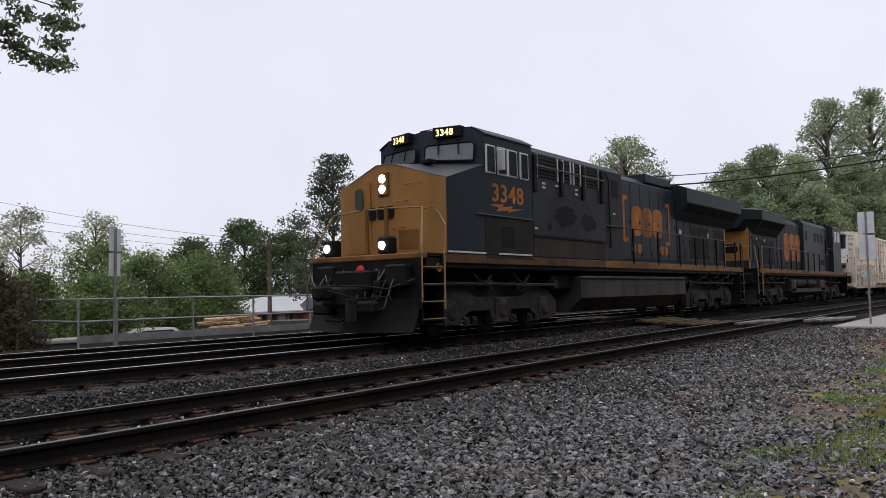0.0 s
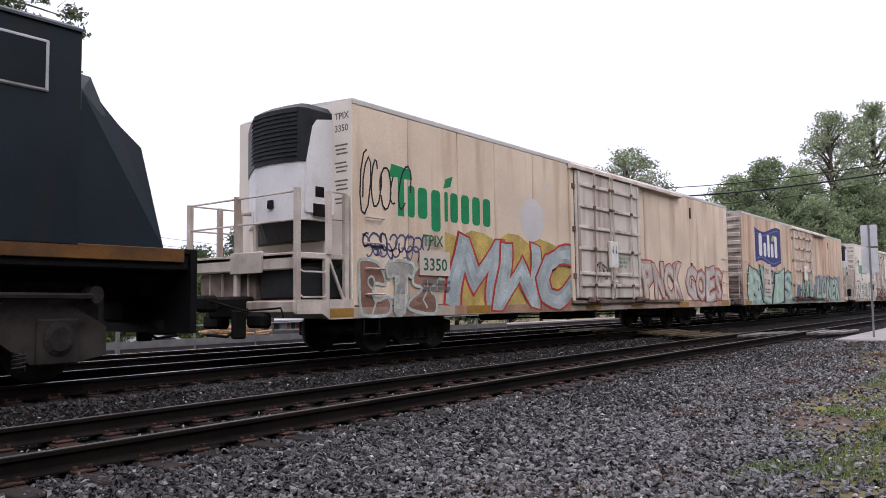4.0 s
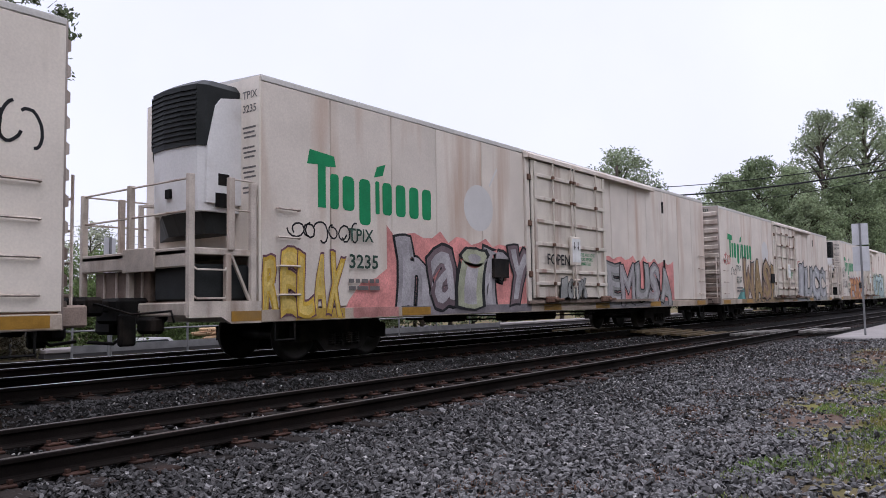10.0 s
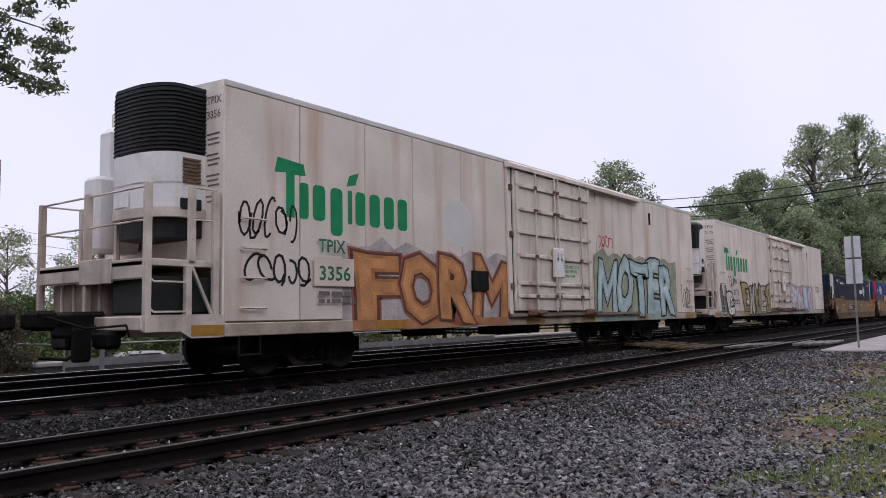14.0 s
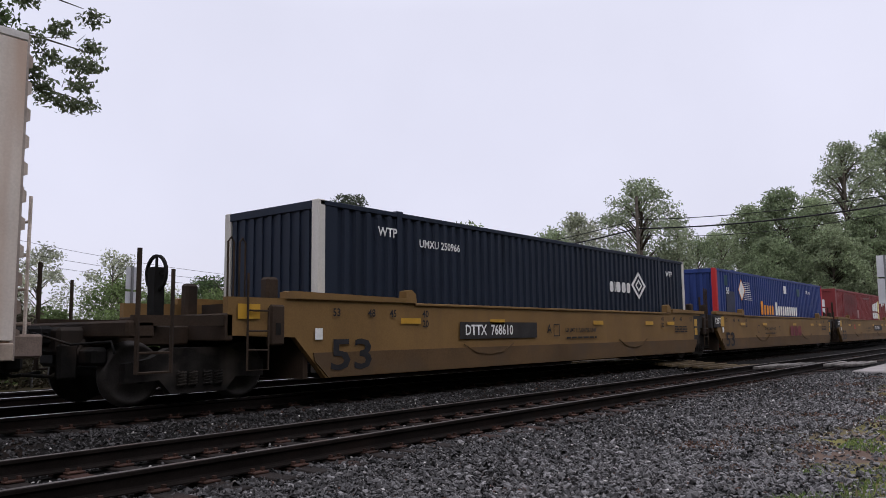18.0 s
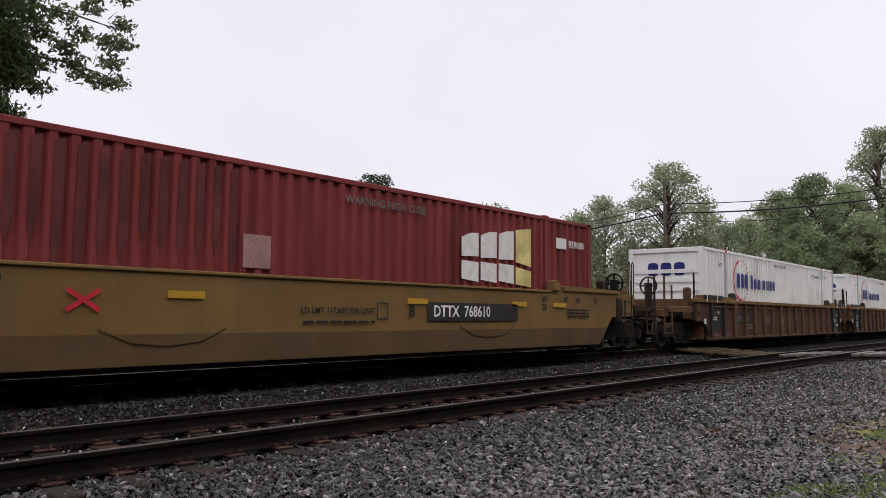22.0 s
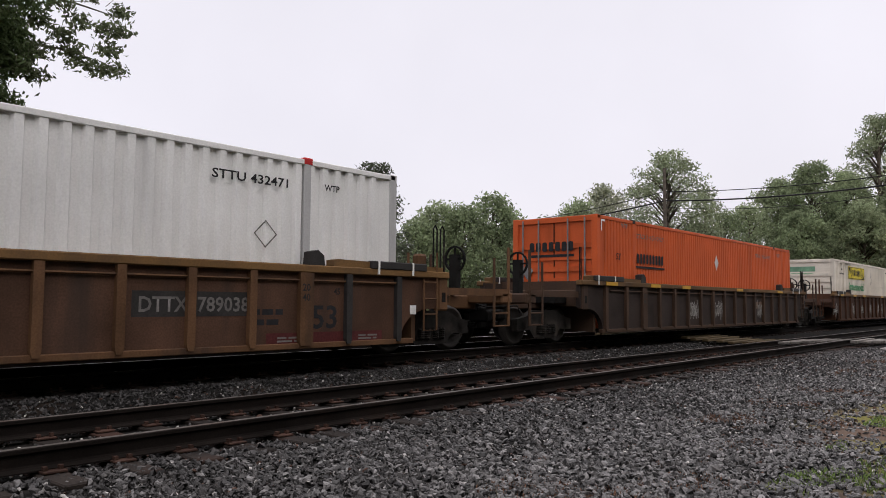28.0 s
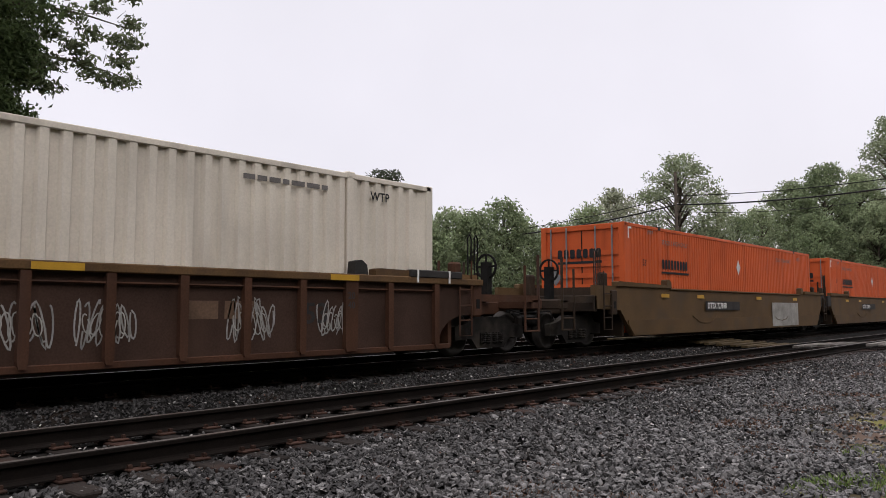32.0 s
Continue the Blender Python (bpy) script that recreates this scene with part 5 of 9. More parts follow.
def reefer(name_seed, paint, unit_front, label, clean_number):
    car = thing("refrigerator_car", label, "rail car", "refrigerator cars in the train")
    rng = random.Random(name_seed)
    d0, d1 = 7.9, 12.0
    core = Shape().run([(-HW + 0.03, Z0 + 0.12), (HW - 0.03, Z0 + 0.12), (HW - 0.03, Z1 - 0.06), (0, Z1 + 0.06), (-HW + 0.03, Z1 - 0.06)], 0.02, LEN - 0.02)
    part("body", core, SEAM, car)
    stops = [0.0, 1.49, 3.06, 4.42, 6.04, d0 - 0.12, None, d1 + 0.55, 13.75, 15.1, 16.45, 17.8, 19.15, LEN]
    for a, b in zip(stops, stops[1:]):
        if a is None or b is None:
            continue
        part("side_panel", Shape().box(a + 0.006, b - 0.006, -HW, -HW + 0.05, Z0 + 0.22, Z1 - 0.10, 0.012), paint, car)
    part("side_panel", Shape().box(d0 - 0.12, d1 + 0.55, -HW + 0.015, -HW + 0.05, Z0 + 0.1, Z1 - 0.10), paint, car)
    part("side_panel", Shape().box(0, LEN, HW - 0.05, HW, Z0 + 0.22, Z1 - 0.10, 0.012), paint, car)
    part("eave", Shape().box(0, LEN, -HW - 0.006, -HW + 0.06, Z1 - 0.10, Z1, 0.015).box(0, LEN, HW - 0.06, HW + 0.006, Z1 - 0.10, Z1, 0.015), ROOF_WHITE, car)
    part("roof", Shape().run([(-HW, Z1 - 0.01), (HW, Z1 - 0.01), (HW, Z1), (0, Z1 + 0.09), (-HW, Z1)], 0, LEN), ROOF_WHITE, car)
    part("side_sill", Shape().box(0, LEN, -HW - 0.012, -HW + 0.06, Z0, Z0 + 0.2, 0.012).box(0, LEN, HW - 0.06, HW + 0.012, Z0, Z0 + 0.2, 0.012), SILL_DIRT, car, "dirty side sill")
    part("underframe", Shape().box(0.1, LEN - 0.1, -0.3, 0.3, 0.62, 0.98).box(0.0, LEN, -1.4, 1.4, 0.64, 0.80).box(8.5, 10.4, -0.9, -0.2, 0.36, 0.66, 0.04).box(5.2, 6.2, -1.0, -0.5, 0.42, 0.66, 0.05).box(13.0, 13.7, -1.1, -0.7, 0.4, 0.66, 0.05), BLACK, car)
    pipes = Shape()
    for z, y in ((0.6, -1.2), (0.52, -0.9)):
        pipes.tube([(4.2, y, z), (7, y, z - 0.08), (9.5, y, z - 0.05), (14, y, z - 0.1), (16.3, y, z)], 0.02, 5)
    part("brake_pipe", pipes, BLACK, car)
    for x in ((3.3, 8.6, 11.4, 15.2, LEN - 1.0) if unit_front else (0.15, 3.3, 8.6, 11.4, 15.2)):
        part("reflector", Shape().box(x, x + 0.85, -HW - 0.018, -HW - 0.013, Z0 + 0.03, Z0 + 0.18), REFLECT, car, "worn amber reflector patch")
    # door
    # black strips put the shade of the gap round the door into colour
    for a, b, z, w in ((d0 + 0.05, d1, Z0 + 0.29, Z0 + 0.32), (d0 + 0.05, d1, Z1 - 0.24, Z1 - 0.2), (d0 + 0.06, d0 + 0.105, Z0 + 0.3, Z1 - 0.21), (d1 - 0.055, d1 - 0.01, Z0 + 0.3, Z1 - 0.21)):
        part("door_seal", Shape().box(a, b, -HW - 0.05, -HW + 0.01, z, w), BLACK, car, "black strip drawn for the dark gap round the door")
    door = part("door", Shape().box(d0 + 0.1, d1 - 0.05, -HW - 0.10, -HW + 0.02, Z0 + 0.32, Z1 - 0.22, 0.02), DOOR_TAN if paint is REEFER_TAN else DOOR_WHITE, car, "sliding plug door with lock rods")
    for z in (1.25, 1.55, 2.2, 2.75, 3.3, 3.85):
        part("door_bar", Shape().box(d0 + 0.16, d1 - 0.1, -HW - 0.145, -HW - 0.095, z - 0.045, z + 0.045, 0.012), DOOR_WHITE, door)
    for x in (d0 + 0.22, d1 - 0.18):
        part("door_edge", Shape().box(x - 0.06, x + 0.06, -HW - 0.14, -HW - 0.09, Z0 + 0.34, Z1 - 0.24, 0.012), DOOR_WHITE, door)
    for x in (d0 + 1.0, d0 + 1.95, d0 + 2.12, d1 - 0.75):
        rod = part("lock_rod", Shape().tube([(x, -HW - 0.175, Z0 + 0.3), (x, -HW - 0.175, Z1 - 0.2)], 0.022, 6), DOOR_WHITE, door)
        for z in (1.25, 2.2, 3.3, 3.85):
            part("bracket", Shape().box(x - 0.045, x + 0.045, -HW - 0.205, -HW - 0.14, z - 0.04, z + 0.04, 0.012), RUSTY, rod)
    part("lock_box", Shape().box(d0 + 1.8, d0 + 2.3, -HW - 0.22, -HW - 0.14, 1.72, 2.45, 0.02), REEFER_CLEAN, door)
    part("latch_arm", Shape().box(d0 + 1.93, d0 + 1.99, -HW - 0.26, -HW - 0.2, 1.15, 1.75, 0.02).box(d0 + 1.85, d0 + 2.2, -HW - 0.25, -HW - 0.2, 1.32, 1.38, 0.02), RUNG_PAINT, door)
    for k in (0.0, 0.2):
        part("arrow", Decal(-HW - 0.23).poly([(d0 + 1.88 + k, 2.2), (d0 + 1.94 + k, 2.1), (d0 + 2.0 + k, 2.2), (d0 + 1.96 + k, 2.2), (d0 + 1.96 + k, 2.32), (d0 + 1.92 + k, 2.32), (d0 + 1.92 + k, 2.2)]), GREY_INK, door)
    part("door_track", Shape().run([(-HW - 0.16, Z1 - 0.2), (-HW, Z1 - 0.2), (-HW, Z1 - 0.02), (-HW - 0.10, Z1 - 0.06), (-HW - 0.16, Z1 - 0.11)], d0 - 0.12, d1 + 3.45), REEFER_WHITE, car, "rust-streaked door track cover")
    part("lower_track", Shape().box(d0 - 0.1, d1 + 3.3, -HW - 0.10, -HW - 0.02, Z0 + 0.2, Z0 + 0.27).box(d0 - 0.1, d1 + 0.1, -HW - 0.05, -HW - 0.015, Z0 + 0.27, Z0 + 0.34), END_GRIME, car)
    for x in (d0 + 0.6, d1 - 0.5):
        part("roller", Shape().box(x, x + 0.55, -HW - 0.2, -HW - 0.09, Z0 + 0.2, Z0 + 0.36, 0.03).box(x + 0.3, x + 0.75, -HW - 0.24, -HW - 0.16, Z0 + 0.24, Z0 + 0.31, 0.02), RUSTY, car)
    # door frame post with hinge lugs
    part("door_post", Shape().box(d0 - 0.10, d0 + 0.06, -HW - 0.06, -HW + 0.02, Z0 + 0.2, Z1 - 0.2, 0.012), paint, car)
    for z in (1.4, 2.6, 3.7):
        part("hinge_lug", Shape().box(d0 - 0.06, d0 + 0.08, -HW - 0.10, -HW - 0.05, z, z + 0.14, 0.015), RUSTY, car)
    for z in (3.62, 1.72):
        part("lift_slot", Shape().box(16.42, 16.58, -HW - 0.006, -HW + 0.01, z, z + 0.38), BLACK, car)
    letters("CLOSE AND LOCK\nDOORS BEFORE\nMOVING CAR", d0 + 2.36, -HW - 0.104, 1.98, 0.082, GREEN_INK, car)
    part("notice_plate", Shape().box(d0 + 1.83, d0 + 2.27, -HW - 0.226, -HW - 0.222, 1.8, 2.4), WHITE_INK, car)
    # ladders
    for x in (0.3, LEN - 0.75):
        for z in (1.0, 1.45, 1.9, 2.35):
            part("rung", RUNG, None, car).matrix_basis = pose(x, -HW, z)
    for x in (0.3, LEN - 0.7):
        part("step", Shape().tube([(x, -HW + 0.03, Z0), (x, -HW + 0.03, 0.3), (x + 0.4, -HW + 0.03, 0.3), (x + 0.4, -HW + 0.03, Z0)], 0.02, 5), BLACK, car)
    # the two ends: one ribbed, one with the cooling unit on its platform
    ex, sx = (LEN, 1) if unit_front else (0.0, -1)
    for i in range(11):
        z = Z0 + 0.18 + i * 0.325
        rib = [(0, z), (sx * 0.085, z + 0.03), (sx * 0.085, z + 0.155), (0, z + 0.21)]
        part("end_rib", Shape().prism([(ex + a, b) for a, b in rib], -HW + 0.06, HW - 0.06), END_RIB if z > 1.6 else END_GRIME, car)
    part("end_wall", Shape().box(min(ex - sx * 0.04, ex + sx * 0.02), max(ex - sx * 0.04, ex + sx * 0.02), -HW + 0.01, HW - 0.01, Z0, Z1 - 0.02), END_SHADE, car, "grimy ribbed end wall, shade between the ribs coloured in")
    lad = Shape()
    for y in (-HW + 0.12, -HW + 0.6):
        lad.tube([(ex + sx * 0.16, y, 0.75), (ex + sx * 0.16, y, 2.5)], 0.022, 5)
    for z in (1.0, 1.4, 1.8, 2.2):
        lad.tube([(ex + sx * 0.16, -HW + 0.12, z), (ex + sx * 0.16, -HW + 0.6, z)], 0.018, 5)
    part("end_ladder", lad, RUNG_PAINT, car)
    def ebx(shape, a, b, *rest):
        return shape.box(min(ex + sx * a, ex + sx * b), max(ex + sx * a, ex + sx * b), *rest)
    part("brake_housing", ebx(Shape(), 0.06, 0.32, 0.55, 0.95, 1.7, 2.25, 0.05), END_GRIME, car, "grimy hand brake housing")
    part("brake_cylinder", ebx(ebx(Shape(), 0.06, 0.36, -0.25, 0.2, 1.35, 1.7, 0.05), 0.06, 0.2, -0.6, 1.2, 1.12, 1.22, 0.02), END_GRIME, car)
    part("brake_chain", Shape().tube([(ex + sx * 0.25, 0.7, 1.7), (ex + sx * 0.22, 0.62, 1.2), (ex + sx * 0.2, 0.3, 0.85)], 0.03, 5), BLACK, car)
    part("crossover_step", ebx(Shape(), 0.05, 0.42, -1.0, 1.3, 0.98, 1.03, 0.01), END_GRIME, car)
    part("end_grab", Shape().tube([(ex + sx * 0.02, -HW + 0.3, 2.62), (ex + sx * 0.14, -HW + 0.3, 2.62), (ex + sx * 0.14, 1.2, 2.5), (ex + sx * 0.02, 1.2, 2.5)], 0.018, 5), RUNG_PAINT, car)
    letters("TPIX " + clean_number, 0, 0, 0, 0.11, NUMBER_INK, car).matrix_basis = pose(ex + sx * 0.024, sx * -1.35 if sx > 0 else -0.5, Z1 - 0.2, 0, 0, 90 if sx > 0 else -90)
    part("brake_wheel", Shape().lathe(0, 0, [(0.24, -0.02), (0.28, -0.02), (0.28, 0.02), (0.24, 0.02), (0.24, -0.02)], 1, 20).box(-0.27, 0.27, -0.015, 0.015, -0.02, 0.02).box(-0.02, 0.02, -0.015, 0.015, -0.27, 0.27), RUSTY, car).matrix_basis = pose(ex + sx * 0.22, 0.45, 2.1, 0, 0, 90)
    part("end_beam", Shape().box(min(ex, ex + sx * 0.35), max(ex, ex + sx * 0.35), -HW + 0.05, HW - 0.05, Z0 + 0.02, Z0 + 0.3, 0.03), END_GRIME, car)
    coupler(car, ex + sx * 0.35, sx < 0)
    px, s = (0.0, -1) if unit_front else (LEN, 1)

    def bx(shape, a, b, *rest):
        return shape.box(min(px + s * a, px + s * b), max(px + s * a, px + s * b), *rest)

    part("end_wall", bx(Shape(), -0.04, 0.02, -HW + 0.01, HW - 0.01, Z0, Z1 - 0.02), REEFER_CLEAN, car)
    part("deck", bx(Shape(), 0, 1.28, -HW + 0.05, HW - 0.05, Z0 + 0.12, Z0 + 0.32, 0.02), PLATFORM, car, "off-white end platform")
    part("deck_sill", Shape().prism([(px, Z0), (px + s * 0.55, Z0), (px + s * 0.72, Z0 + 0.1), (px + s * 1.26, Z0 + 0.1), (px + s * 1.26, Z0 + 0.33), (px, Z0 + 0.33)], -HW - 0.012, -HW + 0.06), PLATFORM, car)
    part("reflector", bx(Shape(), 0.0, 0.55, -HW - 0.018, -HW - 0.013, Z0 + 0.03, Z0 + 0.18), REFLECT, car, "worn amber reflector patch")
    part("upper_deck", bx(Shape(), 0, 1.24, -HW + 0.06, HW - 0.06, 1.58, 1.68, 0.01), PLATFORM, car)
    part("front_beam", bx(Shape(), 1.16, 1.24, -HW + 0.1, HW - 0.1, 1.40, 1.66, 0.02), PLATFORM, car)
    part("battery_box", bx(Shape(), 0.6, 1.12, -0.35, 1.2, Z0 + 0.33, 1.4, 0.02), END_GRIME, car, "dark grimy battery box")
    part("fuel_box", bx(Shape(), 0.1, 1.1, -1.42, -0.45, Z0 + 0.34, 1.45, 0.03), UNIT_BLACK, car)
    part("flap", bx(Shape(), 1.24, 1.27, -0.7, 0.15, 1.36, 1.72, 0.01), PLATFORM, car)
    for k in range(4):
        part("box_rib", bx(Shape(), 1.12, 1.15, -0.2 + 0.36 * k, -0.17 + 0.36 * k, Z0 + 0.35, 1.38), PLATFORM, car)
    for p, y, z0, z1 in ((1.20, -HW + 0.06, Z0 + 0.12, 2.72), (0.51, -HW + 0.06, 1.66, 2.74), (0.11, -HW + 0.06, Z0 + 0.3, 2.70), (0.57, -HW + 0.06, Z0 + 0.3, 1.6), (1.20, 0.04, Z0 + 0.3, 2.70), (1.20, HW - 0.12, Z0 + 0.3, 2.68), (0.55, HW - 0.12, Z0 + 0.3, 2.68)):
        part("rail_post", bx(Shape(), p - 0.05, p + 0.05, y - 0.04, y + 0.04, z0, z1, 0.008), PLATFORM, car)
    for z in (2.2, 2.66):
        part("handrail", Shape().tube([(px + s * 1.2, -HW + 0.06, z), (px + s * 1.2, HW - 0.12, z), (px + s * 0.05, HW - 0.12, z)], 0.016, 5), PLATFORM, car)
        part("side_rail", Shape().tube([(px + s * 0.51, -HW + 0.06, z + 0.06), (px + s * 0.08, -HW + 0.06, z + 0.06)], 0.014, 5), PLATFORM, car)
    for z in (0.95, 1.36):
        part("rung", Shape().tube([(px + s * 1.16, -HW + 0.05, z + 0.05), (px + s * 1.14, -HW - 0.02, z), (px + s * 0.66, -HW - 0.02, z), (px + s * 0.6, -HW + 0.05, z + 0.05)], 0.016, 5), PLATFORM, car)
    part("brace", Shape().tube([(px + s * 0.5, -HW + 0.06, 1.58), (px + s * 0.16, -HW + 0.06, Z0 + 0.32)], 0.03, 5), PLATFORM, car)
    part("floor_plate", bx(Shape(), 0.05, 1.15, -HW + 0.08, HW - 0.08, Z0 + 0.31, Z0 + 0.335), END_GRIME, car)
    # cooling unit: rounded shell, black grille hood above a white cheek
    plan = [(0.0, -1.05), (0.62, -1.07), (0.76, -1.0), (0.82, -0.7), (0.84, -0.3), (0.78, 0.1), (0.62, 0.36), (0.30, 0.85), (0.0, 1.28)]
    grown = [(a * 1.03, b * 1.015) for a, b in plan]
    n = len(plan)

    def shell(z0, z1, pl, tuck=0.0):
        return Shape().add([(px + s * a * (1 - tuck), b, z0) for a, b in pl] + [(px + s * a, b, z1) for a, b in pl], [(i, (i + 1) % n, (i + 1) % n + n, i + n) for i in range(n)] + [tuple(range(n)), tuple(range(2 * n - 1, n - 1, -1))])

    if name_seed == 6:
        upright_unit(car, px, s)
    else:
        unit = part("cooling_unit", shell(2.28, 3.27, plan, 0.03), UNIT_WHITE, car, "white cooling unit with black grille hood")
        part("unit_base", shell(1.95, 2.28, [(a * 0.82, b * 0.9) for a, b in plan], 0.2), UNIT_BLACK, unit)
        hood = part("grille_hood", shell(3.27, 4.2, grown), UNIT_BLACK, unit)
        part("hood_top", Shape().add([(px + s * a, b, 4.2) for a, b in grown] + [(px + s * a * 0.8, b * 0.92, 4.31) for a, b in plan], [(i, (i + 1) % n, (i + 1) % n + n, i + n) for i in range(n)] + [tuple(range(2 * n - 1, n - 1, -1))]), UNIT_BLACK, hood)
        for i in range(11):
            z = 3.36 + i * 0.075
            part("grille_slat", shell(z, z + 0.03, [(0.0, -0.7)] + [(a * 1.06, b * 1.03) for a, b in plan[2:7]] + [(0.0, 0.5), (0.0, 0.3), (0.0, 0.1)]), UNIT_BLACK, hood)
        part("shell_cheek", Shape().prism([(px, 2.4), (px + s * 0.66, 2.4), (px + s * 0.64, 3.3), (px + s * 0.50, 3.9), (px + s * 0.40, 4.03), (px, 4.10)], -1.105, -1.06), UNIT_WHITE, unit)
        for a, b, z0, z1 in ((0.25, 0.45, 2.68, 2.86), (0.15, 0.5, 2.34, 2.56)):
            part("unit_opening", bx(Shape(), a, b, -1.112, -1.1, z0, z1), BLACK, unit)
        part("front_opening", Shape().box(min(px + s * 0.86, px + s * 0.8), max(px + s * 0.86, px + s * 0.8), -0.45, -0.33, 2.5, 2.64), BLACK, unit)
    for y in (0.3, 0.75):
        part("conduit", Shape().tube([(px + s * 0.6, y, 1.66), (px + s * 0.6, y, 2.5), (px + s * 0.2, y, 2.55)], 0.05, 6), PLATFORM, car)
    coupler(car, px + s * 1.25, s < 0)
    for x in ((2.25, LEN - 3.45) if unit_front else (3.45, LEN - 2.25)):
        truck(car, x)
    # number and load stencils
    px0 = 2.9 if clean_number == "3132" else 1.76
    if clean_number not in ("3227", "3235"):
        part("number_patch", Decal(-HW - 0.042).rect(px0, px0 + (1.1 if clean_number == "3132" else 0.95), 0.95 if clean_number == "3132" else 1.36, 2.36 if clean_number == "3132" else 1.84), PATCH, car, "repainted patch behind the number")
    ink = GREEN_STENCIL if clean_number in ("3042", "3350", "3356") else NUMBER_INK
    lettered("TPIX", px0 + 0.1, px0 + 0.74, -HW - 0.045, 1.93, 0.22, ink, car)
    lettered(clean_number, px0 + 0.1, px0 + 0.84, -HW - 0.045, 1.46, 0.24, ink, car)
    small_print(car, -HW - 0.046, px0 + 0.1, px0 + 0.95, 1.05, 1.3, 2, GREY_INK, name_seed)
    if unit_front:
        letters("TPIX", 0, 0, 0, 0.12, GREY_INK, car).matrix_basis = pose(-0.024, -1.14, 4.08, 0, 0, -90)
        letters(clean_number, 0, 0, 0, 0.12, GREY_INK, car).matrix_basis = pose(-0.024, -1.14, 3.86, 0, 0, -90)
        d = Decal(0.0)
        for k in range(11):
            d.rect(1.14 + 0.02 * (k % 3), 1.46 - 0.03 * (k % 2), 3.6 - 0.075 * k - 0.09 * (k // 3), 3.63 - 0.075 * k - 0.09 * (k // 3))
        part("end_stencilling", d, GREY_INK, car).matrix_basis = pose(-0.024, 0, 0, 0, 0, -90)
    return car


def green_mark(car, y=-1.553, x=0.95, z=2.45):
    """The juice maker's mark as plain green slabs, a taller first one and a leaf."""
    d = Decal(y)
    d.poly([(x + 0.24, z), (x + 0.42, z), (x + 0.42, z + 0.70), (x + 0.66, z + 0.72), (x + 0.62, z + 0.90), (x + 0.06, z + 0.95), (x, z + 0.70), (x + 0.24, z + 0.72)])
    mark = part("maker_mark", d, GREEN_INK, car, "green maker's mark")
    for i, (w, lo, hi) in enumerate(((0.24, 0.0, 0.60), (0.34, 0.0, 0.60), (0.34, -0.22, 0.60), (0.13, 0.0, 0.60), (0.30, 0.0, 0.60), (0.33, 0.0, 0.60), (0.33, 0.0, 0.60), (0.33, 0.0, 0.60))):
        a = x + 0.52 + 1.06 * (0, 0.28, 0.67, 1.07, 1.25, 1.60, 1.97, 2.34)[i]
        part("mark_sign", Decal(y).slab(a, a + w * 0.86, z + lo, z + hi), GREEN_INK, mark)
    part("mark_leaf", Decal(y).poly([(x + 1.62, z + 0.66), (x + 1.86, z + 0.72), (x + 1.94, z + 0.94), (x + 1.70, z + 0.86)]), GREEN_INK, mark)


RED, DKRED, TEAL, BLUE, SILVER = (0.42, 0.05, 0.04), (0.16, 0.035, 0.03), (0.20, 0.33, 0.27), (0.12, 0.26, 0.40), (0.30, 0.30, 0.31)
MINT, BROWN, GOLD, COPPER, PLUM = (0.34, 0.46, 0.36), (0.24, 0.16, 0.11), (0.50, 0.33, 0.05), (0.42, 0.19, 0.07), (0.15, 0.11, 0.12)
INK, CREAM, PINK, LIME, GREY = (0.02, 0.02, 0.022), (0.58, 0.55, 0.50), (0.58, 0.24, 0.22), (0.34, 0.44, 0.10), (0.24, 0.24, 0.23)
TRAIN = []
FS = -HW - 0.002
GHOST = mat("newer_white_paint", (0.56, 0.545, 0.53), 0.6, vary=0.06, scale=1.5, fine=40, bump=0.04)


def joined(ob, u):
    """Adds a vehicle or a load to the train, u metres behind the front."""
    TRAIN.append((ob, u))
    return ob


# ---- seven refrigerator cars, front to back ----
c = joined(reefer(1, REEFER_PEACH, True, "cream white refrigerator car with orange and grey spray murals", "3350"), 57.80)
sill_paint(c, ((2.9, 7.8, (0.36, 0.22, 0.14)), (0.3, 1.6, (0.30, 0.20, 0.16)), (12.3, 19.7, (0.40, 0.28, 0.22))))
green_mark(c)
throw_up(c, FS, 2.9, 7.85, 0.64, 2.2, "MWC", ((0.33, 0.38, 0.38), (0.36, 0.42, 0.40)), RED, 21, None, (0.40, 0.45, 0.45), (0.46, 0.34, 0.10))
pale_disc(c, 6.0)
scrawl(c, FS, 0.2, 1.75, 1.9, 0.4, (0.07, 0.08, 0.14), 28, 8, 0.04)
mural(c, FS, 0.1, 2.3, 0.62, 1.55, 3, ((0.25, 0.14, 0.10), (0.36, 0.34, 0.3)), (0.42, 0.46, 0.42), 22)
throw_up(c, FS, 12.3, 15.6, 0.82, 2.05, "PNCK", ((0.40, 0.33, 0.27),), (0.30, 0.05, 0.05), 23, None, (0.52, 0.46, 0.40))
throw_up(c, FS, 16.0, 19.7, 0.75, 2.0, "GOES", ((0.44, 0.37, 0.32), (0.38, 0.22, 0.17)), (0.30, 0.06, 0.05), 24, None, (0.50, 0.46, 0.42))
scrawl(c, FS, 0.2, 2.3, 1.3, 1.3, INK, 25, 5)
scrawl(c, FS, 0.3, 1.6, 1.5, 0.35, (0.1, 0.11, 0.2), 26, 8, 0.03)
scrawl(c, -HW - 0.11, 9.0, 1.3, 0.7, 0.6, INK, 27, 3, 0.03)

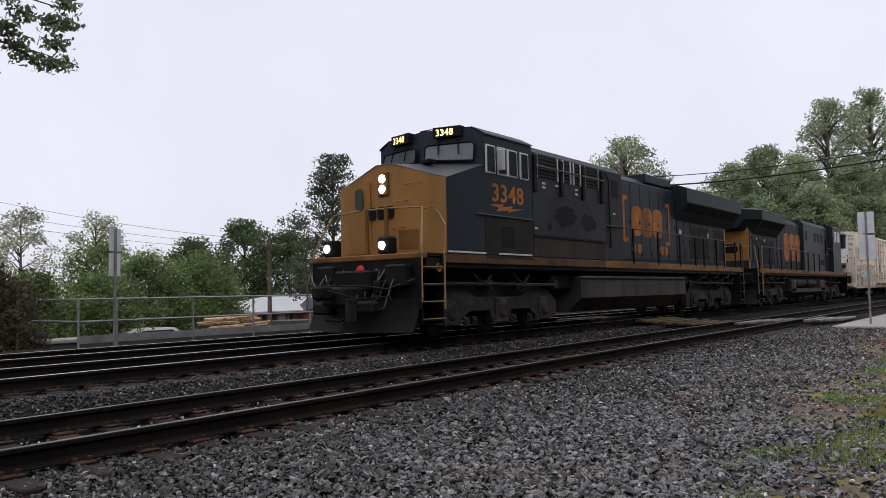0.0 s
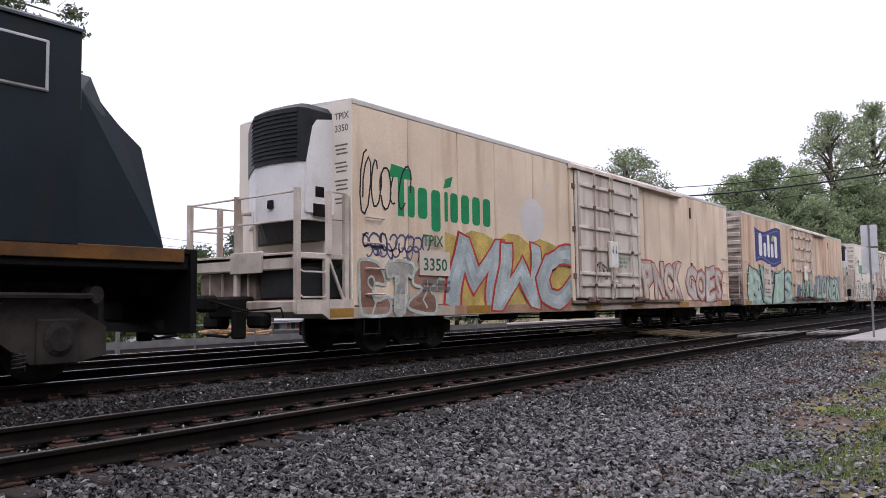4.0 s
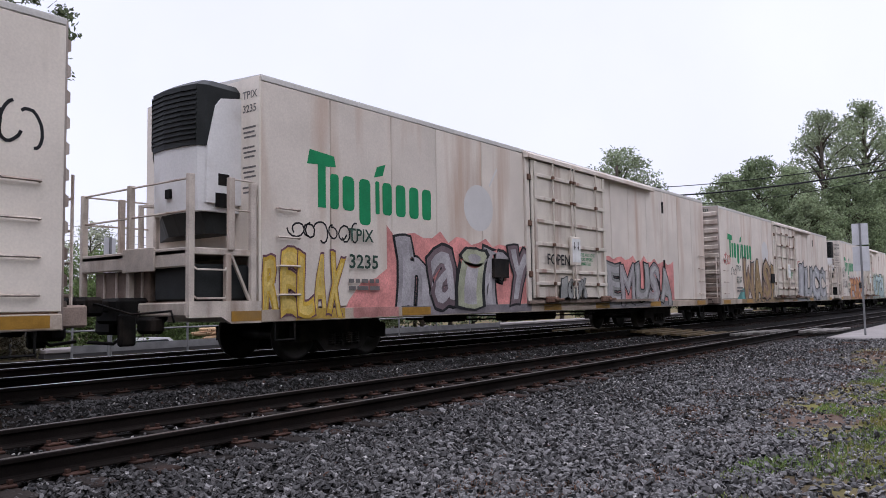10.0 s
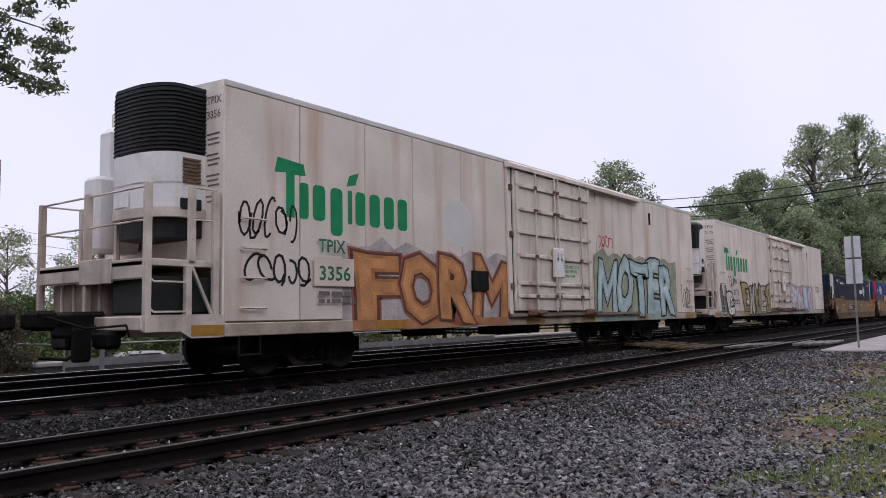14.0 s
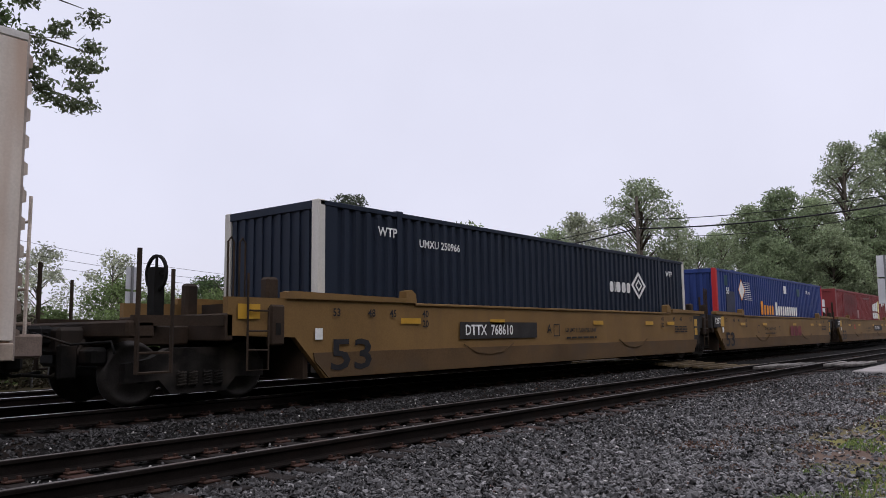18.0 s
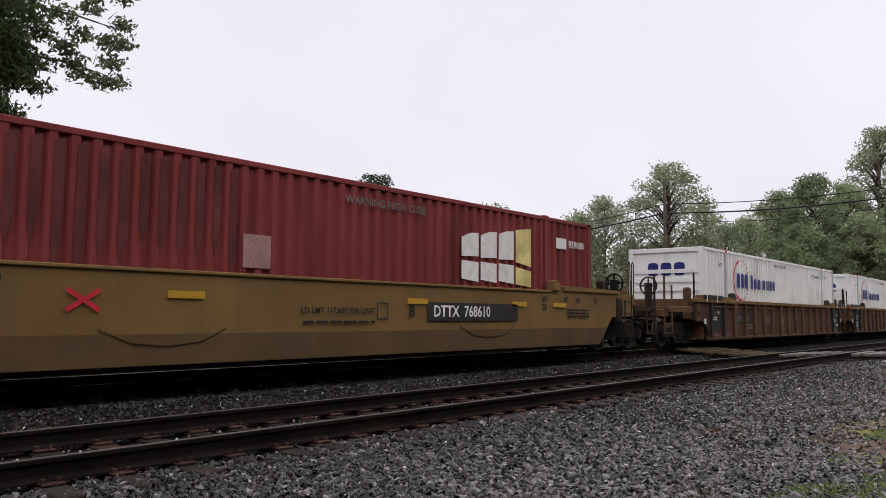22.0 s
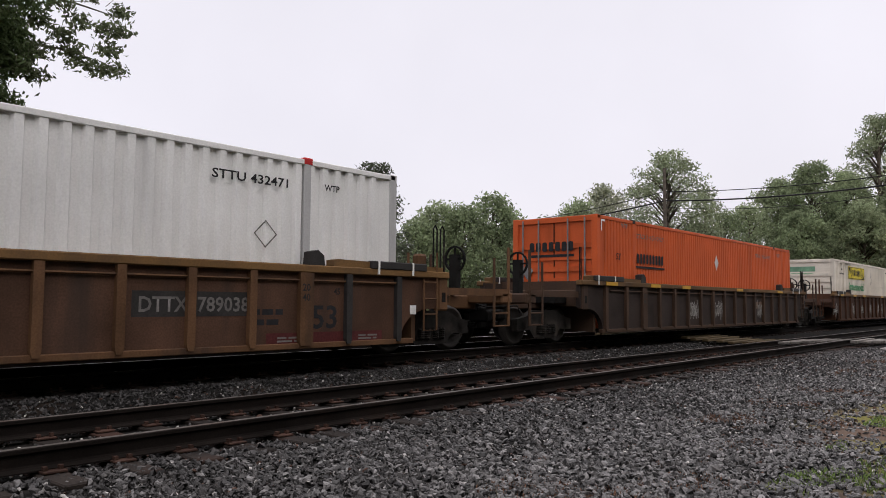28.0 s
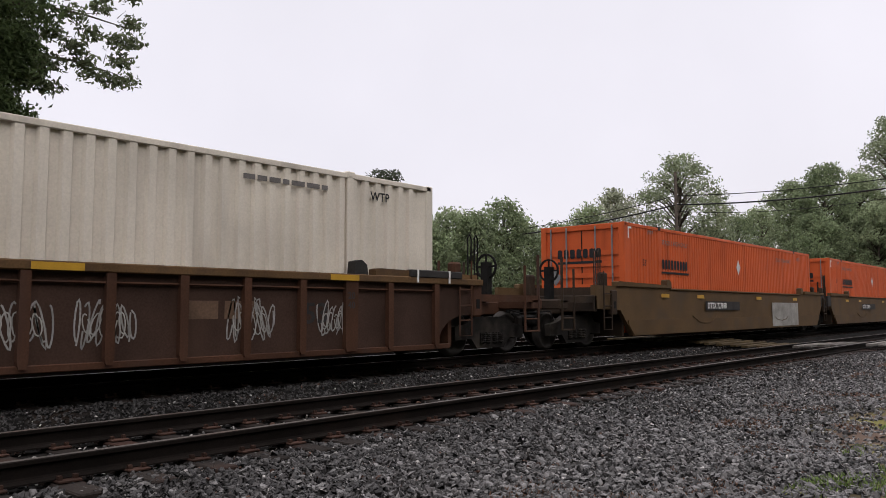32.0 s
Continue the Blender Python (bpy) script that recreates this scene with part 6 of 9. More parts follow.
c = joined(reefer(2, REEFER_TAN, False, "tan-stained refrigerator car with a navy brand panel and mint green murals", "3132"), 80.16)
sill_paint(c, ((1.2, 8.3, (0.27, 0.36, 0.31)), (8.4, 12.9, (0.13, 0.15, 0.18)), (13.0, 19.3, (0.27, 0.36, 0.31))))
d = Decal(FS)
n = 14
wave = [1.84 + 4.15 * i / n for i in range(n + 1)]
d.poly([(x, 2.38 + 0.12 * math.sin((x - 1.8) * 1.7)) for x in wave] + [(x, 3.92 - 0.16 * math.sin((x - 1.7) * 1.25)) for x in wave[::-1]])
part("brand_panel", d, NAVY_INK, c, "navy blue brand panel")
for a, w, lo, hi in ((2.4, 0.5, 0.0, 1.0), (3.12, 0.4, 0.0, 0.62), (3.72, 0.38, 0.0, 1.0), (4.28, 0.42, 0.0, 0.62), (4.92, 0.44, 0.0, 1.0)):
    part("brand_sign", Decal(FS - 0.004).slab(a, a + w, 2.68 + lo, 2.68 + hi), WHITE_INK, c, "white slab of the brand mark")
for k in (0, 1):
    part("panel_line", Decal(FS - 0.004).stroke([(x, (2.52 if k else 3.76) + (0.12 * math.sin((x - 1.8) * 1.7) if k else -0.16 * math.sin((x - 1.7) * 1.25))) for x in wave[1:-1]], 0.05), spray((0.10, 0.16, 0.36)), c, "pale blue line")
part("brand_leaf", Decal(FS - 0.004).poly([(4.35, 3.42), (4.75, 3.40), (4.98, 3.72), (4.55, 3.66)]), spray(LIME), c)
throw_up(c, FS, 0.8, 8.1, 0.62, 2.05, "BEIS", (MINT, (0.26, 0.38, 0.33)), INK, 31, None, (0.38, 0.50, 0.42), (0.25, 0.27, 0.30), 0.12, 0.11)
throw_up(c, FS, 13.1, 19.2, 0.66, 2.0, "LONER", ((0.22, 0.36, 0.27), MINT), INK, 32, (0.30, 0.12, 0.14), (0.36, 0.46, 0.38), (0.25, 0.27, 0.30), 0.12)
part("mural_cloud", Decal(-HW - 0.148).poly([(8.15, 0.93), (11.85, 0.93), (11.85, 1.25), (11.0, 1.4), (9.0, 1.35), (8.6, 1.5), (8.15, 1.3)]), spray((0.12, 0.14, 0.17)), c, "dark blue spray over the door")
part("mural_cloud", Decal(FS - 0.001).poly([(12.05, 0.8), (13.0, 0.8), (13.0, 1.5), (12.4, 1.65), (12.05, 1.4)]), spray((0.16, 0.18, 0.2)), c)
throw_up(c, -HW - 0.15, 9.3, 11.5, 0.9, 1.72, "MTB", ((0.25, 0.38, 0.30),), INK, 33)

c = joined(reefer(3, REEFER_CLEAN, True, "white refrigerator car with black and maroon spray murals", "3042"), 104.97)
sill_paint(c, ((0.7, 2.3, (0.34, 0.33, 0.31)), (7.7, 11.2, (0.11, 0.03, 0.03)), (12.2, 17.8, (0.17, 0.13, 0.11))))
green_mark(c)
throw_up(c, FS, 0.35, 2.3, 0.64, 1.95, "R", (CREAM,), INK, 41, None, None, None, 0.10, 0.07)
throw_up(c, FS, 2.5, 7.9, 0.64, 1.85, "EUDA", (CREAM, (0.50, 0.46, 0.40)), INK, 49, None, None, None, 0.10, 0.07)
pale_disc(c, 5.9)
letters("BORG", 2.15, FS - 0.034, 0.92, 0.15, spray(CREAM), c, 1.1)
part("dark_plate", Shape().box(6.35, 6.95, FS - 0.03, FS, 1.36, 1.78, 0.008), BLACK, c, "dark steel plate")
mural(c, FS, 12.2, 17.8, 0.70, 2.2, 7, ((0.22, 0.10, 0.08), (0.27, 0.15, 0.11)), (0.13, 0.08, 0.07), 42, (0.30, 0.25, 0.20), (0.40, 0.34, 0.29))
mural(c, -HW - 0.11, 8.0, 11.8, 0.92, 1.6, 5, ((0.12, 0.025, 0.025), DKRED), (0.30, 0.19, 0.16), 43)
scrawl(c, FS, 6.5, 2.1, 1.1, 0.6, INK, 44, 5, 0.03)
scrawl(c, FS, 6.6, 1.65, 1.2, 0.45, INK, 45, 5, 0.03)
scrawl(c, FS, 19.3, 2.6, 0.9, 0.8, INK, 46, 4, 0.04)
scrawl(c, FS, 0.15, 2.9, 0.8, 0.7, INK, 47, 4, 0.025)

c = joined(reefer(4, REEFER_WHITE, True, "white refrigerator car with gold, grey and purple murals", "3235"), 128.48)
sill_paint(c, ((0.7, 1.8, (0.40, 0.27, 0.06)), (2.0, 3.2, (0.42, 0.2, 0.18)), (3.3, 8.0, (0.20, 0.18, 0.19)), (12.0, 17.1, (0.20, 0.19, 0.19))))
green_mark(c)
throw_up(c, FS, 0.05, 1.75, 0.64, 1.68, "RELAX", (GOLD, (0.50, 0.35, 0.07)), (0.14, 0.07, 0.09), 51, None, (0.54, 0.40, 0.12))
pale_disc(c, 5.9, 2.85)
part("mural_cloud", Decal(FS - 0.0015).poly([(1.75, 0.64), (3.3, 0.64), (3.3, 1.62), (2.95, 1.5), (2.6, 1.3), (2.2, 1.2), (1.9, 0.9)]), spray(PINK), c, "pink cloud of spray paint")
throw_up(c, FS, 3.2, 8.0, 0.66, 2.05, "hairy", ((0.30, 0.28, 0.29), PLUM, (0.33, 0.34, 0.24)), INK, 52, None, (0.36, 0.34, 0.35), PINK)
part("dark_plate", Shape().box(6.35, 6.95, FS - 0.075, FS, 1.36, 1.78, 0.008), BLACK, c, "dark steel plate")
throw_up(c, FS, 12.1, 17.0, 0.66, 1.95, "EMUSA", (GREY, (0.29, 0.26, 0.27)), INK, 53, None, (0.34, 0.33, 0.33), PINK)
scrawl(c, FS, 0.6, 1.85, 1.6, 0.4, INK, 54, 6, 0.03)
letters("FOPEN", 8.55, -HW - 0.15, 1.72, 0.26, spray(INK), c, 1.05)
throw_up(c, -HW - 0.15, 9.2, 10.6, 0.86, 1.4, "100%", (GREY,), INK, 56)

c = joined(reefer(5, REEFER_WHITE, False, "white ribbed-end refrigerator car with brown and silver murals", "3227"), 150.83)
sill_paint(c, ((2.6, 8.9, (0.21, 0.15, 0.08)), (12.0, 19.8, (0.26, 0.26, 0.24))))
green_mark(c)
part("mural_cloud", Decal(FS).poly([(2.0, 0.8), (2.9, 0.64), (3.6, 0.64), (3.6, 1.9), (3.2, 1.3), (2.6, 1.15)]), spray((0.10, 0.27, 0.25)), c)
throw_up(c, FS, 3.1, 8.5, 0.66, 2.35, "WASP", (BROWN, (0.25, 0.17, 0.075)), INK, 61, None, (0.30, 0.21, 0.10), None, 0.16, 0.13)
pale_disc(c, 6.45, 2.85)
part("dark_plate", Shape().box(7.2, 7.8, FS - 0.06, FS, 1.5, 1.92, 0.008), BLACK, c, "dark steel plate")
throw_up(c, FS, 12.2, 19.6, 0.64, 2.45, "JUCC", (SILVER, (0.27, 0.27, 0.27)), INK, 62, None, (0.40, 0.40, 0.41), None, 0.16, 0.12)
scrawl(c, FS, 0.4, 2.1, 0.9, 0.55, RED, 63, 4, 0.03)
scrawl(c, FS, 1.3, 1.7, 0.7, 0.4, INK, 64, 3, 0.035)
scrawl(c, FS, 12.7, 2.3, 0.6, 0.5, RED, 65, 2, 0.035)

c = joined(reefer(6, REEFER_WHITE, True, "white refrigerator car with copper block murals and blue letters", "3356"), 175.67)
sill_paint(c, ((2.7, 7.8, (0.34, 0.16, 0.08)), (12.4, 18.4, (0.27, 0.33, 0.28))))
green_mark(c)
throw_up(c, FS, 2.75, 7.75, 0.66, 2.08, "FORM", (COPPER, (0.38, 0.17, 0.07)), (0.10, 0.05, 0.04), 71, (0.30, 0.10, 0.06), (0.46, 0.22, 0.09), (0.36, 0.33, 0.32), 0.0, 0.075, 0.25)
pale_disc(c, 5.9)
part("dark_plate", Shape().box(6.35, 6.95, FS - 0.06, FS, 1.36, 1.78, 0.008), BLACK, c, "dark steel plate")
throw_up(c, FS, 12.6, 18.4, 0.66, 2.45, "MOTER", ((0.28, 0.38, 0.38), (0.32, 0.42, 0.42)), INK, 72, None, (0.38, 0.48, 0.48), (0.27, 0.29, 0.20), 0.0, 0.08, 0.5)
scrawl(c, FS, 0.25, 2.0, 1.2, 0.75, INK, 73, 5, 0.04)
scrawl(c, FS, 0.4, 1.3, 1.3, 0.6, INK, 74, 5, 0.045)
scrawl(c, FS, 12.6, 2.6, 1.0, 0.5, RED, 75, 4, 0.03)
scrawl(c, FS, 19.2, 0.9, 0.8, 0.9, INK, 76, 4, 0.04)

c = joined(reefer(7, REEFER_WHITE, True, "white refrigerator car with tan and pale blue murals", "3175"), 199.0)
sill_paint(c, ((3.3, 8.0, (0.24, 0.19, 0.13)), (12.4, 17.3, (0.30, 0.34, 0.36))))
green_mark(c)
mural(c, FS, 0.3, 1.8, 0.64, 1.7, 2, (GREY, CREAM), INK, 80)
scrawl(c, FS, 1.3, 1.7, 1.0, 0.6, INK, 85, 4, 0.035)
mural(c, FS, 3.3, 8.0, 0.64, 2.0, 5, ((0.30, 0.23, 0.10), (0.40, 0.35, 0.28)), INK, 83)
throw_up(c, FS, 12.4, 17.3, 0.68, 2.05, "PNIK", ((0.40, 0.46, 0.48), (0.48, 0.46, 0.45), (0.22, 0.40, 0.46)), (0.36, 0.05, 0.06), 83, None, (0.46, 0.52, 0.54), (0.40, 0.32, 0.34), 0.0, 0.11)
scrawl(c, FS, 18.2, 1.7, 1.0, 0.5, INK, 84, 4, 0.04)

# ---- well cars ----
WELL_YELLOW = mat("well_car_yellow", (0.175, 0.104, 0.038), 0.65, vary=0.14, scale=0.8, fine=40, bump=0.06, stain=(0.14, 0.085, 0.04), amount=0.32, streak=True)
WELL_LOW = mat("well_car_grimy_yellow", (0.095, 0.058, 0.027), 0.75, vary=0.2, scale=0.8, fine=40, stain=(0.08, 0.055, 0.035), amount=0.4)
# sheets between the ribs: grime, with the shade of the recess coloured in
WELL_PANEL = mat("well_side_sheet_grime_shade", (0.074, 0.039, 0.025), 0.8, vary=0.3, scale=1.2, fine=40, bump=0.1, stain=(0.03, 0.024, 0.021), amount=0.45, streak=True)
DARK_PANEL = mat("dark_side_sheet_grime_shade", (0.030, 0.022, 0.019), 0.8, vary=0.3, scale=1.2, fine=40, bump=0.1, stain=(0.045, 0.03, 0.022), amount=0.35, streak=True)
RUST_PANEL = mat("rust_side_sheet_shade", (0.046, 0.026, 0.019), 0.8, vary=0.3, scale=1.2, fine=40, bump=0.1, stain=(0.06, 0.034, 0.024), amount=0.35, streak=True)
WELL_BROWN = mat("well_car_brown", (0.108, 0.056, 0.028), 0.75, vary=0.25, scale=1.2, fine=40, bump=0.1, stain=(0.04, 0.026, 0.02), amount=0.42, streak=True)
WELL_DARK = mat("well_car_dark_brown", (0.0575, 0.034, 0.0225), 0.8, vary=0.25, scale=0.9, fine=40, bump=0.1, stain=(0.045, 0.03, 0.024), amount=0.42, streak=True)
WELL_RUST = mat("well_car_rust", (0.065, 0.03, 0.0175), 0.8, vary=0.25, scale=0.9, fine=40, bump=0.1, stain=(0.05, 0.03, 0.024), amount=0.4, streak=True)
CHORD_OCHRE = mat("well_top_chord_ochre", (0.155, 0.086, 0.034), 0.75, vary=0.2, scale=1.2, fine=40, bump=0.1, stain=(0.07, 0.045, 0.03), amount=0.32)
WELL_CHORD = mat("well_top_chord_brown", (0.115, 0.066, 0.03), 0.75, vary=0.25, scale=1.2, fine=40, bump=0.1, stain=(0.05, 0.033, 0.024), amount=0.38)
END_PAINT = mat("well_end_grime", (0.036, 0.024, 0.016), 0.8, vary=0.3, scale=2, fine=40, stain=(0.02, 0.016, 0.013), amount=0.45)
CHARCOAL = mat("black_panel", (0.03, 0.028, 0.027), 0.7, vary=0.25, scale=3, fine=40)
AMBER = mat("amber_plate", (0.44, 0.25, 0.03), 0.5, vary=0.1, scale=5, fine=60)
WW = 1.5
WLEN = 16.15


def well(style, head_end, tail_end, label):
    """One well unit: x runs from the load's front end. Ends are 'free' (own truck) or 'shared' (a truck under the joint)."""
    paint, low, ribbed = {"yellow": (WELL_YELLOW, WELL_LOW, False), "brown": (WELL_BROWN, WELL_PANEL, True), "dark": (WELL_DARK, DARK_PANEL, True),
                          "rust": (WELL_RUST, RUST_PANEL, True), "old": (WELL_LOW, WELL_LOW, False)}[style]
    car = thing("well_car", label, "rail car", "container well cars in the train")
    a, b = -0.3, WLEN + 0.3
    top, bot = 1.40, 0.14
    for s in (-1, 1):
        y0, y1 = (-WW, -WW + 0.12) if s < 0 else (WW - 0.12, WW)
        he, te = (1.6 if head_end == "free" else 0.4), (1.6 if tail_end == "free" else 0.4)
        outline = [(a + 0.3, bot), (b - 0.3, bot), (b + 0.05, 0.5), (b + 0.35, 0.80), (b + te, 0.84), (b + te, top), (a - he, top), (a - he, 0.84), (a - 0.35, 0.80), (a - 0.05, 0.5)]
        if ribbed:
            arc = [(0.8 * (1 - math.cos(t)), bot + 0.58 * math.sin(t)) for t in (k * math.pi / 12 for k in range(7))]
            outline = [(b - 0.4 + p, q) for p, q in arc] + [(b + 0.8, 0.74), (b + 0.8, top - 0.05), (a - 0.9, top - 0.05), (a - 0.9, 0.74)] + [(a + 0.2 - p, q) for p, q in arc[::-1]]
        for e, d, kind in ((a, -1, head_end), (b, 1, tail_end)):
            if not ribbed and kind == "shared":
                part("end_plate", Shape().box(min(e + d * 0.402, e + d * 0.95), max(e + d * 0.402, e + d * 0.95), y0, y1, 0.92, top - 0.02, 0.01), CHARCOAL, car, "dark end plate")
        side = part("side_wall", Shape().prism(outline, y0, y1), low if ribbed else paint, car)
        if s < 0 and style == "yellow" and tail_end == "shared":
            part("end_plate", Decal(-WW - 0.004).poly([(b - 0.2, 0.26), (b + 0.05, 0.51), (b + 0.35, 0.81), (b + 0.39, 0.85), (b + 0.39, 1.32), (b - 0.2, 1.32)]), CHARCOAL, car, "dark end plate")
            for z in (0.70, 0.98):
                part("corner_plate", Decal(-WW - 0.007).rect(b - 0.14, b + 0.10, z, z + 0.23), AMBER, car, "amber plate")
        o = -WW - 0.03 if s < 0 else WW - 0.03
        if ribbed:
            part("top_sill", Shape().box(a - 0.95, b + 0.85, o - 0.06, o + 0.12, top - 0.12, top, 0.015), CHORD_OCHRE if style == "brown" else WELL_CHORD, side)
            part("bottom_sill", Shape().box(a + 0.1, b - 0.1, o - 0.02, o + 0.10, bot - 0.03, bot + 0.06, 0.01), paint, side)
            for x in [-0.02, 1.08] + [2.1 + 0.983 * k for k in range(13)] + [14.78, 15.95]:
                heavy = abs(x - 2.1) < 0.1 or abs(x - 13.9) < 0.1
                w = 0.13 if heavy else 0.06
                part("rib", Shape().prism([(x - w, bot + 0.1), (x - w + 0.02, bot + 0.02), (x + w - 0.02, bot + 0.02), (x + w, bot + 0.1), (x + w, top - 0.12), (x - w, top - 0.12)], o - 0.055, o + 0.09), CHARCOAL if style == "brown" and x in (-0.02, 1.08, 14.78, 15.95) else paint, side)
            rod = Shape().tube([(0.2, o - 0.01, 1.16), (WLEN - 0.2, o - 0.01, 1.16)], 0.018, 5)
            part("brake_pipe", rod, paint, side)
        else:
            part("top_sill", Shape().box(2.2, WLEN - 2.2, o - 0.01, o + 0.12, top - 0.05, top, 0.01), paint, side)
            part("lower_plate", Shape().prism([(a + 0.34, bot + 0.01), (b - 0.34, bot + 0.01), (b - 0.05, 0.42), (b - 0.02, 0.55), (a + 0.02, 0.55), (a + 0.05, 0.42)], o + 0.005, o + 0.04), low, side, "road-grimed lower half of the side")
            if s < 0:
                for x in (4.6, 11.6):
                    part("tie_down", Shape().tube([(x - 0.9, o + 0.01, 0.62), (x - 0.5, o - 0.01, 0.45), (x, o - 0.01, 0.40), (x + 0.5, o - 0.01, 0.45), (x + 0.9, o + 0.01, 0.62)], 0.012, 4), low, side)
        for x0, x1 in ((-1.25, 2.1), (WLEN - 2.1, WLEN + 1.1)):
            part("end_cap", Shape().prism([(x0 + 0.4, top), (x1 - 0.1, top), (x1 - 0.1, top + 0.08), (x0 + 0.5, top + 0.12), (x0 + 0.4, top + 0.1)], o - 0.02, o + 0.16), (CHORD_OCHRE if style == "brown" else WELL_CHORD) if ribbed else paint, side)
            if ribbed:
                part("dark_pad", Shape().box(x0 + 0.6 if x0 < 0 else x0 + 1.2, x0 + 2.1 if x0 < 0 else x0 + 2.6, o - 0.075, o + 0.05, top - 0.01, top + 0.125, 0.015), CHARCOAL, side)
                for q in (0.75, 1.6):
                    part("tick", Shape().box(x0 + q if x0 < 0 else x0 + q + 0.6, x0 + q + 0.04 if x0 < 0 else x0 + q + 0.64, o - 0.08, o - 0.06, top - 0.1, top + 0.126), WHITE_INK, side)
        for x in (2.05, WLEN - 2.05):
            part("clamp", Shape().prism([(x - 0.14, top), (x + 0.16, top), (x + 0.14, top + 0.16), (x + 0.02, top + 0.24), (x - 0.12, top + 0.21)], o - 0.03, o + 0.15), paint if not ribbed else CHARCOAL, side)
    part("floor", Shape().box(0, WLEN, -WW + 0.1, WW - 0.1, bot, bot + 0.07), BLACK, car)
    ends = paint if ribbed else END_PAINT
    for e, s, kind in ((a, -1, head_end), (b, 1, tail_end)):
        def bx(shape, p, q, *rest):
            return shape.box(min(e + s * p, e + s * q), max(e + s * p, e + s * q), *rest)
        reach = 0.85 if ribbed or kind == "shared" else 1.6
        part("bulkhead", bx(Shape(), 0.0, 0.1, -WW + 0.1, WW - 0.1, bot, top), ends, car)
        part("end_platform", bx(bx(Shape(), 0.0, reach, -WW + 0.12, WW - 0.12, 1.02, 1.16, 0.02), reach - 0.1, reach + 0.02, -WW, WW, 0.76, 1.16, 0.02), ends, car)
        part("draft_sill", bx(bx(Shape(), 0.0, 1.5, -0.45, 0.45, 0.62, 1.02, 0.03), 0.1, 1.4, -1.1, 1.1, 0.84, 1.0), BLACK, car)
        g0, g1 = (0.15, 0.5) if ribbed else ((0.55, 0.9) if kind == "shared" else (0.92, 1.3))
        if s < 0 and not ribbed and kind == "shared":
            for p, y in ((1.0, -WW + 0.35), (1.25, -0.6)):
                part("tall_pole", Shape().tube([(e - p, y, 1.0), (e - p, y, 2.0), (e - p - 0.1, y, 2.0), (e - p - 0.1, y, 1.4)], 0.02, 5), ends, car)
        elif s > 0 or not ribbed:
            for p in (g1, g1 + 0.2):
                part("tall_pole", Shape().tube([(e + s * p, -WW + 0.02, 1.0), (e + s * p, -WW + 0.02, 2.2), (e + s * (p + 0.05), -WW + 0.02, 2.27), (e + s * (p + 0.1), -WW + 0.02, 2.2), (e + s * (p + 0.1), -WW + 0.02, 1.4)], 0.016, 5), BLACK if ribbed else ends, car)
            part("stile", Shape().tube([(e + s * g0, -WW - 0.07, 1.25), (e + s * g0, -WW - 0.07, 0.33), (e + s * g1, -WW - 0.07, 0.33), (e + s * g1, -WW - 0.07, 1.75)], 0.018, 5), ends, car)
            for z in (0.62, 0.9, 1.2):
                part("rung", Shape().tube([(e + s * g0, -WW - 0.07, z), (e + s * g1, -WW - 0.07, z)], 0.016, 5), ends, car)
        else:
            part("tall_pole", Shape().tube([(e - 0.75, -WW + 0.1, 1.0), (e - 0.75, -WW + 0.1, 2.2), (e - 0.68, -WW + 0.1, 2.2), (e - 0.68, -WW + 0.1, 1.4)], 0.016, 5), BLACK, car)
        for y in (-1.2, 1.0) if style in ("yellow", "brown", "old") or s > 0 else ():
            part("guide_post", bx(Shape(), 0.42, 0.66, y, y + 0.2, top - 0.3, 1.75, 0.04), ends, car)
        if s < 0 and not ribbed and kind == "shared":
            continue
        part("bolster", bx(Shape(), 0.58, 0.86, -WW - 0.05, -WW + 0.1, 0.68, 1.3, 0.03), ends, car)
        part("bolster_slot", bx(Shape(), 0.67, 0.77, -WW - 0.056, -WW - 0.05, 0.84, 1.02), BLACK, car)
        if kind == "free":
            nose = part("end_deck", bx(bx(Shape(), reach, 3.0, -0.55, 0.55, 0.7, 1.0, 0.03), 2.7, 3.1, -WW + 0.05, WW - 0.05, 0.82, 1.05, 0.03), ends, car, "low end deck over the truck")
            for y in (-WW + 0.1, WW - 0.1):
                part("deck_beam", bx(Shape(), reach, 3.0, y - 0.05, y + 0.05, 0.98, 1.12), ends, car)
            for y in (-WW + 0.06, WW - 0.06):
                part("corner_post", Shape().tube([(e + s * 2.95, y, 0.35), (e + s * 2.95, y, 2.0)], 0.035, 5), ends, car)
                part("corner_post", Shape().tube([(e + s * 2.45, y, 0.35), (e + s * 2.45, y, 1.75)], 0.03, 5), ends, car)
                for z in (0.36, 0.62):
                    part("rung", Shape().tube([(e + s * 2.45, y, z), (e + s * 2.95, y, z)], 0.02, 5), ends, car)
            part("brake_wheel", Shape().lathe(0, 0, [(0.24, -0.02), (0.28, -0.02), (0.28, 0.02), (0.24, 0.02), (0.24, -0.02)], 1, 20).box(-0.26, 0.26, -0.012, 0.012, -0.02, 0.02).box(-0.02, 0.02, -0.012, 0.012, -0.26, 0.26).box(-0.09, 0.09, -0.08, 0.08, -0.75, 0.09), BLACK, car).matrix_basis = pose(e + s * 2.2, -0.6, 1.75, 0, 0, 90)
            truck(car, e + s * (0.92 if style == "brown" else 1.75))
            coupler(car, e + s * 3.1, s < 0)
        elif s > 0:
            truck(car, e + 1.25)
    return car


